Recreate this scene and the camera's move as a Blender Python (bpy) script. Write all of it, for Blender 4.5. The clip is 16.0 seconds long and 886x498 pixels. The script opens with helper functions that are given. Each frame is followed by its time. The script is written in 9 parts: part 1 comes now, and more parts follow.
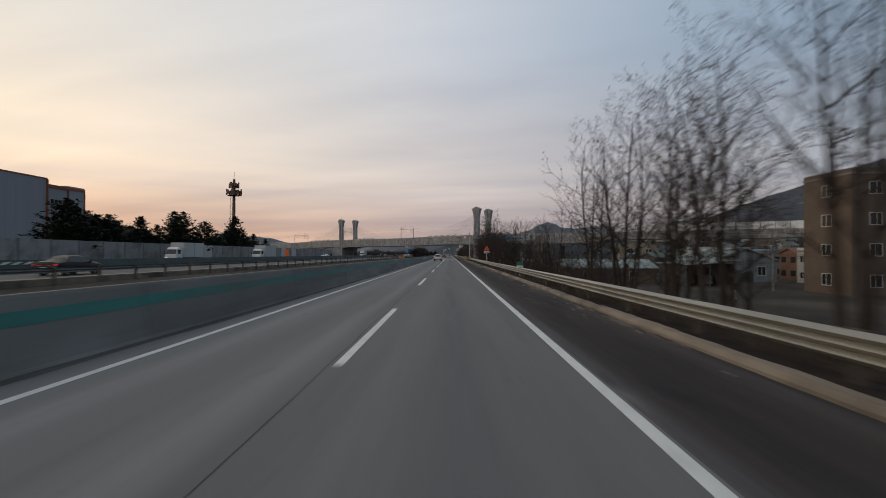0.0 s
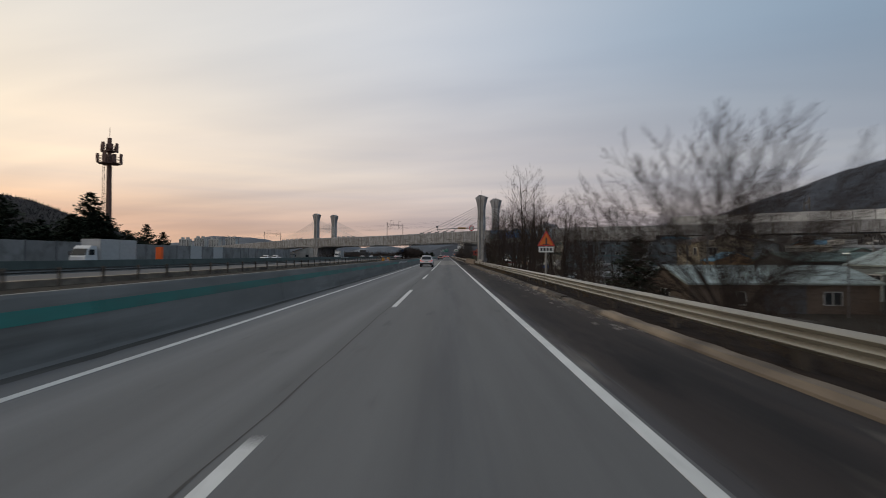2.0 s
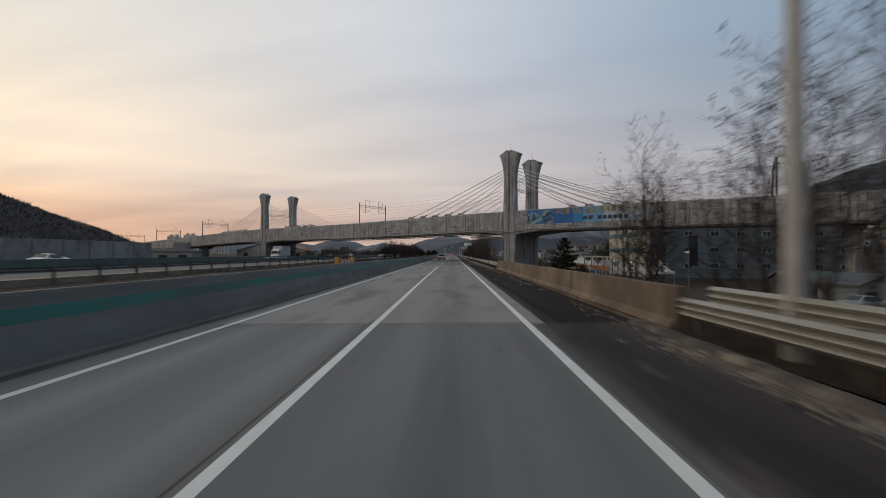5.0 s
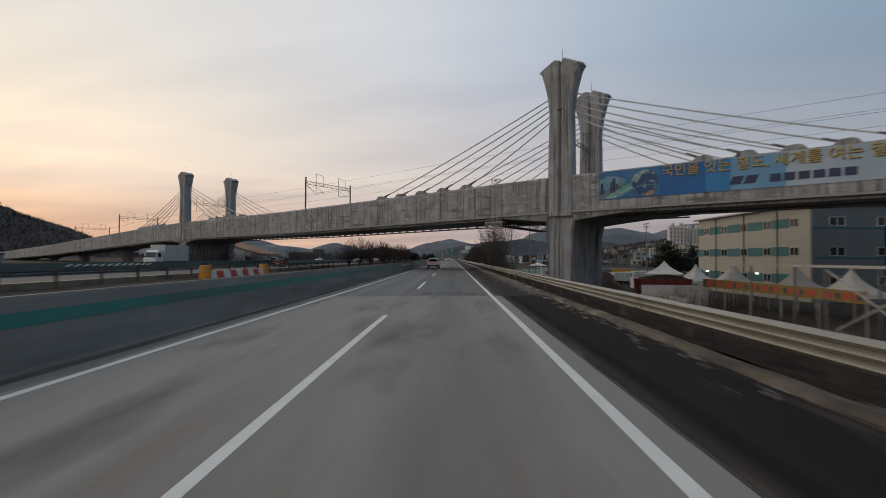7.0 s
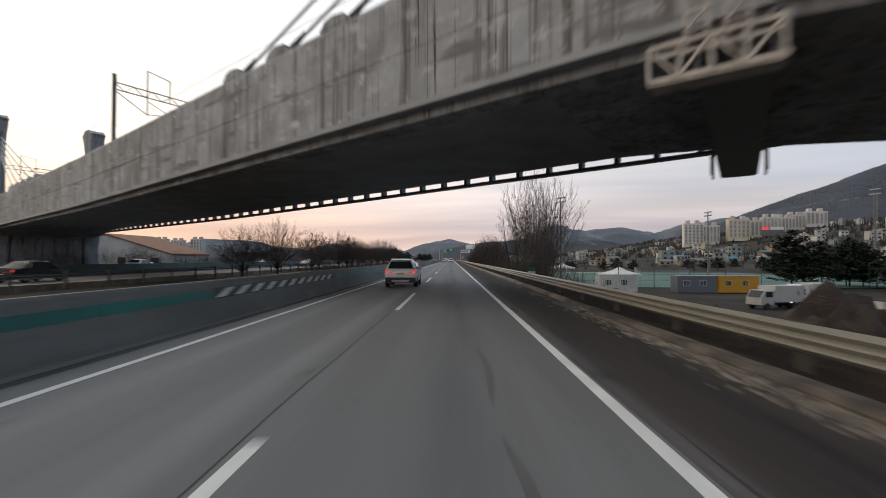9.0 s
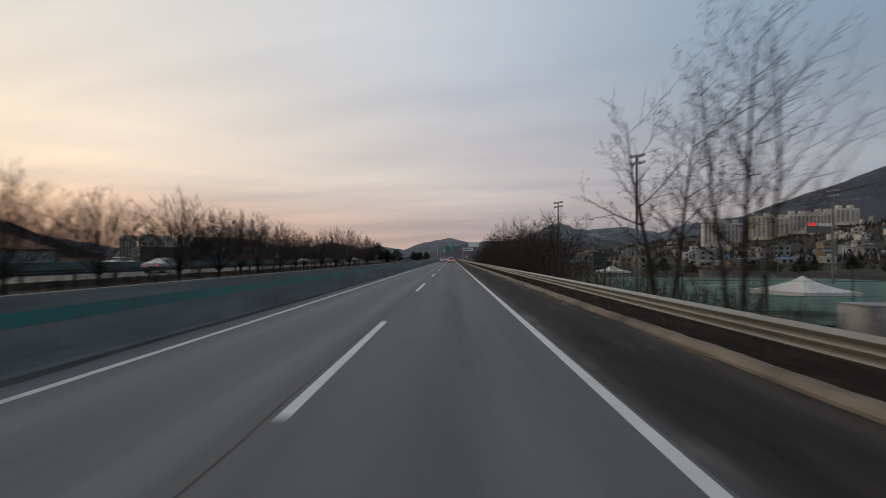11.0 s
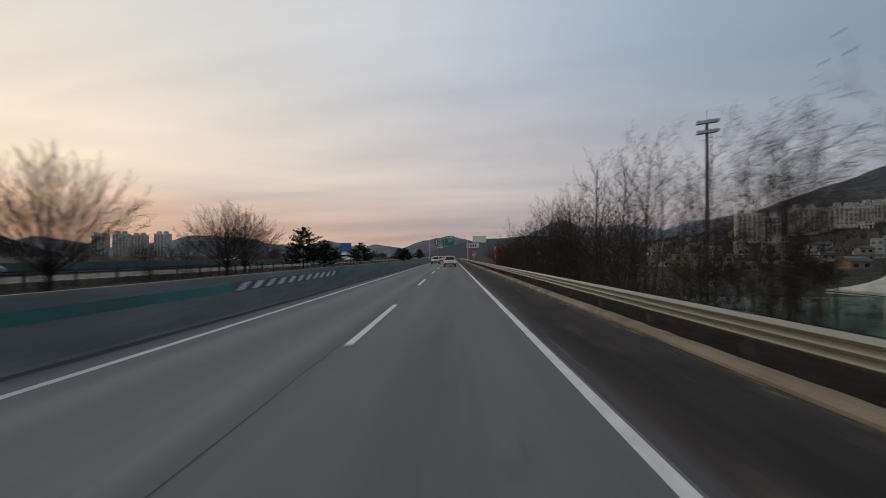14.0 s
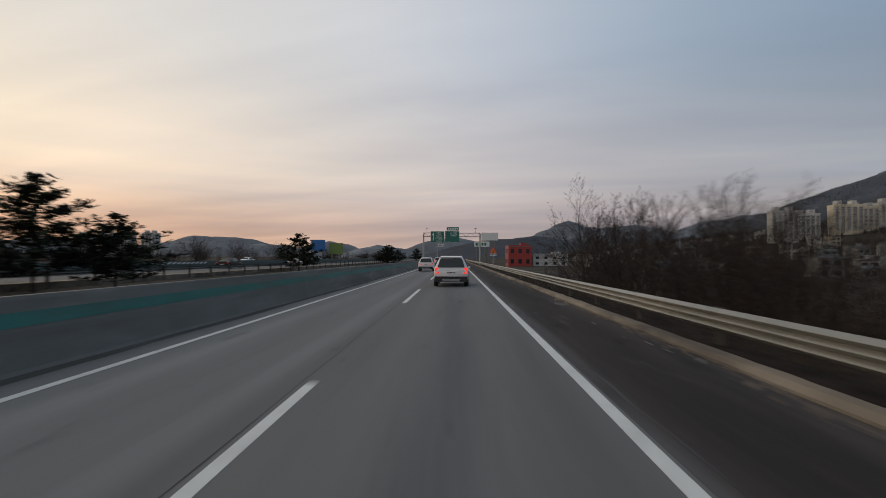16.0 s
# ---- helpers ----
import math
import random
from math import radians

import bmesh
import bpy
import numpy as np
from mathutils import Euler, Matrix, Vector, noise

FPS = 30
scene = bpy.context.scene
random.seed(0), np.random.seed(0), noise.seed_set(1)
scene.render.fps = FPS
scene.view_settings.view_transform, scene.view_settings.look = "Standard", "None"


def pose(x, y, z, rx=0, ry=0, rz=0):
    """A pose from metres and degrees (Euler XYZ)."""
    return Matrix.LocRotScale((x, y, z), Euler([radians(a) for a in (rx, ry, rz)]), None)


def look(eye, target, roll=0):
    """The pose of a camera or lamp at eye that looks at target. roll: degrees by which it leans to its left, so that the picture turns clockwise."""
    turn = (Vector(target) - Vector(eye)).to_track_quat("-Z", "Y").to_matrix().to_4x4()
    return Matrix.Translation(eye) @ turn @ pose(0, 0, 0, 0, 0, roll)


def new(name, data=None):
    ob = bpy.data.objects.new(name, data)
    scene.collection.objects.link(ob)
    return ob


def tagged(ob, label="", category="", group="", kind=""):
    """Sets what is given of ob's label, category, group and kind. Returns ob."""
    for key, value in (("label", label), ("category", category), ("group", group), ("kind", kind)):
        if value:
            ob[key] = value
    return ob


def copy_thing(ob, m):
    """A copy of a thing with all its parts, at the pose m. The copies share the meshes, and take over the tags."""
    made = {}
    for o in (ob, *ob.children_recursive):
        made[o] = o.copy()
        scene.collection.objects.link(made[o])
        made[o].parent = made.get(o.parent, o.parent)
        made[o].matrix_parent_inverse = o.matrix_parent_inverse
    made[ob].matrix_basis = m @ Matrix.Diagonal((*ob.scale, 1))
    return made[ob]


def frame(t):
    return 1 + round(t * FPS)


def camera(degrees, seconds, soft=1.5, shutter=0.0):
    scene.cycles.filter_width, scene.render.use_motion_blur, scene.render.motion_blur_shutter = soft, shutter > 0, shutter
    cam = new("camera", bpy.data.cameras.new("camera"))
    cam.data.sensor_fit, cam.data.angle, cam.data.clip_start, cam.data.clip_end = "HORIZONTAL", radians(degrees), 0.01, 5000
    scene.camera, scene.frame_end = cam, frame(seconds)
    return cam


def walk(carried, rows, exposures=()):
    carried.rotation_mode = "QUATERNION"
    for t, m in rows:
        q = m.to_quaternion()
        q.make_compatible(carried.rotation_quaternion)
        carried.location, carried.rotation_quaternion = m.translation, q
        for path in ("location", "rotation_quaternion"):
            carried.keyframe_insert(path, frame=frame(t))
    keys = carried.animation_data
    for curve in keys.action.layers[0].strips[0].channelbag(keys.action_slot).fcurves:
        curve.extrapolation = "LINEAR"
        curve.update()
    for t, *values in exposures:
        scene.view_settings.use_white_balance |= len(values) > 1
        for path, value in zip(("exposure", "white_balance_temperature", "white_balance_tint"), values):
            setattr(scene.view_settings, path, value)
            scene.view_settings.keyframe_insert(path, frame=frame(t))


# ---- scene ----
cam = camera(82.79, 16.0, soft=0.9, shutter=0.45)
PATH = [
    (0.0, pose(0.010, -0.288, 1.699, 90.590, -0.335, 0.789)),
    (0.5, pose(0.024, 12.456, 1.699, 90.664, -0.219, 0.912)),
    (1.0, pose(0.025, 25.278, 1.690, 90.617, -0.226, 0.620)),
    (1.5, pose(0.014, 38.060, 1.683, 90.678, -0.333, 0.458)),
    (2.0, pose(0.056, 50.891, 1.684, 90.737, -0.324, 0.510)),
    (2.5, pose(0.120, 63.685, 1.677, 90.733, -0.306, 0.872)),
    (3.0, pose(0.143, 76.551, 1.685, 90.722, -0.282, 0.977)),
    (3.5, pose(0.110, 89.406, 1.680, 90.718, -0.257, 1.199)),
    (4.0, pose(0.109, 102.265, 1.679, 90.621, -0.247, 1.421)),
    (4.5, pose(0.124, 115.099, 1.678, 90.563, -0.267, 1.398)),
    (5.0, pose(0.154, 127.908, 1.678, 90.545, -0.317, 1.129)),
    (5.5, pose(0.187, 140.729, 1.679, 90.574, -0.375, 0.797)),
    (6.0, pose(0.210, 153.598, 1.681, 90.658, -0.418, 0.583)),
    (6.5, pose(0.209, 166.551, 1.684, 90.806, -0.424, 0.670)),
    (7.0, pose(0.186, 179.589, 1.689, 91.018, -0.394, 1.059)),
    (7.5, pose(0.113, 192.613, 1.675, 90.895, -0.562, 1.216)),
    (8.0, pose(0.081, 205.473, 1.664, 90.761, -0.383, 1.111)),
    (8.5, pose(0.113, 218.411, 1.670, 90.912, -0.217, 1.144)),
    (9.0, pose(0.089, 230.827, 1.681, 91.088, -0.166, 0.952)),
    (9.5, pose(0.070, 243.464, 1.683, 91.172, -0.173, 0.847)),
    (10.0, pose(0.056, 256.321, 1.678, 91.164, -0.237, 0.831)),
    (10.5, pose(0.051, 269.271, 1.671, 91.096, -0.321, 0.886)),
    (11.0, pose(0.062, 282.186, 1.666, 91.002, -0.388, 0.998)),
    (11.5, pose(0.093, 294.936, 1.669, 90.915, -0.400, 1.150)),
    (12.0, pose(0.144, 307.523, 1.679, 90.835, -0.357, 1.343)),
    (12.5, pose(0.183, 320.133, 1.684, 91.045, -0.333, 1.318)),
    (13.0, pose(0.188, 332.607, 1.677, 90.916, -0.297, 1.345)),
    (13.5, pose(0.254, 345.106, 1.680, 90.926, -0.315, 1.321)),
    (14.0, pose(0.276, 357.805, 1.682, 90.840, -0.231, 1.028)),
    (14.5, pose(0.266, 370.540, 1.678, 90.890, -0.264, 1.343)),
    (15.0, pose(0.257, 383.453, 1.674, 90.785, -0.300, 1.549)),
    (15.5, pose(0.227, 396.117, 1.677, 90.823, -0.300, 1.347)),
    (16.0, pose(0.233, 408.693, 1.686, 90.958, -0.329, 1.502)),
]
walk(cam, PATH, exposures=((0.0, 0.0), (8.0, 0.04), (8.5, 0.27), (9.0, 0.62), (9.6, 0.56), (10.6, 0.06), (11.4, -0.07), (16.0, -0.07)))

# ---- world, sun ----
def build_sky():
    w = bpy.data.worlds.new("dusk_sky")
    scene.world = w
    w.use_nodes = True
    nt = w.node_tree
    N, L = nt.nodes, nt.links
    bg = N["Background"]

    def math_node(op, a, b=None, clamp=False):
        n = N.new("ShaderNodeMath")
        n.operation, n.use_clamp = op, clamp
        for i, v in enumerate((a, b)):
            if v is None:
                continue
            if isinstance(v, (int, float)):
                n.inputs[i].default_value = v
            else:
                L.new(v, n.inputs[i])
        return n.outputs[0]

    def ramp(fac, stops):
        n = N.new("ShaderNodeValToRGB")
        e = n.color_ramp.elements
        while len(e) < len(stops):
            e.new(0.5)
        for i, (p, c) in enumerate(stops):
            e[i].position, e[i].color = p, (*c, 1)
        n.color_ramp.interpolation = "B_SPLINE"
        L.new(fac, n.inputs[0])
        return n.outputs[0]

    def mix(fac, a, b, kind="MIX"):
        n = N.new("ShaderNodeMix")
        n.data_type, n.blend_type = "RGBA", kind
        for s, v in ((n.inputs[0], fac), (n.inputs[6], a), (n.inputs[7], b)):
            if isinstance(v, (int, float)):
                s.default_value = v
            elif isinstance(v, tuple):
                s.default_value = (*v, 1)
            else:
                L.new(v, s)
        return n.outputs[2]

    tc = N.new("ShaderNodeTexCoord")
    sep = N.new("ShaderNodeSeparateXYZ")
    L.new(tc.outputs["Generated"], sep.inputs[0])
    x, y, z = sep.outputs
    flat = math_node("SQRT", math_node("ADD", math_node("MULTIPLY", x, x), math_node("MULTIPLY", y, y)))
    side = math_node("MULTIPLY_ADD", math_node("DIVIDE", x, math_node("MAXIMUM", flat, 0.01)), 0.5)
    side.node.inputs[2].default_value = 0.5
    up = math_node("MAXIMUM", z, 0.0)
    # colour round the compass, near the horizon, in the middle and high up; the sun is down on the left
    low = ramp(side, [(0.0, (0.76, 0.52, 0.36)), (0.22, (0.77, 0.52, 0.375)), (0.42, (0.65, 0.495, 0.415)),
                      (0.55, (0.545, 0.475, 0.465)), (0.75, (0.410, 0.378, 0.395)), (1.0, (0.232, 0.265, 0.338))])
    mid = ramp(side, [(0.0, (1.087, 0.913, 0.705)), (0.18, (1.044, 0.887, 0.705)), (0.36, (0.827, 0.761, 0.696)),
                      (0.52, (0.740, 0.698, 0.694)), (0.72, (0.495, 0.505, 0.535)), (1.0, (0.265, 0.350, 0.444))])
    high = ramp(side, [(0.0, (1.000, 0.905, 0.748)), (0.2, (0.870, 0.835, 0.774)), (0.36, (0.704, 0.714, 0.733)),
                       (0.52, (0.605, 0.648, 0.728)), (0.72, (0.360, 0.466, 0.582)), (1.0, (0.212, 0.317, 0.423))])
    f1 = N.new("ShaderNodeMapRange")
    f1.interpolation_type = "SMOOTHSTEP"
    f1.inputs[1].default_value, f1.inputs[2].default_value = 0.03, 0.17
    L.new(up, f1.inputs[0])
    f2 = N.new("ShaderNodeMapRange")
    f2.interpolation_type = "SMOOTHSTEP"
    f2.inputs[1].default_value, f2.inputs[2].default_value = 0.16, 0.40
    L.new(up, f2.inputs[0])
    col = mix(f2.outputs[0], mix(f1.outputs[0], low, mid), high)
    # layered cloud, seen in perspective on a flat ceiling
    den = math_node("ADD", up, 0.10)
    com = N.new("ShaderNodeCombineXYZ")
    L.new(math_node("DIVIDE", x, den), com.inputs[0])
    L.new(math_node("DIVIDE", y, den), com.inputs[1])
    rot = N.new("ShaderNodeVectorRotate")
    rot.rotation_type = "Z_AXIS"
    rot.inputs["Angle"].default_value = radians(16)
    L.new(com.outputs[0], rot.inputs[0])
    for scale, low_b, high_b, amount, stretch in ((0.42, 0.34, 0.70, 0.34, (0.6, 1.4, 1)), (0.9, 0.36, 0.74, 0.15, (0.45, 1.7, 1))):
        mp = N.new("ShaderNodeMapping")
        mp.inputs["Scale"].default_value = stretch
        mp.inputs["Location"].default_value = (1.7, 0.45 * scale, 0)
        L.new(rot.outputs[0], mp.inputs[0])
        no = N.new("ShaderNodeTexNoise")
        no.inputs["Scale"].default_value, no.inputs["Detail"].default_value = scale, 5.0
        no.inputs["Roughness"].default_value = 0.42
        no.inputs["Distortion"].default_value = 0.35
        L.new(mp.outputs[0], no.inputs["Vector"])
        mr = N.new("ShaderNodeMapRange")
        mr.interpolation_type = "SMOOTHSTEP"
        mr.inputs[1].default_value, mr.inputs[2].default_value = low_b, high_b
        L.new(no.outputs[0], mr.inputs[0])
        shade = mix(mr.outputs[0], (0.85, 0.86, 0.89), (1.12, 1.10, 1.07))
        col = mix(amount / 0.34, col, mix(1.0, col, shade, "MULTIPLY"))
    # warm bands low over the horizon
    band = N.new("ShaderNodeTexNoise")
    band.inputs["Scale"].default_value, band.inputs["Detail"].default_value = 1.0, 4.0
    mp = N.new("ShaderNodeMapping")
    mp.inputs["Scale"].default_value = (1.0, 0.3, 20)
    mp.inputs["Location"].default_value = (0.2, 0.0, 0.35)
    L.new(tc.outputs["Generated"], mp.inputs[0])
    L.new(mp.outputs[0], band.inputs["Vector"])
    bm_ = N.new("ShaderNodeMapRange")
    bm_.inputs[1].default_value, bm_.inputs[2].default_value = 0.35, 0.65
    L.new(band.outputs[0], bm_.inputs[0])
    lowness = N.new("ShaderNodeMapRange")
    lowness.inputs[1].default_value, lowness.inputs[2].default_value = 0.26, 0.06
    L.new(up, lowness.inputs[0])
    tint = mix(bm_.outputs[0], (0.86, 0.86, 0.92), (1.13, 1.05, 0.97))
    col = mix(lowness.outputs[0], col, mix(1.0, col, tint, "MULTIPLY"))
    # clear air behind the cloud
    sky = N.new("ShaderNodeTexSky")
    sky.sky_type, sky.sun_disc = "NISHITA", False
    sky.sun_elevation, sky.sun_rotation = radians(4), radians(-52)
    sky.air_density, sky.dust_density = 1.4, 2.5
    clear = mix(1.0, sky.outputs[0], (0.10, 0.10, 0.10), "MULTIPLY")
    col = mix(0.06, col, clear)
    L.new(col, bg.inputs[0])
    bg.inputs[1].default_value = 1.0


build_sky()
sun = new("sun", bpy.data.lights.new("sun", "SUN"))
sun.data.energy, sun.data.angle, sun.data.color = 0.5, radians(14), (1.0, 0.82, 0.62)
sun.matrix_world = look((-80, 62, 9), (0, 0, 0))


# ---- materials ----
def material(name, color, rough=0.7, metal=0.0, var=0.15, scale=3.0, fine=40.0, bump=0.15, stretch=(1, 1, 1), stain=None,
             stain_scale=0.6, stain_at=0.55, stain_soft=0.12, random_var=0.0, spec=0.5, world=True, bump_dist=0.01, bands=(), more=()):
    """Principled material with broad and fine variation, optional stains with their own shape, and relief."""
    m = bpy.data.materials.new(name)
    m.use_nodes = True
    N, L = m.node_tree.nodes, m.node_tree.links
    p = N["Principled BSDF"]
    p.inputs["Roughness"].default_value, p.inputs["Metallic"].default_value = rough, metal
    p.inputs["Specular IOR Level"].default_value = spec
    src = N.new("ShaderNodeNewGeometry").outputs["Position"] if world else N.new("ShaderNodeTexCoord").outputs["Object"]
    mp = N.new("ShaderNodeMapping")
    mp.inputs["Scale"].default_value = stretch
    L.new(src, mp.inputs[0])

    def noise_tex(s, d=4.0, r=0.55):
        n = N.new("ShaderNodeTexNoise")
        n.inputs["Scale"].default_value, n.inputs["Detail"].default_value, n.inputs["Roughness"].default_value = s, d, r
        L.new(mp.outputs[0], n.inputs["Vector"])
        return n.outputs[0]

    def blend(fac, a, b, kind="MIX"):
        n = N.new("ShaderNodeMix")
        n.data_type, n.blend_type = "RGBA", kind
        for s, v in ((n.inputs[0], fac), (n.inputs[6], a), (n.inputs[7], b)):
            if isinstance(v, (int, float)):
                s.default_value = v
            elif isinstance(v, tuple):
                s.default_value = (*v, 1)
            else:
                L.new(v, s)
        return n.outputs[2]

    def spread(v, lo, hi):
        n = N.new("ShaderNodeMapRange")
        n.inputs[1].default_value, n.inputs[2].default_value = lo, hi
        L.new(v, n.inputs[0])
        return n.outputs[0]

    lo = tuple(max(0.0, c * (1 - var)) for c in color)
    hi = tuple(min(1.0, c * (1 + var)) for c in color)
    col = blend(spread(noise_tex(scale), 0.3, 0.7), lo, hi)
    fn = noise_tex(fine, 3.0, 0.7)
    col = blend(spread(fn, 0.25, 0.75), blend(1.0, col, (1 - var * 0.6,) * 3, "MULTIPLY"), col)
    if stain:
        col = blend(spread(noise_tex(stain_scale, 6.0, 0.62), stain_at - stain_soft, stain_at + stain_soft), col, stain)
    for tone, m_scale, m_at, m_soft, m_stretch in more:
        mq = N.new("ShaderNodeMapping")
        mq.inputs["Scale"].default_value = m_stretch
        L.new(src, mq.inputs[0])
        nn = N.new("ShaderNodeTexNoise")
        nn.inputs["Scale"].default_value, nn.inputs["Detail"].default_value, nn.inputs["Roughness"].default_value = m_scale, 5.0, 0.6
        L.new(mq.outputs[0], nn.inputs["Vector"])
        col = blend(spread(nn.outputs[0], m_at - m_soft, m_at + m_soft), col, tone)
    if bands:
        # bands that run along the road: worn tracks and painted-in light
        sx = N.new("ShaderNodeSeparateXYZ")
        L.new(src, sx.inputs[0])
        sway = N.new("ShaderNodeMapping")
        sway.inputs["Scale"].default_value = (0.0, 0.06, 0.0)
        L.new(src, sway.inputs[0])
        sn = N.new("ShaderNodeTexNoise")
        sn.inputs["Scale"].default_value, sn.inputs["Detail"].default_value = 1.0, 3.0
        L.new(sway.outputs[0], sn.inputs["Vector"])
        off = N.new("ShaderNodeMath")
        off.operation = "MULTIPLY_ADD"
        off.inputs[1].default_value, off.inputs[2].default_value = 0.35, -0.175
        L.new(sn.outputs[0], off.inputs[0])
        for centre, half, gain in bands:
            d = N.new("ShaderNodeMath")
            d.operation = "ADD"
            L.new(sx.outputs[0], d.inputs[0])
            L.new(off.outputs[0], d.inputs[1])
            e = N.new("ShaderNodeMath")
            e.operation = "SUBTRACT"
            e.inputs[1].default_value = centre
            L.new(d.outputs[0], e.inputs[0])
            ab = N.new("ShaderNodeMath")
            ab.operation = "ABSOLUTE"
            L.new(e.outputs[0], ab.inputs[0])
            fr = N.new("ShaderNodeMapRange")
            fr.interpolation_type = "SMOOTHSTEP"
            fr.inputs[1].default_value, fr.inputs[2].default_value = half, half * 0.15
            L.new(ab.outputs[0], fr.inputs[0])
            patchy = N.new("ShaderNodeMath")
            patchy.operation = "MULTIPLY"
            L.new(fr.outputs[0], patchy.inputs[0])
            L.new(spread(noise_tex(0.9, 4.0, 0.6), 0.15, 0.6), patchy.inputs[1])
            col = blend(patchy.outputs[0], col, blend(1.0, col, gain if isinstance(gain, tuple) else (gain,) * 3, "MULTIPLY"))
    if random_var:
        oi = N.new("ShaderNodeObjectInfo")
        mr = N.new("ShaderNodeMapRange")
        mr.inputs[3].default_value, mr.inputs[4].default_value = 1 - random_var, 1 + random_var
        L.new(oi.outputs["Random"], mr.inputs[0])
        cb = N.new("ShaderNodeCombineColor")
        for i in range(3):
            L.new(mr.outputs[0], cb.inputs[i])
        col = blend(1.0, col, cb.outputs[0], "MULTIPLY")
    L.new(col, p.inputs["Base Color"])
    rr = N.new("ShaderNodeMapRange")
    rr.inputs[3].default_value, rr.inputs[4].default_value = max(0.03, rough - 0.12), min(1, rough + 0.12)
    L.new(fn, rr.inputs[0])
    L.new(rr.outputs[0], p.inputs["Roughness"])
    if bump:
        b = N.new("ShaderNodeBump")
        b.inputs["Strength"].default_value, b.inputs["Distance"].default_value = bump, bump_dist
        L.new(fn, b.inputs["Height"])
        L.new(b.outputs[0], p.inputs["Normal"])
    return m


def plain(name, color, rough=0.5, metal=0.0, glow=0.0, spec=0.5):
    return_m = material(name, color, rough, metal, var=0.06, scale=2.0, fine=25.0, bump=0.03, spec=spec, world=False)
    if glow:
        p = return_m.node_tree.nodes["Principled BSDF"]
        p.inputs["Emission Color"].default_value = (*color, 1)
        p.inputs["Emission Strength"].default_value = glow
    return return_m


def glass(name, color=(0.02, 0.025, 0.03)):
    m = bpy.data.materials.new(name)
    m.use_nodes = True
    p = m.node_tree.nodes["Principled BSDF"]
    p.inputs["Base Color"].default_value = (*color, 1)
    p.inputs["Roughness"].default_value = 0.06
    p.inputs["Specular IOR Level"].default_value = 0.35
    return m


# First band paints reflected light over the left lane's colour; second dims the right.
TRACKS_AND_SHEEN = ((-4.3, 3.0, 1.30), (1.35, 0.9, 0.92), (0.12, 0.62, (0.80, 0.81, 0.84)), (-0.80, 0.45, 1.10), (1.08, 0.42, 1.07), (-3.45, 0.60, 0.86), (-2.45, 0.40, 1.28), (-4.40, 0.42, 1.20), (-1.95, 0.22, 0.90))
M_ASPHALT = material("worn_asphalt", (0.133, 0.136, 0.139), 0.85, var=0.11, scale=0.55, fine=70, bump=0.25, stretch=(1.6, 0.09, 1), spec=0.30, bands=TRACKS_AND_SHEEN,
                     stain=(0.110, 0.110, 0.112), stain_scale=0.9, stain_at=0.60, stain_soft=0.16, more=(((0.150, 0.147, 0.142), 0.5, 0.70, 0.10, (1.0, 0.05, 1)), ((0.085, 0.085, 0.088), 1.6, 0.70, 0.06, (1.0, 0.30, 1))))
M_SHOULDER = material("dark_shoulder_asphalt", (0.054, 0.046, 0.0445), 0.92, var=0.2, scale=0.8, fine=60, bump=0.3, stretch=(1.5, 0.12, 1), spec=0.12,
                      stain=(0.031, 0.029, 0.030), stain_scale=0.8, stain_at=0.52, stain_soft=0.09, bands=((3.10, 0.75, 0.72), (4.15, 0.45, 1.45), (2.08, 0.34, (2.1, 2.3, 2.45))),
                      more=(((0.085, 0.074, 0.066), 1.1, 0.66, 0.06, (1.0, 0.22, 1)), ((0.024, 0.023, 0.024), 0.7, 0.63, 0.05, (1.2, 0.35, 1))))
# The wide band at -4.3 paints the same reflected light into the concrete.
M_CONCRETE_ROAD = material("pale_concrete_pavement", (0.222, 0.212, 0.202), 0.82, var=0.10, scale=0.5, fine=60, bump=0.2, stretch=(1.3, 0.15, 1), spec=0.3,
                           stain=(0.14, 0.127, 0.116), stain_scale=0.5, stain_at=0.60, stain_soft=0.14, bands=((-4.3, 3.0, 1.2), (0.10, 0.85, 0.76), (-3.45, 0.7, 0.92), (-0.9, 0.35, 1.06)),
                           more=(((0.105, 0.097, 0.092), 0.55, 0.63, 0.10, (1.2, 0.30, 1)),))
M_PAINT = material("worn_road_paint", (0.60, 0.61, 0.60), 0.6, var=0.12, scale=2.2, fine=45, bump=0.2, stain=(0.33, 0.33, 0.33), stain_scale=5.0, stain_at=0.67, stain_soft=0.1)
M_KERB = material("sandy_concrete_kerb", (0.225, 0.185, 0.145), 0.9, var=0.22, scale=1.6, fine=40, bump=0.5, stretch=(1, 0.6, 1),
                  stain=(0.085, 0.070, 0.058), stain_scale=0.55, stain_at=0.56, stain_soft=0.08)
M_KERB_GRIMY = material("grimy_concrete_kerb", (0.125, 0.103, 0.085), 0.95, var=0.35, scale=1.1, fine=40, bump=0.5, stain=(0.040, 0.034, 0.030), stain_scale=0.8, stain_at=0.50, stain_soft=0.07,
                        more=(((0.24, 0.20, 0.16), 0.6, 0.62, 0.05, (1, 0.7, 1)),))
M_RAIL = material("galvanised_guardrail", (0.262, 0.250, 0.216), 0.42, metal=0.25, var=0.10, scale=1.2, fine=20, bump=0.05, stretch=(1, 0.3, 1),
                  stain=(0.24, 0.21, 0.16), stain_scale=1.2, stain_at=0.66, stain_soft=0.14, random_var=0.07)
M_RAIL_DARK = material("dull_steel_rail", (0.16, 0.16, 0.155), 0.6, metal=0.3, var=0.2, random_var=0.1)
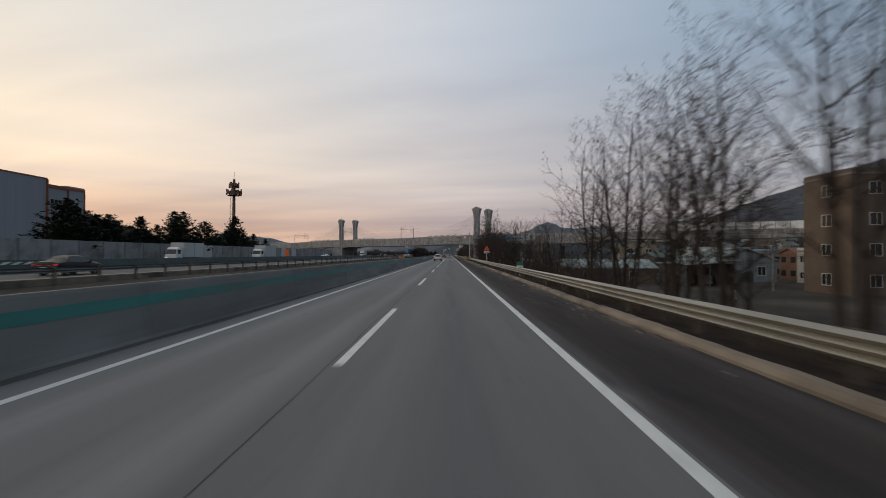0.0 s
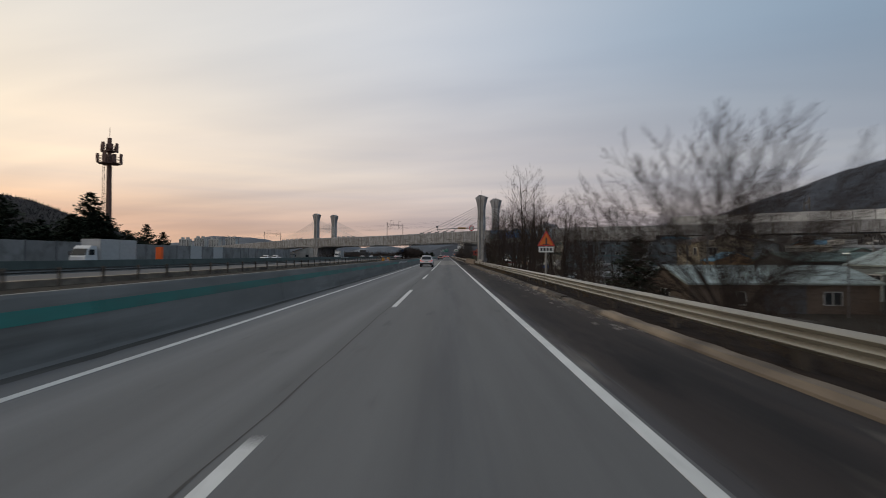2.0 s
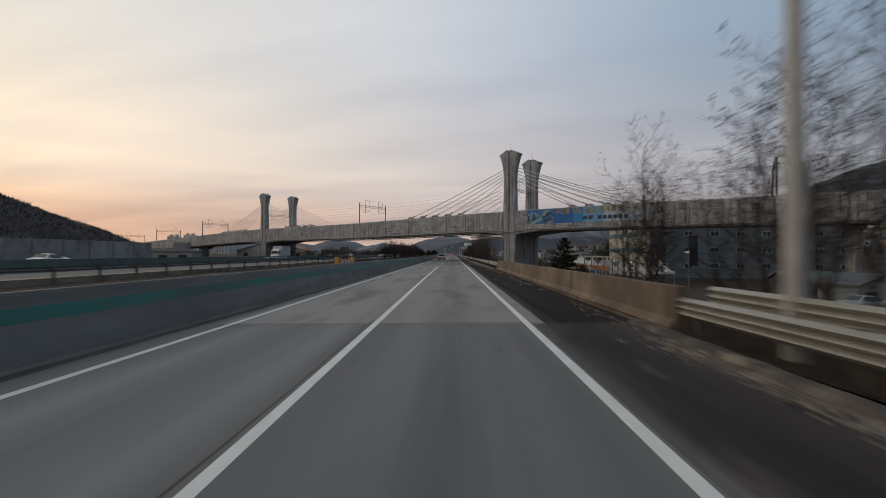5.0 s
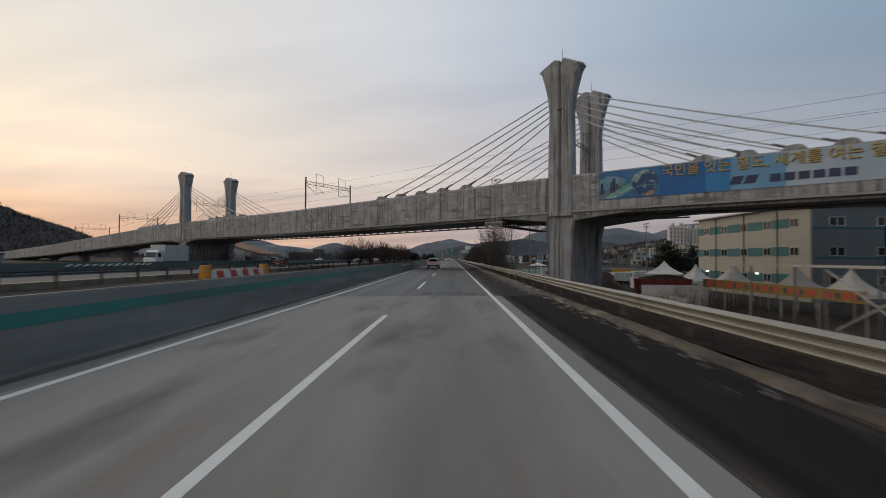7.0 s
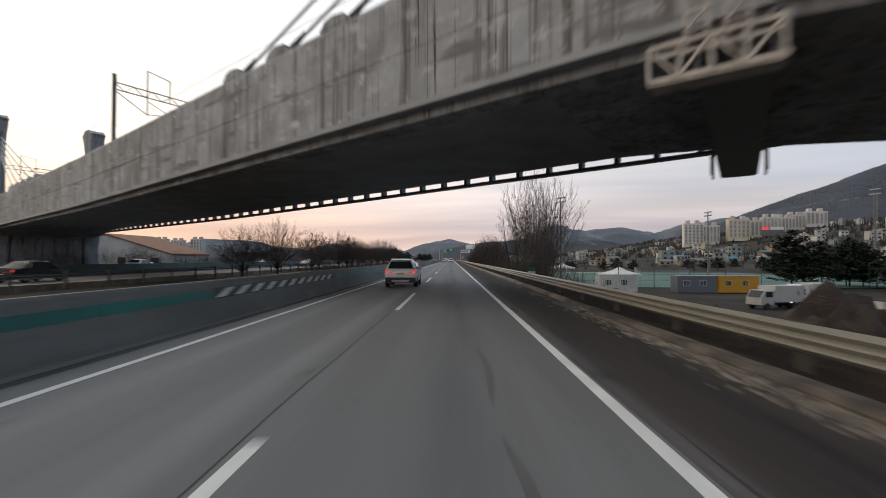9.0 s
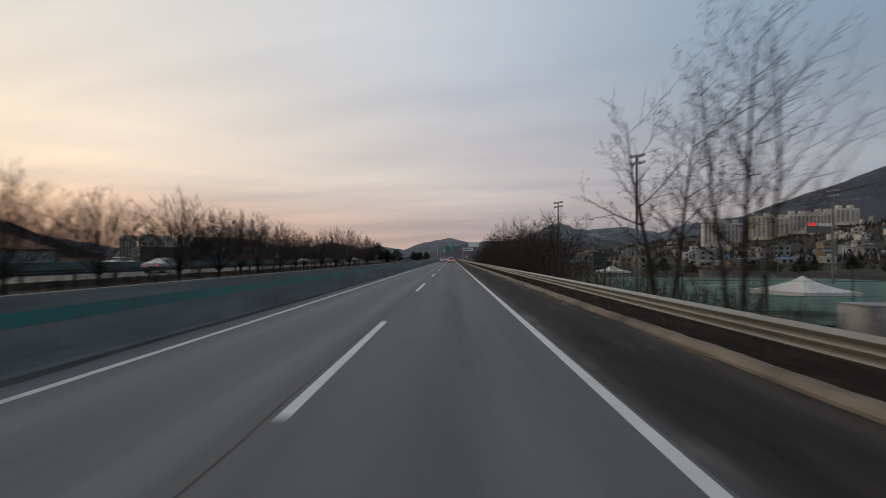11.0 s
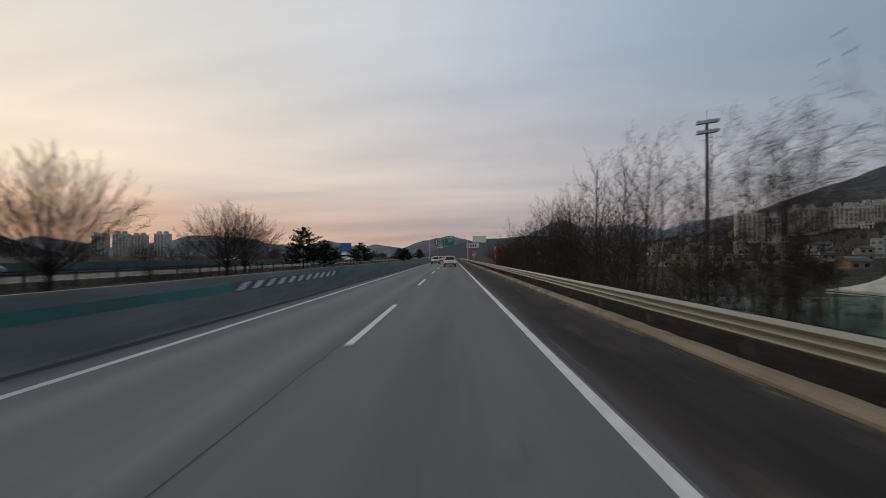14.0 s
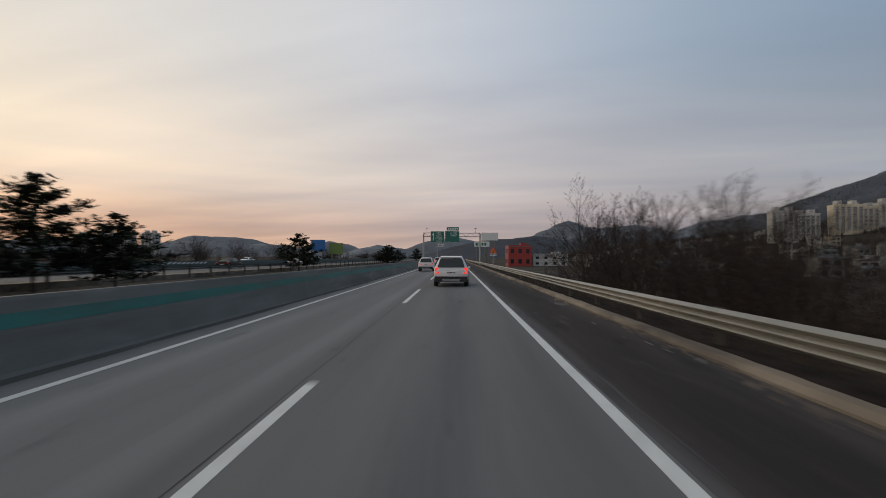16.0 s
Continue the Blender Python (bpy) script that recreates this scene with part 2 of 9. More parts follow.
M_POST = material("rusty_post_steel", (0.09, 0.075, 0.062), 0.7, metal=0.2, var=0.25, random_var=0.1)
M_BARRIER = material("sooty_barrier_concrete", (0.200, 0.198, 0.190), 0.85, var=0.2, scale=0.9, fine=30, bump=0.3, stretch=(1, 0.25, 1),
                     stain=(0.150, 0.147, 0.140), stain_scale=0.7, stain_at=0.54, stain_soft=0.14, random_var=0.06, spec=0.2,
                     more=(((0.120, 0.117, 0.110), 0.7, 0.58, 0.12, (1.5, 0.12, 2.5)), ((0.225, 0.222, 0.212), 1.2, 0.66, 0.08, (1, 0.2, 1))))
M_TEAL = material("faded_teal_paint", (0.018, 0.155, 0.135), 0.6, var=0.22, scale=1.2, fine=25, bump=0.1, stretch=(1, 0.3, 1),
                  stain=(0.045, 0.085, 0.08), stain_scale=0.8, stain_at=0.58, stain_soft=0.12, random_var=0.1)
M_HATCH = material("white_hatch_paint", (0.55, 0.55, 0.54), 0.6, var=0.12, scale=2.0, fine=25, bump=0.1)
M_CONCRETE = material("stained_bridge_concrete", (0.362, 0.378, 0.402), 0.9, var=0.26, scale=0.55, fine=9, bump=0.35, spec=0.25, random_var=0.04,
                      stain=(0.215, 0.212, 0.214), stain_scale=0.5, stain_at=0.52, stain_soft=0.16, bump_dist=0.02,
                      more=(((0.125, 0.115, 0.110), 1.0, 0.58, 0.07, (2.4, 2.4, 0.10)), ((0.070, 0.062, 0.058), 1.0, 0.65, 0.04, (4.0, 4.0, 0.12)), ((0.43, 0.43, 0.43), 1.3, 0.64, 0.06, (0.8, 0.8, 1.4)), ((0.15, 0.145, 0.145), 0.9, 0.62, 0.05, (0.35, 0.35, 2.6))))
# Concrete for undersides and recessed webs, with their shade put into the colour.
M_SOFFIT = material("shade_toned_concrete", (0.29, 0.295, 0.305), 0.9, var=0.18, scale=0.5, fine=10, bump=0.2, spec=0.25)
M_PYLON = material("pylon_concrete", (0.325, 0.337, 0.360), 0.88, var=0.16, scale=0.5, fine=9, bump=0.3, spec=0.25,
                   stain=(0.235, 0.23, 0.232), stain_scale=0.45, stain_at=0.54, stain_soft=0.14, bump_dist=0.02,
                   more=(((0.105, 0.099, 0.098), 1.0, 0.59, 0.07, (2.6, 2.6, 0.10)), ((0.06, 0.055, 0.052), 1.0, 0.72, 0.04, (4.5, 4.5, 0.16))))
M_CABLE = plain("pale_cable_sheath", (0.46, 0.46, 0.47), 0.5)
M_STEEL = material("grey_painted_steel", (0.13, 0.13, 0.135), 0.55, metal=0.3, var=0.15)
M_STEEL_PALE = material("pale_galvanised_steel", (0.34, 0.33, 0.32), 0.5, metal=0.3, var=0.12, random_var=0.05)
M_BARK = material("winter_bark", (0.046, 0.037, 0.033), 0.92, spec=0.08, var=0.3, scale=6, fine=40, bump=0.6, stretch=(1, 1, 0.3), random_var=0.2)
M_TWIG = material("brown_twigs", (0.056, 0.044, 0.040), 0.92, spec=0.08, var=0.25, scale=1.5, fine=20, bump=0.0, random_var=0.25)
M_PALE_TWIG = material("pale_grey_poplar_bark", (0.098, 0.084, 0.076), 0.92, spec=0.08, var=0.25, scale=1.5, fine=20, bump=0.0, random_var=0.15)
M_LEAF = material("withered_brown_leaf", (0.060, 0.040, 0.030), 0.9, spec=0.08, var=0.35, scale=3.0, fine=20, bump=0.0)
M_NEEDLE = material("dark_pine_needles", (0.030, 0.040, 0.027), 0.85, spec=0.08, var=0.4, scale=1.4, fine=14, bump=0.0, random_var=0.2)
M_GROUND = material("dry_winter_ground", (0.064, 0.054, 0.046), 0.95, spec=0.08, var=0.35, scale=0.08, fine=2.5, bump=0.6, stain=(0.026, 0.027, 0.020),
                    stain_scale=0.035, stain_at=0.55, stain_soft=0.1, bump_dist=0.05)
M_GRASS = material("dead_grass", (0.105, 0.080, 0.055), 0.95, spec=0.08, var=0.35, scale=0.5, fine=8, bump=0.0)
M_FOREST = material("wooded_hillside", (0.060, 0.056, 0.058), 0.95, spec=0.08, var=0.40, scale=0.02, fine=0.16, bump=1.0, stain=(0.036, 0.036, 0.038),
                    stain_scale=0.006, stain_at=0.55, stain_soft=0.06, bump_dist=4.0)
# Distance haze is put into the base colours of M_FAR and M_RIDGE.
M_FAR = material("haze_tinted_mountain", (0.098, 0.112, 0.136), 0.95, var=0.22, scale=0.006, fine=0.04, bump=0.6, stain=(0.16, 0.18, 0.21),
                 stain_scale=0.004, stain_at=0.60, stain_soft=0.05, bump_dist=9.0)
M_RIDGE = material("haze_tinted_ridge", (0.074, 0.082, 0.100), 0.95, spec=0.08, var=0.28, scale=0.01, fine=0.08, bump=0.8, stain=(0.052, 0.058, 0.070),
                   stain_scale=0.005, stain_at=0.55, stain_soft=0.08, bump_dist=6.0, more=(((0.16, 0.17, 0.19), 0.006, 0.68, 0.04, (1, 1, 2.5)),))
M_GLASS = glass("dark_window_glass")
M_WHITE_CAR = plain("white_car_paint", (0.62, 0.63, 0.64), 0.25, spec=0.6)
M_BLACK_CAR = plain("black_car_paint", (0.009, 0.009, 0.011), 0.4, spec=0.2)
M_SILVER_CAR = plain("silver_car_paint", (0.32, 0.33, 0.34), 0.28, metal=0.4)
M_TRIM = plain("black_plastic_trim", (0.018, 0.018, 0.019), 0.6)
M_TYRE = plain("tyre_rubber", (0.016, 0.016, 0.017), 0.8)
M_RIM = plain("alloy_rim", (0.35, 0.35, 0.36), 0.3, metal=0.8)
M_TAIL = plain("lit_tail_lamp", (0.85, 0.02, 0.015), 0.3, glow=0.5)
M_BRAKE = plain("bright_brake_lamp", (0.95, 0.035, 0.02), 0.3, glow=1.0)
M_HEAD = plain("lit_headlamp", (1.0, 0.95, 0.85), 0.3, glow=2.5)
M_PLATE = plain("number_plate", (0.55, 0.56, 0.56), 0.5)
M_INK = plain("dark_ink", (0.04, 0.04, 0.045), 0.6)


# ---- building kit ----
class Mesh:
    """A plain list of corners and faces that becomes one mesh."""

    def __init__(self):
        self.v, self.f, self.tips = [], [], []

    def face(self, pts):
        n = len(self.v)
        self.v += [tuple(p) for p in pts]
        self.f.append(tuple(range(n, n + len(pts))))

    def box(self, x0, x1, y0, y1, z0, z1):
        self.hexa([(x0, y0, z0), (x1, y0, z0), (x1, y1, z0), (x0, y1, z0)], [(x0, y0, z1), (x1, y0, z1), (x1, y1, z1), (x0, y1, z1)])
        return self

    def hexa(self, low, top):
        """A block between two rings of corners, both counter-clockwise from above."""
        n, k = len(self.v), len(low)
        self.v += [tuple(p) for p in low] + [tuple(p) for p in top]
        self.f.append(tuple(range(n + k - 1, n - 1, -1)))
        self.f.append(tuple(range(n + k, n + 2 * k)))
        for i in range(k):
            j = (i + 1) % k
            self.f.append((n + i, n + j, n + k + j, n + k + i))
        return self

    def loft(self, rings, caps=True):
        n, k = len(self.v), len(rings[0])
        for r in rings:
            self.v += [tuple(p) for p in r]
        for a in range(len(rings) - 1):
            for i in range(k):
                j = (i + 1) % k
                self.f.append((n + a * k + i, n + a * k + j, n + (a + 1) * k + j, n + (a + 1) * k + i))
        if caps:
            self.f.append(tuple(range(n + k - 1, n - 1, -1)))
            e = n + (len(rings) - 1) * k
            self.f.append(tuple(range(e, e + k)))
        return self

    def tube(self, a, b, r0, r1=None, sides=6, caps=True):
        a, b = Vector(a), Vector(b)
        r1 = r0 if r1 is None else r1
        d = (b - a).normalized()
        u = d.orthogonal().normalized()
        w = d.cross(u)
        rings = []
        for c, r in ((a, r0), (b, r1)):
            rings.append([c + (u * math.cos(t) + w * math.sin(t)) * r for t in (2 * math.pi * i / sides for i in range(sides))])
        return self.loft(rings, caps)

    def spike(self, a, b, r):
        """A three-sided twig that runs out to a point."""
        d = (b - a).normalized()
        u = d.orthogonal().normalized() * r
        w = d.cross(u)
        n = len(self.v)
        self.v += [tuple(a + u), tuple(a - u * 0.5 + w * 0.87), tuple(a - u * 0.5 - w * 0.87), tuple(b)]
        self.f += [(n, n + 1, n + 3), (n + 1, n + 2, n + 3), (n + 2, n, n + 3)]

    def rope(self, pts, r, sides=6, caps=True):
        """One bent tube through points."""
        pts = [Vector(p) for p in pts]
        rings = []
        for i, p in enumerate(pts):
            d = (pts[min(i + 1, len(pts) - 1)] - pts[max(i - 1, 0)]).normalized()
            u = d.cross(Vector((0, 0, 1)))
            u = u.normalized() if u.length > 0.01 else Vector((1, 0, 0))
            w = u.cross(d)
            rr = r[i] if isinstance(r, (list, tuple)) else r
            rings.append([p + (u * math.cos(t) + w * math.sin(t)) * rr for t in (2 * math.pi * k / sides for k in range(sides))])
        return self.loft(rings, caps)

    def bar(self, a, b, w, h=None):
        """A square bar between two points."""
        a, b = Vector(a), Vector(b)
        h = w if h is None else h
        d = (b - a).normalized()
        u = d.cross(Vector((0, 0, 1)))
        u = u.normalized() if u.length > 0.01 else Vector((1, 0, 0))
        n = u.cross(d)
        ring = [u * w / 2 + n * h / 2, -u * w / 2 + n * h / 2, -u * w / 2 - n * h / 2, u * w / 2 - n * h / 2]
        return self.loft([[a + q for q in ring], [b + q for q in ring]])

    def data(self, name, mat, smooth=False):
        me = bpy.data.meshes.new(name)
        me.from_pydata(self.v, [], self.f)
        for m in (mat if isinstance(mat, (list, tuple)) else [mat]):
            me.materials.append(m)
        b = bmesh.new()
        b.from_mesh(me)
        bmesh.ops.recalc_face_normals(b, faces=b.faces)
        b.to_mesh(me)
        b.free()
        if smooth:
            me.shade_smooth()
            me.set_sharp_from_angle(angle=radians(38))
        return me


def part(name, mesh, mat, parent=None, label="", smooth=False):
    """One mesh object under a thing or a part."""
    ob = new(name, mesh.data(name, mat, smooth) if isinstance(mesh, Mesh) else mesh)
    if parent:
        ob.parent = parent
    return tagged(ob, label)


def share(name, me, parent, at, turn=0.0):
    """Another object on the same mesh, as a piece of its parent."""
    ob = new(name, me)
    ob.parent = parent
    ob.matrix_basis = pose(*at, 0, 0, turn)
    return ob


def thing(name, label, category, group="", kind="", at=None):
    ob = tagged(new(name), label, category, group, kind)
    ob.empty_display_size = 0.2
    if at is not None:
        ob.matrix_basis = at
    return ob


def solid(name, mesh, mat, label, category, group="", kind="", smooth=False):
    return tagged(part(name, mesh, mat, None, "", smooth), label, category, group, kind)


def letters(name, text, size, mat, parent, m, label="", align="CENTER", squeeze=1.0):
    """Raised lettering in the built-in face, as a mesh."""
    c = bpy.data.curves.new(name, "FONT")
    c.body, c.size, c.align_x, c.align_y, c.extrude = text, size, align, "CENTER", 0.004
    tmp = bpy.data.objects.new(name, c)
    scene.collection.objects.link(tmp)
    bpy.context.view_layer.update()
    me = bpy.data.meshes.new_from_object(tmp)
    bpy.data.objects.remove(tmp)
    me.materials.clear()
    me.materials.append(mat)
    ob = new(name, me)
    ob.parent = parent
    ob.matrix_basis = m @ Matrix.Diagonal((squeeze, 1, 1, 1))
    return tagged(ob, label)


CROSS = 0.0125


def rz(x):
    """Height of the carriageway, which falls a little to the median."""
    return CROSS * x


def terrain(x, y):
    """Height of the open ground."""
    if x < -6.5:
        return -0.35 + (0.0 if x > -60 else -min(1.0, (-60 - x) / 60) * 0.6)
    if x < 5.2:
        return -0.45
    low = -3.5
    if x < 6.5:
        return -0.30
    if x < 12.5:
        t = (x - 6.5) / 6.0
        t = t * t * (3 - 2 * t)
        return -0.30 + (low + 0.30) * t
    up = min(420.0, max(0.0, x - 110))
    rise = up * 0.03 + up * up * 0.00023 + min(500.0, max(0.0, y - 520)) * 0.006 * min(1.0, max(0.0, x - 12.5) / 60)
    return low + rise + 0.15 * noise.noise((x * 0.06, y * 0.06, 3.0)) * min(1.0, (x - 12.5) / 10)


# ---- ground, road ----
def strip(xs, y0, y1, step, height, lift=0.0):
    m = Mesh()
    n = max(1, int(round((y1 - y0) / step)))
    for k in range(n + 1):
        y = y0 + (y1 - y0) * k / n
        for x in xs:
            m.v.append((x, y, height(x, y) + lift))
    w = len(xs)
    for k in range(n):
        for i in range(w - 1):
            a = k * w + i
            m.f.append((a, a + 1, a + w + 1, a + w))
    return m


def build_ground():
    xs = [-3600, -2000, -1100, -600, -320, -180, -110, -80, -60, -40, -25, -12, -6.6, -6.5, -3, 0, 3, 5.15, 5.25, 6, 6.5, 7, 8, 9, 10, 11, 12, 12.6, 16, 22, 30,
          40, 52, 66, 82, 100, 110, 130, 160, 200, 260, 340, 440, 600, 900, 1400, 2200, 3600]
    ys = [-400, -200, -100, -50] + [-20 + 12 * i for i in range(48)] + [580, 640, 720, 820, 950, 1150, 1500, 2100, 3000, 4300]
    m = Mesh()
    for y in ys:
        for x in xs:
            m.v.append((x, y, terrain(x, y)))
    w = len(xs)
    for k in range(len(ys) - 1):
        for i in range(w - 1):
            a = k * w + i
            m.f.append((a, a + 1, a + w + 1, a + w))
    solid("ground", m, M_GROUND, "bare brown winter ground and dry verge", "ground", kind="structure", smooth=True)


build_ground()
ROAD_END = 1500.0
BRIDGE_A, BRIDGE_B = 140.0, 202.0
M_SHOULDER_NEW = material("fresh_black_asphalt", (0.023, 0.0205, 0.0208), 0.95, var=0.25, scale=0.7, fine=60, bump=0.3, stretch=(1.5, 0.12, 1), spec=0.06, stain=(0.017, 0.0155, 0.016), stain_scale=0.6, stain_at=0.52, stain_soft=0.1,
                          bands=((2.42, 0.32, (2.6, 2.4, 2.2)), (2.78, 0.20, 0.5), (4.4, 0.4, 1.5)), more=(((0.062, 0.054, 0.049), 0.9, 0.66, 0.07, (1.0, 0.22, 1)),))
road = thing("road", "grey two-lane expressway carriageway, worn asphalt with a concrete stretch", "road", kind="structure")
for name, x0, x1, y0, y1, mat in (
        ("lane_surface", -5.55, 2.06, -40, BRIDGE_A, M_ASPHALT), ("lane_surface", -5.55, 2.36, BRIDGE_A, BRIDGE_B, M_CONCRETE_ROAD),
        ("lane_surface", -5.55, 2.06, BRIDGE_B, ROAD_END, M_ASPHALT), ("shoulder", 2.06, 4.62, -40, BRIDGE_A, M_SHOULDER), ("shoulder", 2.36, 4.62, BRIDGE_A, BRIDGE_B, M_SHOULDER_NEW), ("shoulder", 2.06, 4.62, BRIDGE_B, ROAD_END, M_SHOULDER),
        ("inner_shoulder", -6.12, -5.55, -40, ROAD_END, M_ASPHALT)):
    m = Mesh()
    h = 0.3
    m.hexa([(x0, y0, rz(x0) - h), (x1, y0, rz(x1) - h), (x1, y1, rz(x1) - h), (x0, y1, rz(x0) - h)],
           [(x0, y0, rz(x0)), (x1, y0, rz(x1)), (x1, y1, rz(x1)), (x0, y1, rz(x0))])
    part(name, m, mat, road)


def mark(x0, x1, y0, y1, name="lane_marking", mat=M_PAINT, lift=0.004):
    m = Mesh()
    a, b = rz(x0) + lift, rz(x1) + lift
    m.hexa([(x0, y0, a - 0.02), (x1, y0, b - 0.02), (x1, y1, b - 0.02), (x0, y1, a - 0.02)], [(x0, y0, a), (x1, y0, b), (x1, y1, b), (x0, y1, a)])
    return part(name, m, mat, road)


mark(1.855, 2.015, -40, ROAD_END, "edge_line")


def sway(y):
    """The markings stand a little wider over the concrete stretch."""
    t = max(0.0, min(1.0, (y - 136) / 26)) * max(0.0, min(1.0, (206 - y) / 16))
    return -0.095 * t * t * (3 - 2 * t)


def swaying_line(name, x0, x1, ys):
    m = Mesh()
    rings = []
    for y in ys:
        a, b = x0 + sway(y), x1 + sway(y)
        rings.append([(a, y, rz(a) - 0.02), (b, y, rz(b) - 0.02), (b, y, rz(b) + 0.004), (a, y, rz(a) + 0.004)])
    part(name, m.loft(rings), M_PAINT, road)


swaying_line("edge_line", -5.295, -5.145, [-40, 130] + [136 + 5 * i for i in range(15)] + [ROAD_END])
swaying_line("solid_lane_line", -1.775, -1.625, [107.45, 130] + [136 + 5 * i for i in range(12)] + [194.5])
dash = Mesh().hexa([(-0.075, 0, -0.02), (0.075, 0, -0.02), (0.075, 8, -0.02), (-0.075, 8, -0.02)],
                   [(-0.075, 0, 0.004), (0.075, 0, 0.004), (0.075, 8, 0.004), (-0.075, 8, 0.004)]).data("lane_dash", M_PAINT)
for k in range(-2, 52):
    if not 4 < k < 10:
        share("lane_dash", dash, road, (-1.70, 7.45 + 20 * k, rz(-1.7)))
# the paving seam beside the dashes, and the tarred joint and cracks
M_TAR = material("black_tar_seam", (0.030, 0.029, 0.029), 0.7, var=0.3, scale=4, fine=30)
M_SKID = material("skid_smudge", (0.078, 0.078, 0.080), 0.8, var=0.15, scale=2, fine=30)
random.seed(11)
seam = Mesh()
x, y = -1.86, -20.0
while y < 620:
    y2 = y + random.uniform(0.8, 2.2)
    x2 = -1.86 + random.uniform(-0.025, 0.025)
    w = random.uniform(0.008, 0.018) * (0.35 if BRIDGE_A < y < BRIDGE_B else 1)
    seam.face([(x - w, y, rz(x) + 0.003), (x + w, y, rz(x) + 0.003), (x2 + w, y2, rz(x2) + 0.003), (x2 - w, y2, rz(x2) + 0.003)])
    x, y = x2, y2
part("paving_seam", seam, M_TAR, road)
# ragged tar edge between lane and shoulder
edge = Mesh()
x, w, y = 2.34, 0.04, -20.0
while y < 620:
    y2 = y + random.uniform(0.35, 0.9)
    base_x = 2.38 if BRIDGE_A < y < BRIDGE_B else 2.26 + 0.10 * noise.noise((0.0, y * 0.16, 4.0))
    x2 = base_x + random.uniform(-0.02, 0.02)
    w2 = max(0.002, (0.018 if BRIDGE_A < y < BRIDGE_B else -0.002) + 0.05 * noise.noise((3.0, y * 0.25, 0.0)) + random.uniform(-0.012, 0.012))
    edge.face([(x - w, y, rz(x) + 0.003), (x + w, y, rz(x) + 0.003), (x2 + w2, y2, rz(x2) + 0.003), (x2 - w2, y2, rz(x2) + 0.003)])
    x, w, y = x2, w2, y2
part("tar_edge", edge, M_TAR, road)
# sawn slots in the wheel tracks
for xs, ya, yb in ((-0.72, 106.3, 108.3), (1.02, 106.3, 108.3), (-0.72, 111.9, 113.7), (1.0, 111.9, 113.7), (-1.97, 108.4, 114.0), (-4.05, 111.9, 113.4), (-2.45, 111.8, 113.7), (-4.05, 106.3, 108.3), (-2.45, 106.3, 108.0)):
    slot = Mesh().hexa([(xs - 0.012, ya, rz(xs) - 0.02), (xs + 0.012, ya, rz(xs) - 0.02), (xs + 0.012, yb, rz(xs) - 0.02), (xs - 0.012, yb, rz(xs) - 0.02)],
                       [(xs - 0.012, ya, rz(xs) + 0.003), (xs + 0.012, ya, rz(xs) + 0.003), (xs + 0.012, yb, rz(xs) + 0.003), (xs - 0.012, yb, rz(xs) + 0.003)])
    part("slot", slot, M_TAR, road)
for yj in (BRIDGE_A, 174.6, BRIDGE_B):
    m = Mesh()
    for i in range(20):
        xa, xb = -5.5 + i * 0.38, -5.5 + (i + 1) * 0.38
        wv = random.uniform(0.09, 0.14) * (1 if yj == 174.6 else 0.5)
        m.face([(xa, yj - wv, rz(xa) + 0.003), (xb, yj - wv, rz(xb) + 0.003), (xb, yj + wv, rz(xb) + 0.003), (xa, yj + wv, rz(xa) + 0.003)])
    part("expansion_joint", m, M_TAR, road)
for xs, ya, yb in ((0.62, 233.3, 235.6), (0.60, 236.6, 240.5), (0.40, 244, 252), (0.55, 313.0, 315.2)):
    m = Mesh()
    pts = []
    n = 8
    for i in range(n + 1):
        t = i / n
        c = xs + 0.05 * math.sin(5 * t + xs * 9)
        w = 0.05 * math.sin(math.pi * min(1, max(0, t))) ** 0.6 + 0.004
        pts.append((c - w, c + w, ya + (yb - ya) * t))
    for (a, b, y0), (c, d, y1) in zip(pts, pts[1:]):
        m.face([(a, y0, rz(a) + 0.003), (b, y0, rz(b) + 0.003), (d, y1, rz(d) + 0.003), (c, y1, rz(c) + 0.003)])
    part("tyre_smudge", m, M_SKID, road)

# oily blotches where the concrete ends
M_OIL = material("oily_blotch", (0.098, 0.096, 0.096), 0.85, var=0.3, scale=1.5, fine=20, spec=0.3)
for cx, cy, rx, ry in ((-0.95, 203.4, 0.34, 0.9), (-0.35, 203.9, 0.30, 0.8), (0.32, 203.6, 0.42, 1.1), (1.05, 203.2, 0.36, 1.0)):
    m = Mesh()
    ring = []
    for i in range(22):
        a = 2 * math.pi * i / 22
        q = 0.85 + 0.3 * noise.noise((cx * 5 + math.cos(a), cy + math.sin(a), 0.0)) + random.uniform(-0.06, 0.06)
        px = cx + rx * q * math.cos(a)
        ring.append((px, cy + ry * q * math.sin(a), rz(px) + 0.003))
    m.face(ring)
    part("oil_stain", m, M_OIL, road)

# sooty gutter along the median barrier
M_GUTTER = material("sooty_gutter_dirt", (0.088, 0.087, 0.084), 0.95, var=0.3, scale=1.5, fine=25, stretch=(1, 0.2, 1), spec=0.08)
gut = Mesh()
x, y = -5.86, -30.0
while y < 700:
    y2 = y + random.uniform(0.5, 1.3)
    x2 = -5.86 + 0.10 * noise.noise((1.0, y * 0.2, 0.0)) + random.uniform(-0.03, 0.03)
    gut.face([(-6.14, y, rz(-6.14) + 0.004), (x, y, rz(x) + 0.004), (x2, y2, rz(x2) + 0.004), (-6.14, y2, rz(-6.14) + 0.004)])
    x, y = x2, y2
part("gutter_dirt", gut, M_GUTTER, road)

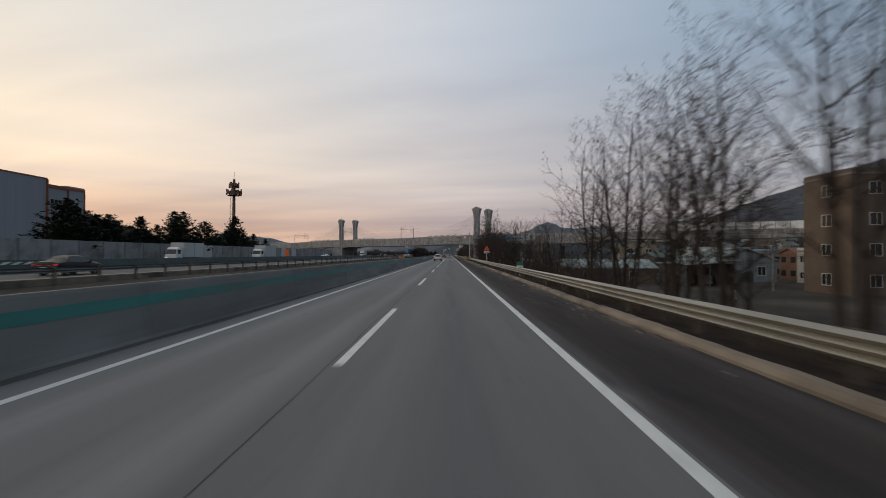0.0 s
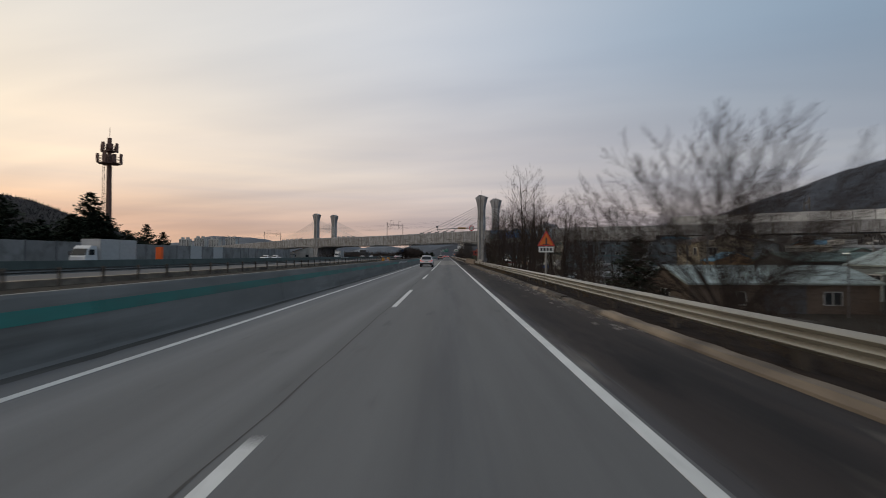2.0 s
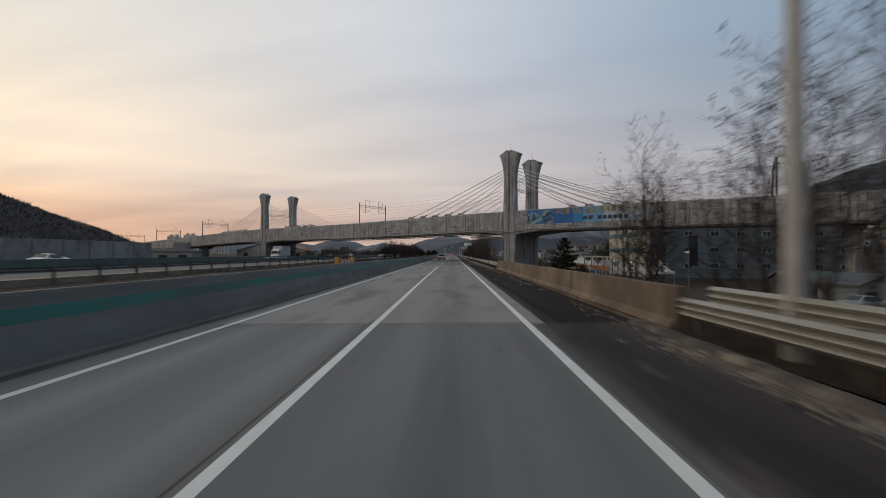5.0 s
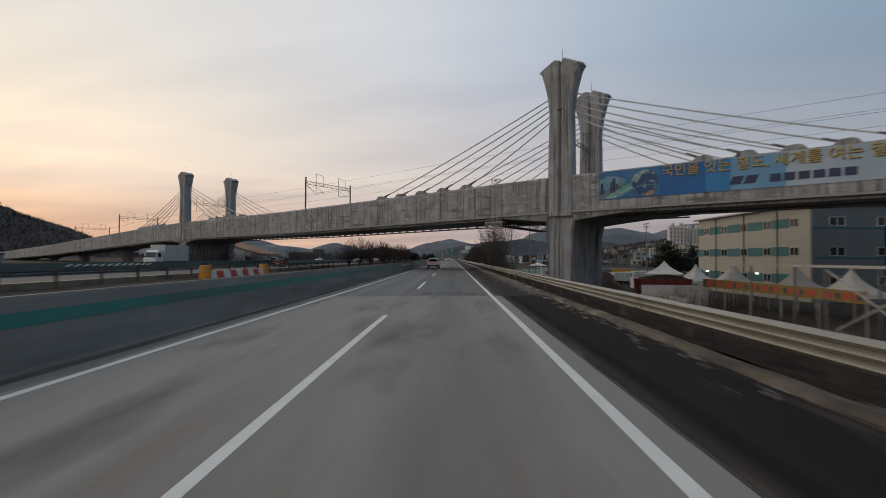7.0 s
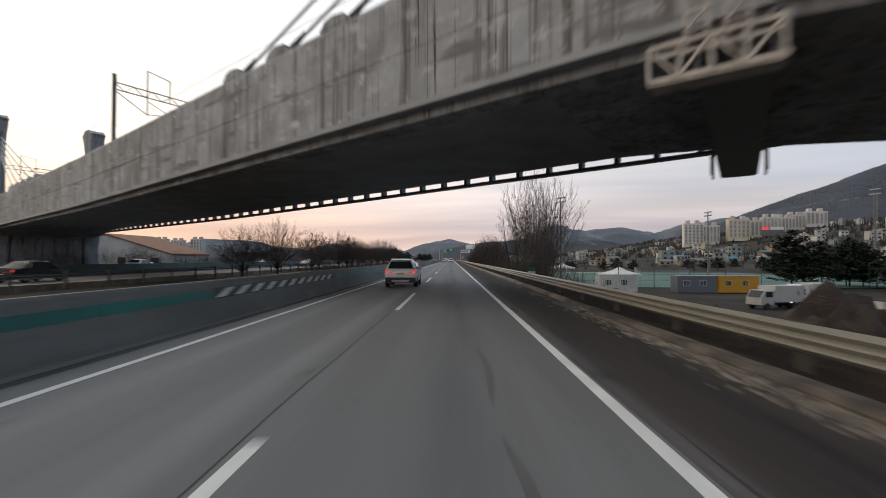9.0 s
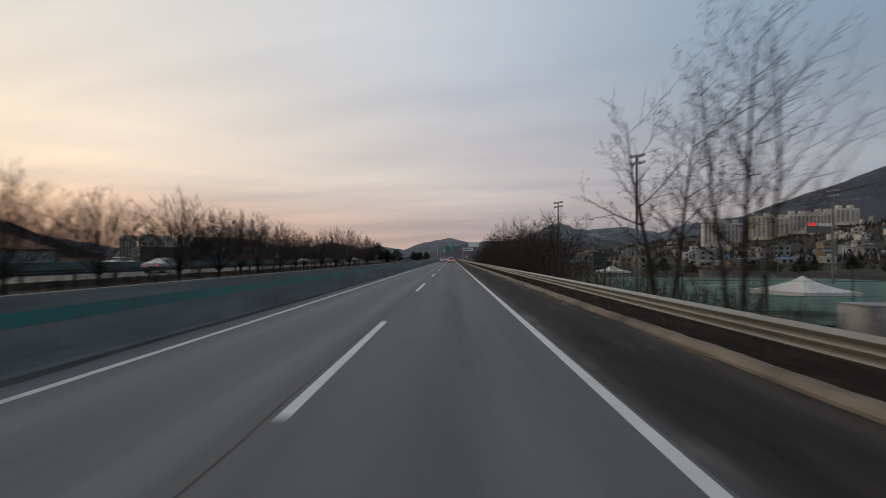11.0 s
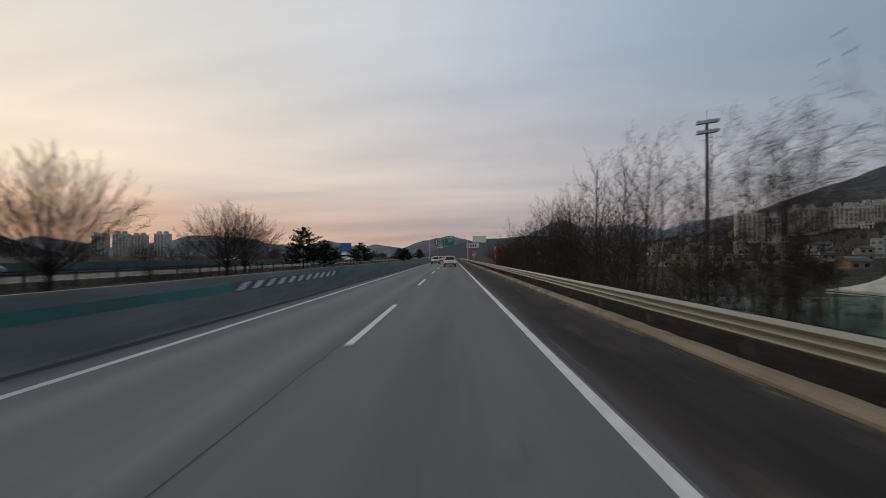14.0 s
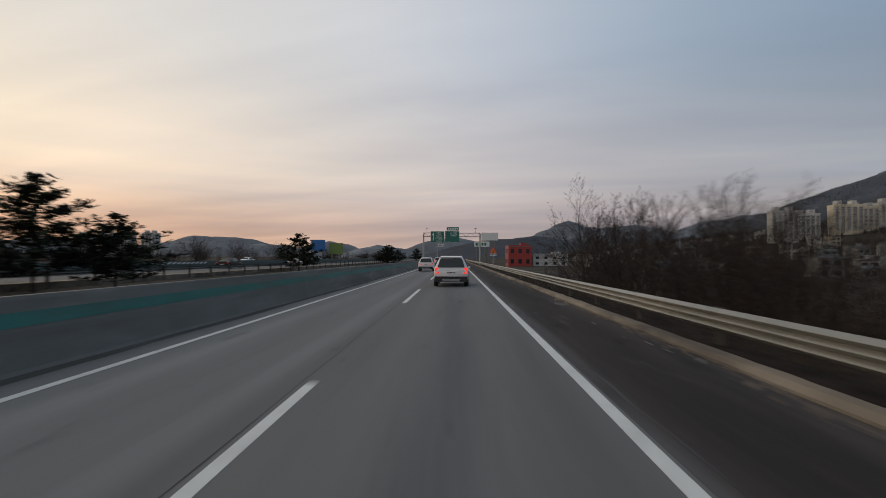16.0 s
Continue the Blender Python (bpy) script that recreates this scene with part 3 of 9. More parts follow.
# ---- kerb, loose dirt, guardrails ----
random.seed(5)
kerb = thing("kerb", "sandy weathered concrete kerb along the shoulder", "kerb", kind="structure")
stone_kerb = []
for v in range(4):
    m = Mesh()
    n = 10
    rings = []
    for i in range(n + 1):
        y = 4.96 * i / n
        j = [random.uniform(-0.007, 0.007) for _ in range(4)]
        top = 0.13 + j[0]
        rings.append([(0.0 + j[1], y, -0.3), (0.31, y, -0.3), (0.31, y, top + j[2]), (0.085 + j[3], y, top), (0.02 + j[1], y, 0.05)])
    m.loft(rings)
    stone_kerb.append((m.data("kerb_stone", M_KERB), m.data("kerb_stone", M_KERB_GRIMY)))
for k in range(-6, 150):
    y = 5.0 * k
    if 136 < y < 180:
        continue
    share("kerb_stone", random.choice(stone_kerb)[62 < y < 136 or 170 < y < 250], kerb, (4.31 + random.uniform(-0.012, 0.012), y, rz(4.4) + (random.uniform(-0.05, 0.0) if 60 < y < 136 or 180 < y < 250 else random.uniform(-0.012, 0.008))))
dirt = Mesh()
for k in range(7600):
    y = random.uniform(-12, 470) if k % 2 else random.choice((random.uniform(203, 246), random.uniform(96, 138)))
    lump = noise.noise((0.0, y * 0.11, 0.0)) + (0.45 if 203 < y < 246 or 96 < y < 138 else 0)
    if lump < -0.05:
        continue
    x = 4.34 - abs(random.gauss(0, 0.10 + 0.34 * max(0, lump)))
    s = random.uniform(0.012, 0.05) * (1.5 if k % 9 == 0 else 1)
    c = Vector((x, y, rz(x) + 0.001))
    ring = [c + Vector((math.cos(a) * s * random.uniform(0.6, 1.5), math.sin(a) * s * random.uniform(0.8, 2.6), 0)) for a in (0, 1.57, 3.14, 4.71)]
    dirt.hexa(ring, [c + (p - c) * 0.5 + Vector((0, 0, s * random.uniform(0.3, 0.8))) for p in ring])
M_GRIT = material("kerbside_grit", (0.165, 0.135, 0.108), 0.95, var=0.45, scale=1.2, fine=14, bump=0.0)
solid("kerbside_dirt", dirt, M_GRIT, "loose grit, leaves and rubble swept against the kerb", "debris", kind="stuff")
patch = Mesh()
for k in range(200):
    y = random.uniform(-12, 470)
    lump = noise.noise((0.0, y * 0.11, 0.0))
    if lump < 0.0 or 138 < y < 204:
        continue
    r, ly = random.uniform(0.05, 0.28), random.uniform(0.3, 1.5)
    x = 4.27 - r * random.uniform(0.3, 1.4)
    ring = []
    for i in range(9):
        a = 2 * math.pi * i / 9
        q = random.uniform(0.5, 1.25)
        px = min(4.32, x + math.cos(a) * r * q)
        ring.append((px, y + math.sin(a) * ly * q, rz(px) + 0.004 + 0.0005 * (k % 7)))
    patch.face(ring)
litter = Mesh()
for k in range(900):
    y = random.choice((random.uniform(196, 248), random.uniform(62, 138), random.uniform(178, 248), random.uniform(-10, 470)))
    x = 4.36 - abs(random.gauss(0, 0.34))
    w = random.uniform(0.012, 0.042)
    c = Vector((x, y, rz(x) + 0.006 + 0.02 * random.random()))
    turn = random.uniform(0, 6.28)
    u, v = Vector((math.cos(turn), math.sin(turn), random.uniform(-0.2, 0.2))) * w, Vector((-math.sin(turn), math.cos(turn), random.uniform(-0.2, 0.2))) * w * random.uniform(0.6, 2.4)
    litter.hexa([c - u - v, c + u - v, c + u * 0.8 + v, c - u * 1.1 + v], [q + Vector((0, 0, 0.012)) for q in (c - u - v, c + u - v, c + u * 0.8 + v, c - u * 1.1 + v)])
M_LITTER = material("pale_wind_blown_litter", (0.26, 0.24, 0.22), 0.85, var=0.5, scale=1.7, fine=12, bump=0.0)
solid("kerbside_litter", litter, M_LITTER, "pale scraps and stones scattered along the kerb", "litter", kind="stuff")
M_SILT = material("dried_silt", (0.086, 0.076, 0.068), 0.95, var=0.4, scale=3, fine=30, bump=0.3)
solid("silt_patches", patch, M_SILT, "dried silt patches on the shoulder by the kerb", "dirt", kind="stuff")


def beam_mesh(name, mat, waves, z0, z1, depth, length):
    m = Mesh()
    n = waves * 6
    front = []
    for i in range(n + 1):
        t = i / n
        d = depth * (0.5 - 0.5 * math.cos(2 * math.pi * waves * t)) ** 0.8
        front.append((-d, z0 + (z1 - z0) * t))
    ring = front + [(x + 0.012, z) for x, z in reversed(front)]
    m.loft([[(x, 0, z) for x, z in ring], [(x, length, z) for x, z in ring]])
    me = m.data(name, mat, smooth=True)
    return me


M_SOIL = material("dark_verge_soil", (0.036, 0.028, 0.024), 0.97, spec=0.03, var=0.4, scale=2.0, fine=20, bump=0.8, bump_dist=0.03)
verge = strip([4.615, 4.8, 5.0, 5.25, 5.6, 6.0, 6.4, 6.75], -30, 760, 1.6, lambda x, y: (rz(4.6) + 0.10 - (x - 4.62) * 0.08 + 0.045 * noise.noise((x * 3, y * 0.9, 0))) if x < 6.7 else -0.45)
solid("verge_soil", verge, M_SOIL, "dark soil strip behind the kerb", "verge", kind="structure")
guardrail = thing("guardrail", "cream galvanised three-wave steel guardrail on posts beside the shoulder", "guardrail", group="guardrails along the expressway")
BEAM = beam_mesh("beam", M_RAIL, 3, 0.345, 0.745, 0.085, 3.985)
POST = Mesh().tube((0, 0, -0.7), (0, 0, 0.74), 0.07, sides=8).data("post", M_POST, True)
BLOCK = Mesh().box(-0.12, 0.0, -0.06, 0.06, 0.45, 0.75).data("spacer_block", M_POST)
for k in range(-4, 165):
    y = 4.0 * k
    if 138 <= y < 180:
        continue
    share("beam", BEAM, guardrail, (4.92, y, rz(4.9)))
    share("post", POST, guardrail, (5.06, y + 2, rz(4.9)))
    if y < 470:
        share("spacer_block", BLOCK, guardrail, (5.03, y + 2, rz(4.9)))
near_rail = thing("double_guardrail", "short raised guardrail length doubling the rail before the parapet", "guardrail", group="guardrails along the expressway")
for k in range(3):
    share("beam", BEAM, near_rail, (5.30, 126 + 4 * k, 0.32))
    share("post", POST, near_rail, (5.44, 128 + 4 * k, 0.32))

# right parapet of the road bridge
parapet = thing("parapet", "tan concrete bridge parapet beside the shoulder", "parapet", kind="structure")
M_PARAPET = material("tan_parapet_concrete", (0.205, 0.160, 0.122), 0.92, var=0.2, scale=0.7, fine=14, bump=0.4, spec=0.15, stain=(0.105, 0.082, 0.066), stain_scale=0.5, stain_at=0.52, stain_soft=0.14, random_var=0.06, more=(((0.075, 0.06, 0.05), 1.2, 0.62, 0.06, (1, 1.6, 0.2)),))
pp = Mesh()
ring = [(4.62, -0.4), (5.05, -0.4), (5.05, 0.98), (4.84, 0.98), (4.80, 0.30), (4.66, 0.14)]
pp.loft([[(x, 0, z) for x, z in ring], [(x, 5.97, z) for x, z in ring]])
ppd = pp.data("parapet_block", M_PARAPET)
for k in range(7):
    share("parapet_block", ppd, parapet, (0, 138.5 + 6 * k, 0.04))

# median barrier, in cast lengths
barrier = thing("median_barrier", "sooty concrete median barrier with a faded teal band", "barrier", kind="structure")
prof = [(0.29, -0.45), (0.29, 0.0), (0.26, 0.07), (0.09, 1.09), (0.07, 1.15), (-0.07, 1.15), (-0.09, 1.09), (-0.26, 0.07), (-0.29, 0.0), (-0.29, -0.45)]
cast = Mesh()
cast.loft([[(x, 0, z) for x, z in prof], [(x, 9.97, z) for x, z in prof]])
castd = cast.data("barrier_block", M_BARRIER)
band = Mesh()
band.hexa([(0.14, 0, 0.69), (0.161, 0, 0.69), (0.161, 9.97, 0.69), (0.14, 9.97, 0.69)], [(0.10, 0, 0.91), (0.124, 0, 0.91), (0.124, 9.97, 0.91), (0.10, 9.97, 0.91)])
bandd = band.data("teal_band", M_TEAL)
for k in range(-3, 90):
    share("barrier_block", castd, barrier, (-6.42, 10 * k, rz(-6.4)))
    share("teal_band", bandd, barrier, (-6.42, 10 * k, rz(-6.4)))
hatch = Mesh()
hatch.hexa([(0.14, 0, 0.69), (0.172, 0, 0.69), (0.172, 0.56, 0.69), (0.14, 0.56, 0.69)], [(0.10, 0.72, 0.925), (0.133, 0.72, 0.925), (0.133, 1.28, 0.925), (0.10, 1.28, 0.925)])
hatchd = hatch.data("hatch_stripe", M_HATCH)
black = Mesh().hexa([(0.14, 0, 0.66), (0.171, 0, 0.66), (0.171, 14, 0.66), (0.14, 14, 0.66)], [(0.10, 0, 0.95), (0.123, 0, 0.95), (0.123, 14, 0.95), (0.10, 14, 0.95)])
blackd = black.data("hatch_ground", material("dark_hatch_paint", (0.075, 0.080, 0.080), 0.7, var=0.25, scale=1.0, fine=20))
for ya in (116.5, 244.2, 372.8):
    share("hatch_ground", blackd, barrier, (-6.42, ya, rz(-6.4)))
    for i in range(11):
        share("hatch_stripe", hatchd, barrier, (-6.42, ya + 0.1 + 1.2 * i, rz(-6.4)))

# ---- the other roads beyond the median ----
other = thing("far_carriageway", "grey asphalt carriageway beyond the wide median", "road", kind="structure")
M_FAR_ROAD = material("far_asphalt", (0.075, 0.075, 0.078), 0.85, var=0.15, scale=0.4, fine=20, stretch=(1, 0.1, 1))
part("lane_surface", Mesh().box(-37.5, -25.6, -60, ROAD_END, -0.5, 0.0), M_FAR_ROAD, other)
part("lane_surface", Mesh().box(-49.5, -38.5, -60, ROAD_END, -0.5, 0.0), M_FAR_ROAD, other)
part("pale_verge", Mesh().box(-25.6, -24.5, -60, ROAD_END, -0.5, 0.06), M_KERB, other, "pale concrete edging strip")
for x in (-36.9, -26.2, -39.2, -48.8):
    part("edge_line", Mesh().box(x - 0.08, x + 0.08, -60, ROAD_END, -0.02, 0.004), M_PAINT, other)
farbar = thing("far_barrier", "low dark green concrete barrier between the far carriageways", "barrier", kind="structure")
fb = Mesh()
fb.loft([[(x * 1.1, 0, z * 0.85) for x, z in prof], [(x * 1.1, 19.96, z * 0.85) for x, z in prof]])
M_GREENBAR = material("greenish_barrier", (0.05, 0.07, 0.066), 0.85, var=0.2, scale=0.6, fine=10, random_var=0.08)
fbd = fb.data("barrier_block", M_GREENBAR)
for k in range(-3, 42):
    share("barrier_block", fbd, farbar, (-38.0, 20 * k, 0))
for ya in (34, 228, 470):
    for i in range(12):
        share("hatch_stripe", hatchd, farbar, (-37.86, ya + 1.2 * i, -0.12))
farrail = thing("far_guardrail", "dull steel guardrail on dark posts at the far carriageway edge", "guardrail", group="guardrails along the expressway")
BEAM2 = beam_mesh("beam", M_RAIL_DARK, 2, 0.42, 0.74, 0.08, 3.985)
POST2 = Mesh().box(-0.07, 0.07, -0.07, 0.07, -0.4, 0.84).data("post", M_POST)
for k in range(-5, 150):
    share("beam", BEAM2, farrail, (-24.2, 4 * k, 0.0))
    share("post", POST2, farrail, (-24.1, 4 * k + 2, 0.0))

# noise wall behind the far carriageway
wall = thing("noise_wall", "grey concrete panel noise wall behind the far carriageway", "noise wall", kind="structure")
M_PANEL = material("grey_noise_panel", (0.235, 0.232, 0.228), 0.85, var=0.12, scale=0.6, fine=8, bump=0.2, stain=(0.11, 0.105, 0.10), stain_scale=0.5, stain_at=0.6, random_var=0.13)
M_PANEL_W = material("white_noise_panel", (0.42, 0.42, 0.42), 0.7, var=0.08, random_var=0.05)
pan = Mesh().box(-0.08, 0.08, 0.08, 4.72, -0.3, 3.25).box(-0.11, 0.11, 0.1, 4.7, 1.45, 1.5)
pand, panw = pan.data("panel", M_PANEL), pan.data("white_panel", M_PANEL_W)
hpost = Mesh().box(-0.13, 0.13, -0.09, 0.09, -0.3, 3.32).data("post", M_STEEL)
for k in range(-5, 44):
    y = 4.8 * k
    share("white_panel" if k in (20, 21, 31, 33) else "panel", panw if k in (20, 21, 31, 33) else pand, wall, (-50.4, y, 0))
    share("post", hpost, wall, (-50.4, y, 0))
M_ORANGE = plain("orange_plastic", (0.85, 0.13, 0.02), 0.5)
tall_lid = Mesh().box(-0.35, 0.35, -0.30, 0.30, 0, 1.8)
lamp_box = thing("orange_cabinet", "bright orange roadside cabinet by the noise wall", "cabinet", at=pose(-38.3, 117.5, 0.8))
part("body", tall_lid, M_ORANGE, lamp_box)
part("door", Mesh().box(0.35, 0.38, -0.24, 0.24, 0.1, 1.7), M_ORANGE, lamp_box)


# ---- hills and mountains ----
def hill(name, cx, cy, rx, ry, peak, mat, label, seed, rough=0.18, turn=0.0, base=-6.0, n=44, power=1.4, trees=0, tall=11.0):
    m = Mesh()
    ca, sa = math.cos(radians(turn)), math.sin(radians(turn))
    for j in range(n + 1):
        for i in range(n + 1):
            u, v = 2 * i / n - 1, 2 * j / n - 1
            r = math.sqrt(u * u + v * v)
            h = max(0.0, 1 - r) ** power if r < 1 else 0.0
            h = (0.5 - 0.5 * math.cos(math.pi * max(0.0, 1 - r))) ** (power * 0.7)
            f = noise.fractal((u * 2.6 + seed, v * 2.6 - seed, seed), 0.9, 2.0, 5)
            z = base + peak * max(0.0, h * (1 + rough * 2.2 * f))
            lx, ly = u * rx, v * ry
            m.v.append((cx + lx * ca - ly * sa, cy + lx * sa + ly * ca, z))
    for j in range(n):
        for i in range(n):
            a = j * (n + 1) + i
            m.f.append((a, a + 1, a + n + 2, a + n + 1))
    if trees:
        # bare woods that roughen the skyline
        pick = random.Random(int(seed * 10))
        woods = Mesh()
        for k in range(trees):
            a, b, c, d = (Vector(m.v[q]) for q in m.f[pick.randrange(len(m.f))])
            p = a.lerp(b, pick.random()).lerp(d.lerp(c, pick.random()), pick.random())
            if p.z < base + peak * 0.04:
                continue
            h = tall * pick.uniform(0.6, 1.3)
            woods.spike(p - Vector((0, 0, 1)), p + Vector((pick.gauss(0, 0.5) * h, pick.gauss(0, 0.5) * h, h)), h * 0.2)
        solid("far_woods", woods, mat, "dark bare woods covering the hillside", "woods", kind="stuff")
    return solid(name, m, mat, label, "hill", kind="structure", smooth=True)


hill("hill", -790, 872, 354, 276, 101, M_FOREST, "dark leafless wooded hill behind the road", 2.0, 0.05, power=0.95, trees=15000, tall=4.2)
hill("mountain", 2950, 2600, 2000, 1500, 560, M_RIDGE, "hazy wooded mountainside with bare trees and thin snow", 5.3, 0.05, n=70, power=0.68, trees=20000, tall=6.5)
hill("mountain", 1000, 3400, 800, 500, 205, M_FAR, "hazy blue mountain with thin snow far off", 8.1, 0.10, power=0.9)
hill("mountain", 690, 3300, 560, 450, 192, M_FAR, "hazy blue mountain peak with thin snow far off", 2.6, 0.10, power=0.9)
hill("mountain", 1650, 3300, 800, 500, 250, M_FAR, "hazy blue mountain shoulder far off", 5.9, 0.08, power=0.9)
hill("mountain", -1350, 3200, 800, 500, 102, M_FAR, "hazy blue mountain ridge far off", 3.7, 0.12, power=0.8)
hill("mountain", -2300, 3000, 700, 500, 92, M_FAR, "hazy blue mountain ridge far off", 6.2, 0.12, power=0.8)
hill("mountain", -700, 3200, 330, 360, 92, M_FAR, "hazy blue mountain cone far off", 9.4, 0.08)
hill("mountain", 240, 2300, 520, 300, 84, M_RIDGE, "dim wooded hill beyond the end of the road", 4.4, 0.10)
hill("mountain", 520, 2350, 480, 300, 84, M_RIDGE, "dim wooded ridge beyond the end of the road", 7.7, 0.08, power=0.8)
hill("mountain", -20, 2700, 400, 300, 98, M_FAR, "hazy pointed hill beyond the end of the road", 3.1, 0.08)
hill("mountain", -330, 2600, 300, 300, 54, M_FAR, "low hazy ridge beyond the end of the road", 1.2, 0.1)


# ---- railway bridge: along it runs s, across it o ----
B0, BD, BW = Vector((-65.5, 301.8)), Vector((0.76693, -0.64173)), Vector((0.496, 0.868))
DECK_TOP = [(-330, 1.5), (-190, 4.6), (-127, 6.2), (-57, 8.45), (-20, 9.6), (0, 9.95), (45, 10.08), (70, 10.46), (100, 10.93), (130, 11.0), (180, 10.6), (240, 10.4), (420, 10.4)]


def deck_top(s):
    for (a, za), (b, zb) in zip(DECK_TOP, DECK_TOP[1:]):
        if s <= b:
            t = (s - a) / (b - a)
            return za + (zb - za) * t
    return DECK_TOP[-1][1]


def B(s, o, z):
    p = B0 + BD * s + BW * o
    return (p.x, p.y, z)


def along(m, stations, section):
    """Loft a section, given as a function of s, along the bridge."""
    m.loft([[B(s, o, z) for o, z in section(s)] for s in stations])
    return m


PYLON_S = (0.0, 101.76)


def haunch(s):
    d = min(abs(s - q) for q in PYLON_S)
    return 1.35 * max(0.0, 1 - d / 17) ** 1.7


rail_bridge = thing("railway_bridge", "grey stained concrete cable-stayed railway bridge crossing the road", "bridge")
joints = [-330, -270, -210, -150, -127, -92, -57, -38, -24] + [-20 + 3.0 * i for i in range(49)] + [131, 150, 164, 180, 210, 240, 300, 360, 420]
for a, b in zip(joints, joints[1:]):
    near = Mesh()
    st = [a + 0.012, b - 0.012]
    dep = 3.92 if b < 165 else 2.9
    along(near, st, lambda s: [(-0.75, deck_top(s) - dep), (0.25, deck_top(s) - dep), (0.25, deck_top(s)), (-0.55, deck_top(s)), (-0.75, deck_top(s) - 0.25), (-0.75, deck_top(s) - 2.16), (-0.725, deck_top(s) - 2.18), (-0.725, deck_top(s) - 2.23), (-0.75, deck_top(s) - 2.25)])
    part("edge_girder", near, M_CONCRETE, rail_bridge)
main = [q for q in joints if q < 165]
approach = [q for q in joints if q > 163]
far = Mesh()
along(far, main, lambda s: [(12.5, deck_top(s) - 3.7), (13.5, deck_top(s) - 3.7), (13.5, deck_top(s) - 0.2), (13.3, deck_top(s)), (12.5, deck_top(s))])
part("edge_girder", far, M_CONCRETE, rail_bridge)
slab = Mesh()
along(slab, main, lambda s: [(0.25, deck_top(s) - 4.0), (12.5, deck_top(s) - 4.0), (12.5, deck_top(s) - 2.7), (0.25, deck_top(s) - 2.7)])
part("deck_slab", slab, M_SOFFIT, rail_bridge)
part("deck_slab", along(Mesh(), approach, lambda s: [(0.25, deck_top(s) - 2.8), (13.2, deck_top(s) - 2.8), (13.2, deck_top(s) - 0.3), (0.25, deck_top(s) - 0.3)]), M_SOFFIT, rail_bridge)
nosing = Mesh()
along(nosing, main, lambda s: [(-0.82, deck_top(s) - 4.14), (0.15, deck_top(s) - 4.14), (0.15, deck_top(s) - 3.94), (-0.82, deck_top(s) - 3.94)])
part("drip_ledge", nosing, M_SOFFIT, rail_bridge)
step = Mesh()
along(step, main, lambda s: [(-0.35, deck_top(s) - 4.44), (0.6, deck_top(s) - 4.44), (0.6, deck_top(s) - 4.143), (-0.35, deck_top(s) - 4.143)])
part("stepped_ledge", step, M_CONCRETE, rail_bridge)
for q in PYLON_S:
    h = Mesh()
    st = [q - 17 + 34 * i / 24 for i in range(25)]
    along(h, st, lambda s: [(-0.55, deck_top(s) - 3.90 - haunch(s)), (12.6, deck_top(s) - 3.90 - haunch(s)), (13.0, deck_top(s) - 3.6), (-0.735, deck_top(s) - 3.8)])
    part("haunch", h, M_CONCRETE, rail_bridge)
walkway = Mesh()
along(walkway, [-12 + 2 * i for i in range(64)], lambda s: [(13.5, deck_top(s) - 4.22), (14.1, deck_top(s) - 4.22), (14.1, deck_top(s) - 4.08), (13.5, deck_top(s) - 4.08)])
part("inspection_rail", walkway, M_STEEL, rail_bridge)
hanger = Mesh().box(-0.11, 0.11, -0.2, 0.2, -4.10, -3.5).data("rail_hanger", M_STEEL)
for i in range(50):
    s = 4 + 2.0 * i
    p = B(s, 13.7, deck_top(s))
    share("rail_hanger", hanger, rail_bridge, p, -40)
# pipe under the outer span
pipe = Mesh()
for a, b in zip(range(106, 170, 8), range(114, 178, 8)):
    pipe.tube(B(a, 2.0, deck_top(a) - 4.6), B(b, 2.0, deck_top(b) - 4.6), 0.09, sides=8)
    pipe.bar(B(a, 2.0, deck_top(a) - 4.6), B(a, 2.0, deck_top(a) - 3.5), 0.06)
part("drain_pipe", pipe, M_STEEL, rail_bridge)

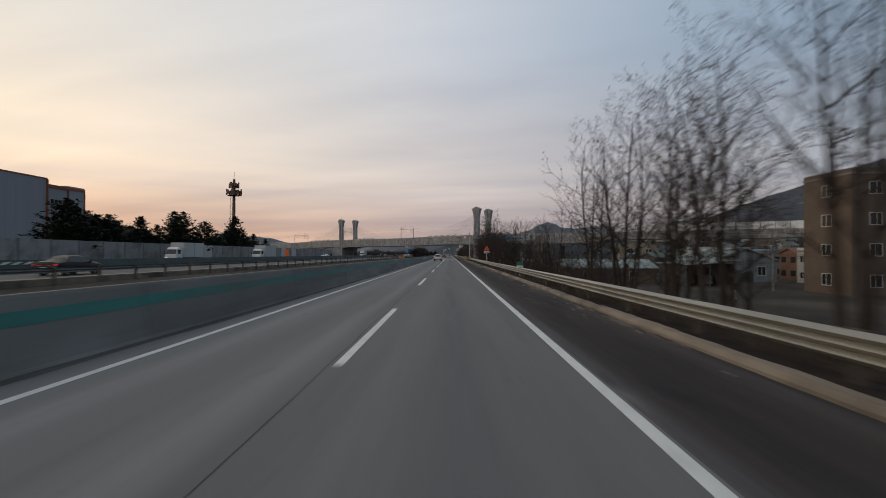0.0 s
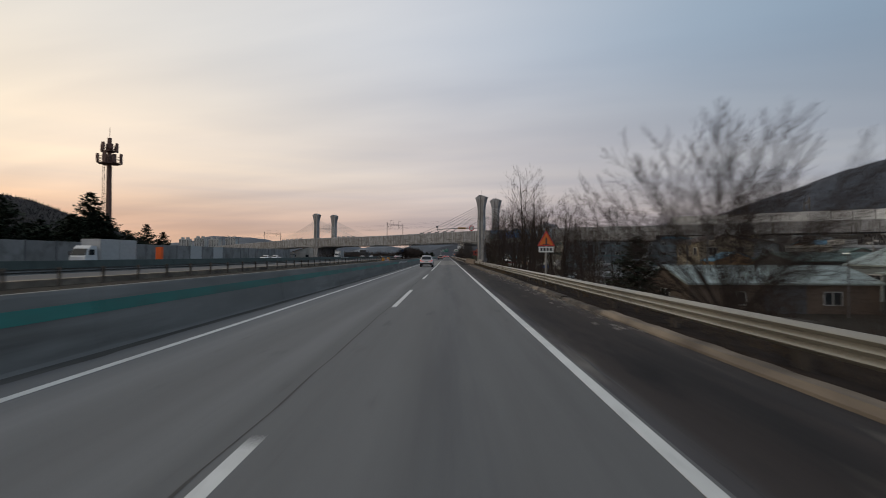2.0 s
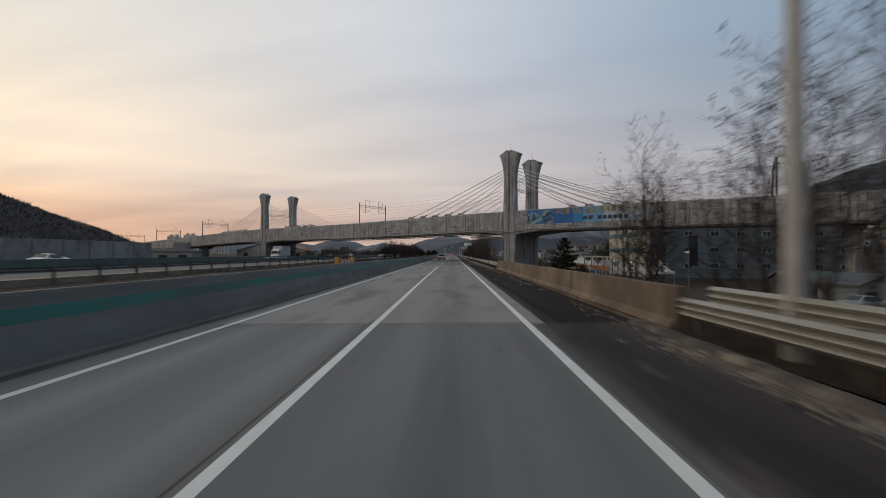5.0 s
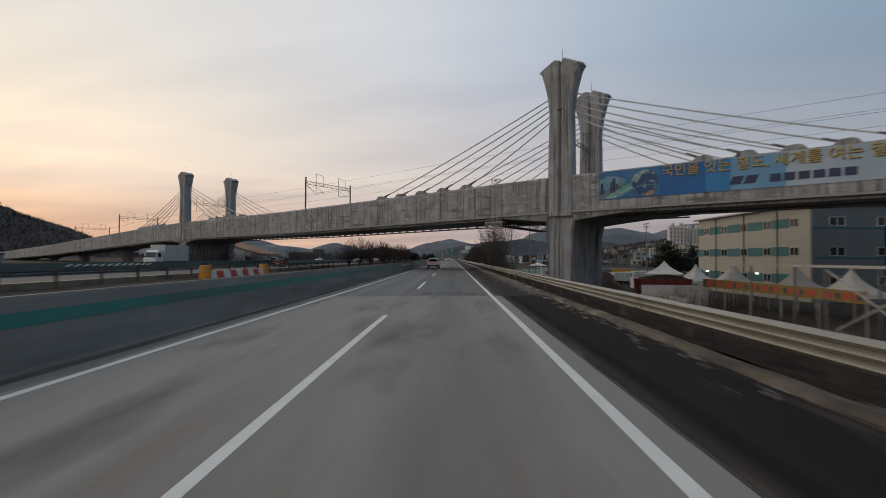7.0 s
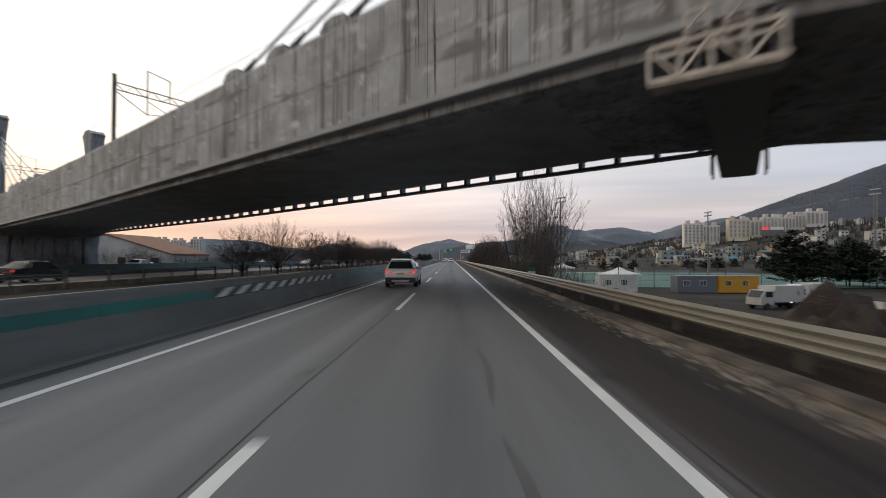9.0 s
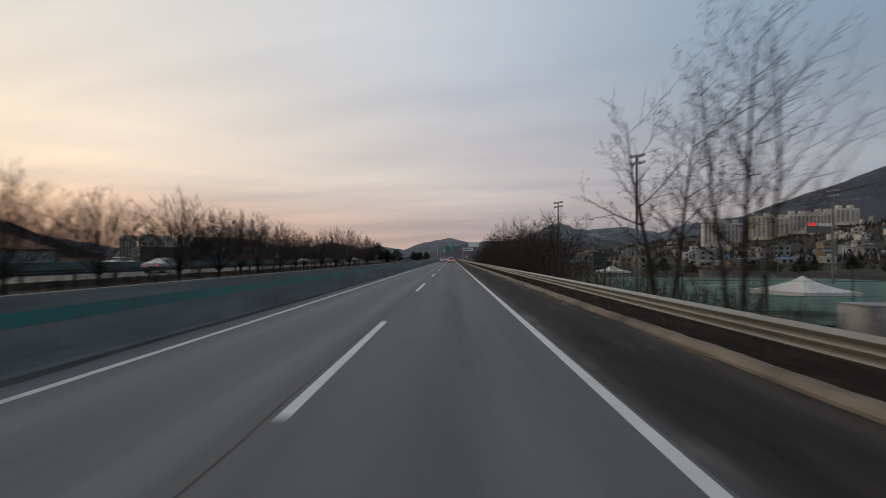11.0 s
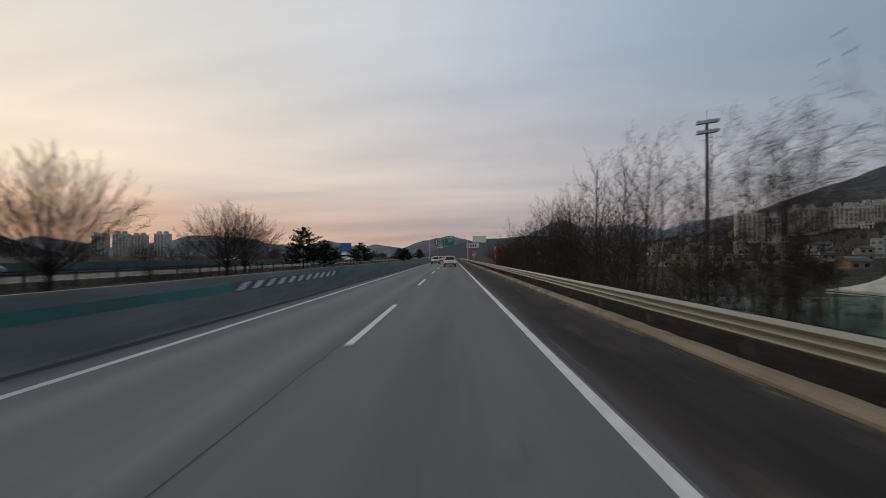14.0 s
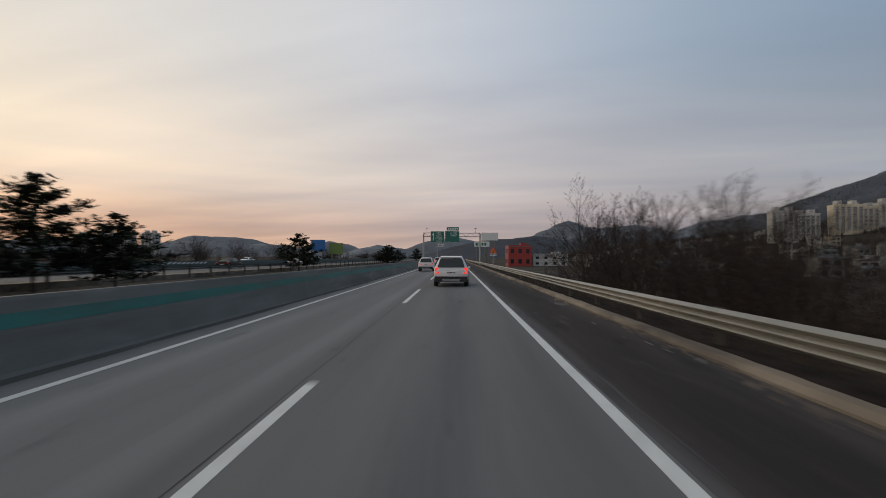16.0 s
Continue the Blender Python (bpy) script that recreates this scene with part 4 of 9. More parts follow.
def pylon(s0, o0, top):
    py = thing("pylon", "grey concrete bridge pylon flaring to a forked head", "pylon", group="bridge pylons")
    base = deck_top(s0)
    flare0 = base + (top - base) * 0.56
    levels = [(base - 4.5, 1.50, 1.02), (base + 0.2, 1.46, 1.00), (flare0, 1.36, 0.92)]
    for t in (0.2, 0.4, 0.6, 0.8):
        levels.append((flare0 + (top - flare0) * t, 1.36 + 1.28 * t ** 1.6, 0.92 + 0.25 * t ** 1.5))
    for half in (-1, 1):
        leg = Mesh()
        rings = []
        for z, ws, wo in levels:
            a, b = (0.10, ws) if half > 0 else (-ws, -0.10)
            c = 0.16
            ring = [(a, -wo + c), (a + c, -wo), (b - c, -wo), (b, -wo + c), (b, wo - c), (b - c, wo), (a + c, wo), (a, wo - c)]
            rings.append([B(s0 + p, o0 + q, z) for p, q in ring])
        z, ws, wo = top, 2.70, 1.18
        a, b = (0.10, ws) if half > 0 else (-ws, -0.10)
        c = 0.5
        zz = [top + (0.12 if abs(p) < 1.5 else 0.02 if abs(p) < 2.1 else -0.75) for p in (a, a + c, b - c, b, b, b - c, a + c, a)]
        ring = [(a, -wo + c), (a + c, -wo), (b - c, -wo), (b, -wo + c), (b, wo - c), (b - c, wo), (a + c, wo), (a, wo - c)]
        rings.append([B(s0 + p, o0 + q, h) for (p, q), h in zip(ring, zz)])
        leg.loft(rings)
        part("leg", leg, M_PYLON, py)
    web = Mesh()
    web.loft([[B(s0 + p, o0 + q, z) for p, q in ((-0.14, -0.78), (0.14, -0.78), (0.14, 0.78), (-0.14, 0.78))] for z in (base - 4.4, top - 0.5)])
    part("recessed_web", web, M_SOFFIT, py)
    for z in (base + 0.1, flare0 + 0.2):
        belt = Mesh()
        belt.loft([[B(s0 + p, o0 + q, h) for p, q in ((-0.3, -1.12), (0.3, -1.12), (0.3, -0.88), (-0.3, -0.88))] for h in (z, z + 0.18)])
        part("clamp_plate", belt, M_STEEL, py)
    rod = Mesh().tube(B(s0, o0, top - 0.3), B(s0, o0, top + 1.7), 0.025, sides=5)
    part("lightning_rod", rod, M_STEEL, py)
    dp = Mesh().tube(B(s0 + 0.02, o0 - 0.95, base - 4), B(s0 + 0.02, o0 - 0.88, top - 1.0), 0.07, sides=6)
    part("downpipe", dp, M_STEEL, py)
    # stays, five each way, and their anchor humps on the girder
    for k in range(5):
        for way in (-1, 1):
            sa = s0 + way * (13.6 + 4.1 * k if way < 0 else 14.6 + 3.5 * k)
            za = deck_top(sa) + 0.05
            oo = o0 + (0.35 if o0 < 6 else -0.1)
            zt = base + (top - base) * 0.60 - 1.0 + 0.66 * k
            stay = Mesh()
            p0, p1 = Vector(B(s0 + way * 1.3, oo, zt)), Vector(B(sa, oo - 0.5, za + 0.1))
            stay.rope([p0.lerp(p1, i / 6) + Vector((0, 0, -i / 6 * (1 - i / 6))) for i in range(7)], 0.075, 7)
            part("stay_cable", stay, M_CABLE, py, smooth=True)
            sock = Mesh().tube(p1 + (p0 - p1).normalized() * 1.7, p1, 0.10, 0.16, sides=8)
            part("anchor_socket", sock, M_STEEL, py)
            hump = Mesh()
            prof2 = [(-0.95, -0.05), (0.95, -0.05), (0.55, 0.34), (-0.2, 0.42), (-0.6, 0.3)]
            ring = lambda o: [B(sa + way * p * -1, o, za + q) for p, q in prof2]
            hump.loft([ring(oo - 0.95), ring(oo + 0.1)])
            part("anchor_hump", hump, M_CONCRETE, py)
    return py


def pier(s0, o0):
    pr = thing("pier", "stained concrete bridge pier in two joined shafts", "pier", group="bridge piers")
    base = deck_top(s0)
    g = terrain(*B(s0, o0, 0)[:2]) - 0.5
    for half in (-1, 1):
        m = Mesh()
        rings = []
        for z, w, k in ((g, 1.45, 1.1), (base - 6.5, 1.45, 1.1), (base - 5.0, 1.75, 1.15), (base - 3.5, 1.80, 1.2)):
            a, b = (0.12, w) if half > 0 else (-w, -0.12)
            c = 0.22
            ring = [(a, -k + c), (a + c, -k), (b - c, -k), (b, -k + c), (b, k - c), (b - c, k), (a + c, k), (a, k - c)]
            rings.append([B(s0 + p, o0 + q, z) for p, q in ring])
        m.loft(rings)
        part("shaft", m, M_PYLON, pr)
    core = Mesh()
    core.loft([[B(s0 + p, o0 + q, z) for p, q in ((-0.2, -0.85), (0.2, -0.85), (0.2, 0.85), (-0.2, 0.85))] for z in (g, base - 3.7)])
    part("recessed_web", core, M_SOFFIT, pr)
    dp = Mesh().tube(B(s0 - 1.3, o0 - 1.2, g), B(s0 - 1.6, o0 - 1.3, base - 4.2), 0.08, sides=6)
    part("downpipe", dp, M_STEEL, pr)


for s0, tops in ((0.0, (22.16, 22.45)), (101.76, (23.85, 23.92))):
    for o0, top in zip((0.0, 12.7), tops):
        pylon(s0, o0, top)
        pier(s0, o0 + (0.5 if o0 < 6 else -0.5))
for s0 in PYLON_S:
    cw = Mesh()
    cw.loft([[B(s0 + p * k, 6.35 + q, z) for p, q in ((-1, -4.6), (1, -4.6), (1, 4.6), (-1, 4.6))] for z, k in ((terrain(*B(s0, 6, 0)[:2]) - 0.5, 1.1), (deck_top(s0) - 6.8, 1.1), (deck_top(s0) - 5.6, 1.2), (deck_top(s0) - 4.4, 1.7))])
    solid("pier_wall", cw, M_PYLON, "dark concrete cross wall joining the bridge piers", "pier", "bridge piers")
for s0 in (-60, -110, -160, -210, 160, 200, 240, 280, 320, 360):
    pr = thing("pier", "plain round-headed concrete viaduct pier", "pier", group="bridge piers")
    g = min(terrain(*B(s0, 0, 0)[:2]), terrain(*B(s0, 12.7, 0)[:2])) - 0.5
    m = Mesh()
    m.loft([[B(s0 + 1.0 * math.cos(a), 6.4 + 2.0 * math.sin(a), z) for a in (2 * math.pi * i / 14 for i in range(14))] for z in (g, deck_top(s0) - 5.0)])
    part("shaft", m, M_PYLON, pr, smooth=True)
    m = Mesh()
    m.loft([[B(s0 + p, 6.4 + q * k, z) for p, q in ((-1.1, -1), (1.1, -1), (1.1, 1), (-1.1, 1))] for z, k in ((deck_top(s0) - 5.2, 2.4), (deck_top(s0) - 3.6, 5.2))])
    part("crosshead", m, M_PYLON, pr)

# clear noise screens on the viaduct beyond the stays
# Sky light coming through the panels is put into this pale base colour.
M_SCREEN = material("milky_screen_panel", (0.66, 0.68, 0.70), 0.35, var=0.08, random_var=0.12)
screen = thing("viaduct_screen", "milky noise screen panels in steel frames on the viaduct", "noise screen")
for i in range(48):
    s = 168 + 4.0 * i
    z = deck_top(s)
    m = Mesh()
    m.loft([[B(s + 0.08, -0.45, h), B(s + 3.92, -0.45, h), B(s + 3.92, -0.39, h), B(s + 0.08, -0.39, h)] for h in (z + 0.02, z + 2.3)])
    part("panel", m, M_SCREEN, screen)
    m = Mesh().bar(B(s, -0.42, z - 0.2), B(s, -0.42, z + 2.45), 0.14)
    part("post", m, M_STEEL, screen)

# overhead line masts
M_MAST = material("dark_mast_steel", (0.10, 0.095, 0.09), 0.6, metal=0.3, var=0.15)


def portal(s0, masts=True):
    z = deck_top(s0)
    po = thing("overhead_line_portal", "dark steel overhead line portal on the bridge deck", "mast", group="overhead line masts")
    for o in (0.35, 12.3) if masts else ():
        part("mast", Mesh().bar(B(s0, o, z - 2.7), B(s0, o, z + 5.9), 0.22), M_MAST, po)
    truss = Mesh()
    for dz in (4.7, 5.25):
        truss.bar(B(s0, 0.3, z + dz), B(s0, 12.35, z + dz), 0.07)
    for i in range(16):
        a, b = 0.35 + i * 0.75, 0.35 + (i + 1) * 0.75
        truss.bar(B(s0, a, z + (4.7 if i % 2 else 5.25)), B(s0, b, z + (5.25 if i % 2 else 4.7)), 0.045)
    part("truss_beam", truss, M_MAST, po)
    for o in (2.9, 8.9):
        arm = Mesh()
        arm.bar(B(s0, o, z + 3.2), B(s0, o, z + 6.9), 0.07).bar(B(s0, o + 1.9, z + 4.7), B(s0, o + 1.9, z + 6.6), 0.06)
        arm.bar(B(s0, o, z + 6.9), B(s0, o + 1.9, z + 6.6), 0.05).bar(B(s0, o, z + 3.3), B(s0, o + 2.0, z + 3.6), 0.05).bar(B(s0, o, z + 4.4), B(s0, o + 2.0, z + 3.6), 0.04)
        part("register_arm", arm, M_MAST, po)
    if masts:
        part("brace", Mesh().bar(B(s0, 0.4, z + 4.6), B(s0, 2.8, z + 3.3), 0.05), M_MAST, po)
        part("brace", Mesh().bar(B(s0, 12.2, z + 4.6), B(s0, 10.9, z + 3.3), 0.05), M_MAST, po)


for s0 in (-150, -100, -50, 0.0, 50.9, 101.76, 150, 200, 250):
    portal(s0, s0 not in PYLON_S)
for o in (4.6, 10.6):
    wire = thing("overhead_wire", "thin contact and carrier wires over the railway", "wire", group="overhead wires")
    for dz in (3.4, 5.0):
        m = Mesh()
        pts = [B(s, o, deck_top(s) + dz) for s in (-150, -100, -50, 0, 51, 100, 150, 200, 250)]
        m.rope(pts, 0.014, 4)
        part("conductor", m, M_MAST, wire)

# banner on the outer girder
M_BANNER = material("printed_blue_banner", (0.010, 0.115, 0.36), 0.55, var=0.12, scale=0.3, fine=6, bump=0.05)
M_BANNER_PALE = material("printed_pale_banner", (0.34, 0.43, 0.52), 0.55, var=0.10, scale=0.25, fine=6, bump=0.05)
M_BANNER_MID = material("printed_sky_blue", (0.022, 0.20, 0.47), 0.55, var=0.12, scale=0.3, fine=6, bump=0.05)
M_BANNER_LIGHT = material("printed_light_blue", (0.13, 0.31, 0.50), 0.55, var=0.12, scale=0.3, fine=6, bump=0.05)
M_GOLD = plain("gold_lettering", (0.46, 0.33, 0.06), 0.5)
M_NAVY = plain("navy_print", (0.018, 0.03, 0.09), 0.5)
banner = thing("banner", "wide printed blue banner with gold slogan on the bridge side", "banner")


def plate(s0, s1, lo, hi, mat, off, name="panel", pts=None):
    m = Mesh()
    if pts is None:
        pts = [(s0, lo), (s1, lo), (s1, hi), (s0, hi)]
    ring = lambda o: [B(s, o, deck_top(s) + h) for s, h in pts]
    m.loft([ring(-off), ring(-off + 0.02)])
    return part(name, m, mat, banner)


M_ART = material("printed_blue_sky", (0.035, 0.17, 0.37), 0.55, var=0.3, scale=0.5, fine=5, bump=0.03, stain=(0.02, 0.10, 0.27), stain_scale=0.45, stain_at=0.55, stain_soft=0.16)
M_ART_PALE = material("printed_pale_sky", (0.17, 0.31, 0.41), 0.55, var=0.25, scale=0.8, fine=5, bump=0.03, stain=(0.07, 0.20, 0.34), stain_scale=0.9, stain_at=0.58, stain_soft=0.16)
M_ART_SHORE = material("printed_grey_shore", (0.13, 0.19, 0.22), 0.55, var=0.4, scale=1.5, fine=6, bump=0.03, stain=(0.025, 0.06, 0.08), stain_scale=1.6, stain_at=0.54, stain_soft=0.06)
M_ART_RIVER = material("printed_green_river", (0.075, 0.27, 0.25), 0.55, var=0.35, scale=1.4, fine=7, bump=0.03, stain=(0.20, 0.37, 0.36), stain_scale=1.6, stain_at=0.55, stain_soft=0.06)
M_ART_WAVE = material("printed_white_wave", (0.33, 0.42, 0.44), 0.55, var=0.3, scale=1.5, fine=7, bump=0.03, stain=(0.10, 0.27, 0.33), stain_scale=1.8, stain_at=0.55, stain_soft=0.06)
M_ART_SAND = material("printed_sand", (0.36, 0.27, 0.17), 0.55, var=0.3, scale=1.5, fine=7, bump=0.03)
M_GLOBE = material("printed_globe", (0.012, 0.062, 0.17), 0.55, var=0.3, scale=1.2, fine=6, bump=0.03, stain=(0.22, 0.32, 0.38), stain_scale=1.5, stain_at=0.57, stain_soft=0.06)
BS0, BS1 = 106.3, 131.0
for i in range(12):
    a, b = BS0 + (BS1 - BS0) * i / 12, BS0 + (BS1 - BS0) * (i + 1) / 12
    plate(a, b, -3.05, -0.15, (M_ART if i < 3 else M_BANNER if i < 5 else M_BANNER_MID if i < 6 else M_BANNER_LIGHT if i < 8 else M_BANNER_PALE), 0.80)
# picture: sky, far shore, towers, a river that sweeps up into a wave, and a globe


def printed(name, mat, off, pts):
    """A printed shape; each point goes along the picture and down it, as shares of its size."""
    plate(0, 0, 0, 0, mat, off, name, [(106.3 + 5.95 * u * 1.156 / (1 + 0.156 * u), -0.15 - 2.9 * v) for u, v in pts])


printed("printed_sky", M_ART_PALE, 0.806, [(0.01, 0.66), (0.01, 0.30), (0.14, 0.16), (0.30, 0.20), (0.44, 0.34), (0.42, 0.58)])
printed("printed_shore", M_ART_SHORE, 0.812, [(0.01, 0.98), (0.01, 0.74), (0.14, 0.62), (0.30, 0.50), (0.47, 0.47), (0.46, 0.56), (0.34, 0.72), (0.16, 0.98)])
printed("printed_river", M_ART_RIVER, 0.818, [(0.05, 0.99), (0.14, 0.86), (0.34, 0.66), (0.48, 0.50), (0.56, 0.34), (0.64, 0.30), (0.68, 0.50), (0.60, 0.64), (0.46, 0.80), (0.30, 0.96)])
printed("printed_water_line", M_ART_WAVE, 0.823, [(0.20, 0.95), (0.38, 0.76), (0.54, 0.56), (0.60, 0.50), (0.55, 0.62), (0.40, 0.82), (0.26, 0.97)])
for u, top, foot, wide in ((0.03, 0.40, 0.80, 0.045), (0.085, 0.62, 0.80, 0.02), (0.185, 0.38, 0.74, 0.03), (0.222, 0.26, 0.72, 0.05), (0.285, 0.46, 0.66, 0.02)):
    printed("printed_tower", M_NAVY, 0.826, [(u, foot), (u + wide, foot - 0.01), (u + wide, top), (u, top + 0.01)])
ringp = [(111.1 + 1.3 * math.cos(t), -1.62 + 1.3 * math.sin(t)) for t in (2 * math.pi * i / 30 for i in range(30))]
plate(0, 0, 0, 0, M_GLOBE, 0.83, "printed_globe", ringp)
printed("printed_wave", M_ART_WAVE, 0.836, [(0.55, 0.40), (0.58, 0.24), (0.66, 0.12), (0.76, 0.06), (0.85, 0.08), (0.80, 0.17), (0.72, 0.22), (0.69, 0.36), (0.63, 0.50)])
printed("printed_sand", M_ART_SAND, 0.836, [(0.77, 0.96), (0.81, 0.86), (0.89, 0.78), (0.95, 0.80), (0.93, 0.92), (0.86, 0.98)])


def upright(s, h, off=0.86):
    ex = Vector((BD.x, BD.y, 0.0)).normalized()
    up = Vector((0, 0, 1))
    nz = ex.cross(up)
    p = Vector(B(s, -off, deck_top(s) + h))
    return Matrix.Translation(p) @ Matrix(((ex.x, up.x, nz.x), (ex.y, up.y, nz.y), (ex.z, up.z, nz.z))).to_4x4()


def span(text, size):
    """Width of a line of lettering."""
    ob = letters("line", text, size, M_GOLD, None, Matrix(), align="LEFT")
    w = max(v.co.x for v in ob.data.vertices)
    bpy.data.objects.remove(ob)
    return w


SLOGAN = "국민을 잇는 철도, 세계를 여는 철도"
whole, end_at = span(SLOGAN, 1.22), 0
for word in SLOGAN.split(" "):
    end_at += len(word)
    mid = 121.55 + span(SLOGAN[:end_at], 1.22) - span(word, 1.22) / 2 - whole / 2
    letters("slogan_shadow", word, 1.22, M_NAVY, banner, upright(mid + 0.07, -0.86, 0.85))
    letters("slogan_word", word, 1.22, M_GOLD, banner, upright(mid, -0.80, 0.87), "gold slogan lettering")
    end_at += 1
# the owner's mark and name, as plain shapes
plate(0, 0, 0, 0, M_NAVY, 0.84, "printed_mark", [(118.5, -2.55), (119.4, -2.55), (119.7, -1.85), (118.8, -1.85)])
plate(0, 0, 0, 0, M_NAVY, 0.84, "printed_mark", [(119.6, -2.55), (120.5, -2.55), (120.8, -1.85), (119.9, -1.85)])
for i in range(6):
    plate(121.6 + 1.0 * i, 122.4 + 1.0 * i, -2.55, -1.9, M_NAVY, 0.84, "name_bar")

# travelling inspection frame hung from the girder
M_CAGE = material("rusty_white_steel", (0.44, 0.40, 0.36), 0.65, metal=0.2, var=0.25, scale=3)
cage = thing("inspection_traveller", "rusty lattice inspection traveller hung round the girder", "inspection frame")
s0 = 92.65
for ds in (0.0, 0.75):
    tower = Mesh()
    for e in (0, 0.42):
        tower.bar(B(s0 + ds + e, -1.25, 5.9), B(s0 + ds + e, -1.25, 11.4), 0.05)
        tower.bar(B(s0 + ds + e, -0.9, 11.0), B(s0 + ds + e, -0.9, 11.4), 0.05)
    for i in range(13):
        z = 6.0 + i * 0.41
        tower.bar(B(s0 + ds, -1.25, z), B(s0 + ds + 0.42, -1.25, z + 0.41 * (1 if i % 2 else -0.2)), 0.035)
        tower.bar(B(s0 + ds, -1.25, z), B(s0 + ds + 0.42, -1.25, z), 0.03)
    tower.bar(B(s0 + ds, -1.25, 11.35), B(s0 + ds, 0.2, 11.35), 0.06)
    part("lattice_tower", tower, M_CAGE, cage)
for z in (5.4, 6.1):
    for o in (-1.55, -0.95):
        part("basket_bar", Mesh().bar(B(s0 - 0.7, o, z), B(s0 + 1.75, o, z), 0.08), M_CAGE, cage)
    for e in (-0.7, 1.75):
        part("basket_bar", Mesh().bar(B(s0 + e, -1.55, z), B(s0 + e, -0.95, z), 0.08), M_CAGE, cage)
for i in range(5):
    e = -0.7 + 0.6 * i
    part("basket_bar", Mesh().bar(B(s0 + e, -1.55, 5.4), B(s0 + e, -1.55, 6.1), 0.07), M_CAGE, cage)
    if i < 4:
        part("basket_bar", Mesh().bar(B(s0 + e, -1.55, 5.4 if i % 2 else 6.1), B(s0 + e + 0.6, -1.55, 6.1 if i % 2 else 5.4), 0.06), M_CAGE, cage)
floor_m = Mesh()
floor_m.loft([[B(s0 - 0.7, -1.55, z), B(s0 + 1.75, -1.55, z), B(s0 + 1.75, -0.9, z), B(s0 - 0.7, -0.9, z)] for z in (5.3, 5.4)])
part("basket_floor", floor_m, M_CAGE, cage)
for e in (0.2, 1.6):
    for z, thick in ((5.7, 0.12), (6.5, 0.10)):
        part("boom_chord", Mesh().bar(B(s0 + e, -1, z), B(s0 + e, 15, z), thick), M_STEEL, cage)
    for o in range(-1, 15):
        part("boom_brace", Mesh().bar(B(s0 + e, o, 5.7), B(s0 + e, o + 1, 6.5), 0.07), M_STEEL, cage)
deckb = Mesh()
deckb.loft([[B(s0 + 0.2, -0.9, z), B(s0 + 1.6, -0.9, z), B(s0 + 1.6, 15.2, z), B(s0 + 0.2, 15.2, z)] for z in (5.62, 5.69)])
part("boom_floor", deckb, M_STEEL, cage)
end = Mesh()
for e in (-0.2, 2.0):
    end.bar(B(s0 + e, 13.6, 5.6), B(s0 + e, 13.6, 6.8), 0.08).bar(B(s0 + e, 15.2, 5.6), B(s0 + e, 15.2, 6.8), 0.08)
    end.bar(B(s0 + e, 13.6, 6.8), B(s0 + e, 15.2, 6.8), 0.08).bar(B(s0 + e, 13.6, 5.6), B(s0 + e, 15.2, 6.8), 0.06)
end.bar(B(s0 - 0.2, 15.2, 6.8), B(s0 + 2.0, 15.2, 6.8), 0.08).bar(B(s0 - 0.2, 13.6, 6.8), B(s0 + 2.0, 13.6, 6.8), 0.08)
part("end_cage", end, M_CAGE, cage)


# ---- trees ----
def grow(wood, twigs, start, way, length, radius, level, rules, rnd):
    """A tapered limb with side branches; the last levels go to the twigs."""
    kids, angles, ratios, lift, wander, bare, finest = rules
    last = level >= len(kids)
    segs = 5 if level == 0 else 3 if level == 1 else 1
    pts, rad = [Vector(start)], [radius]
    d = Vector(way).normalized()
    for i in range(segs):
        d = (d + Vector((rnd.gauss(0, 1), rnd.gauss(0, 1), rnd.gauss(0, 0.5))) * wander + Vector((0, 0, lift * (0.3 if level == 0 else 1)))).normalized()
        pts.append(pts[-1] + d * length / segs)
        rad.append(radius * (1 - 0.86 * (i + 1) / segs))
    if last:
        twigs.spike(pts[0], pts[-1], radius)
        twigs.tips.append(pts[-1])
        return
    (wood if level < 2 else twigs).rope(pts, rad, 7 if level == 0 else 4 if level == 1 else 3, caps=level == 0)
    n = kids[level]
    begin = bare if level == 0 else 0.12
    a = rnd.uniform(0, 6.283)
    for k in range(n):
        t = min(0.995, begin + (1 - begin) * (k + rnd.random()) / n)
        f = t * segs
        i = min(int(f), segs - 1)
        p = pts[i].lerp(pts[i + 1], f - i)
        ax = (pts[i + 1] - pts[i]).normalized()
        a += 2.4 + rnd.uniform(-0.5, 0.5)
        u = ax.orthogonal().normalized()
        w = ax.cross(u)
        out = u * math.cos(a) + w * math.sin(a)
        ang = radians(angles[level] * rnd.uniform(0.7, 1.3))
        nd = ax * math.cos(ang) + out * math.sin(ang)
        r = max(finest, (rad[i] + (rad[i + 1] - rad[i]) * (f - i)) * rnd.uniform(0.42, 0.62))
        reach = length * ratios[level] * rnd.uniform(0.65, 1.2) * (1.2 - 0.75 * t if level == 0 else 1.1 - 0.4 * t)
        grow(wood, twigs, p, nd, reach, r, level + 1, rules, rnd)


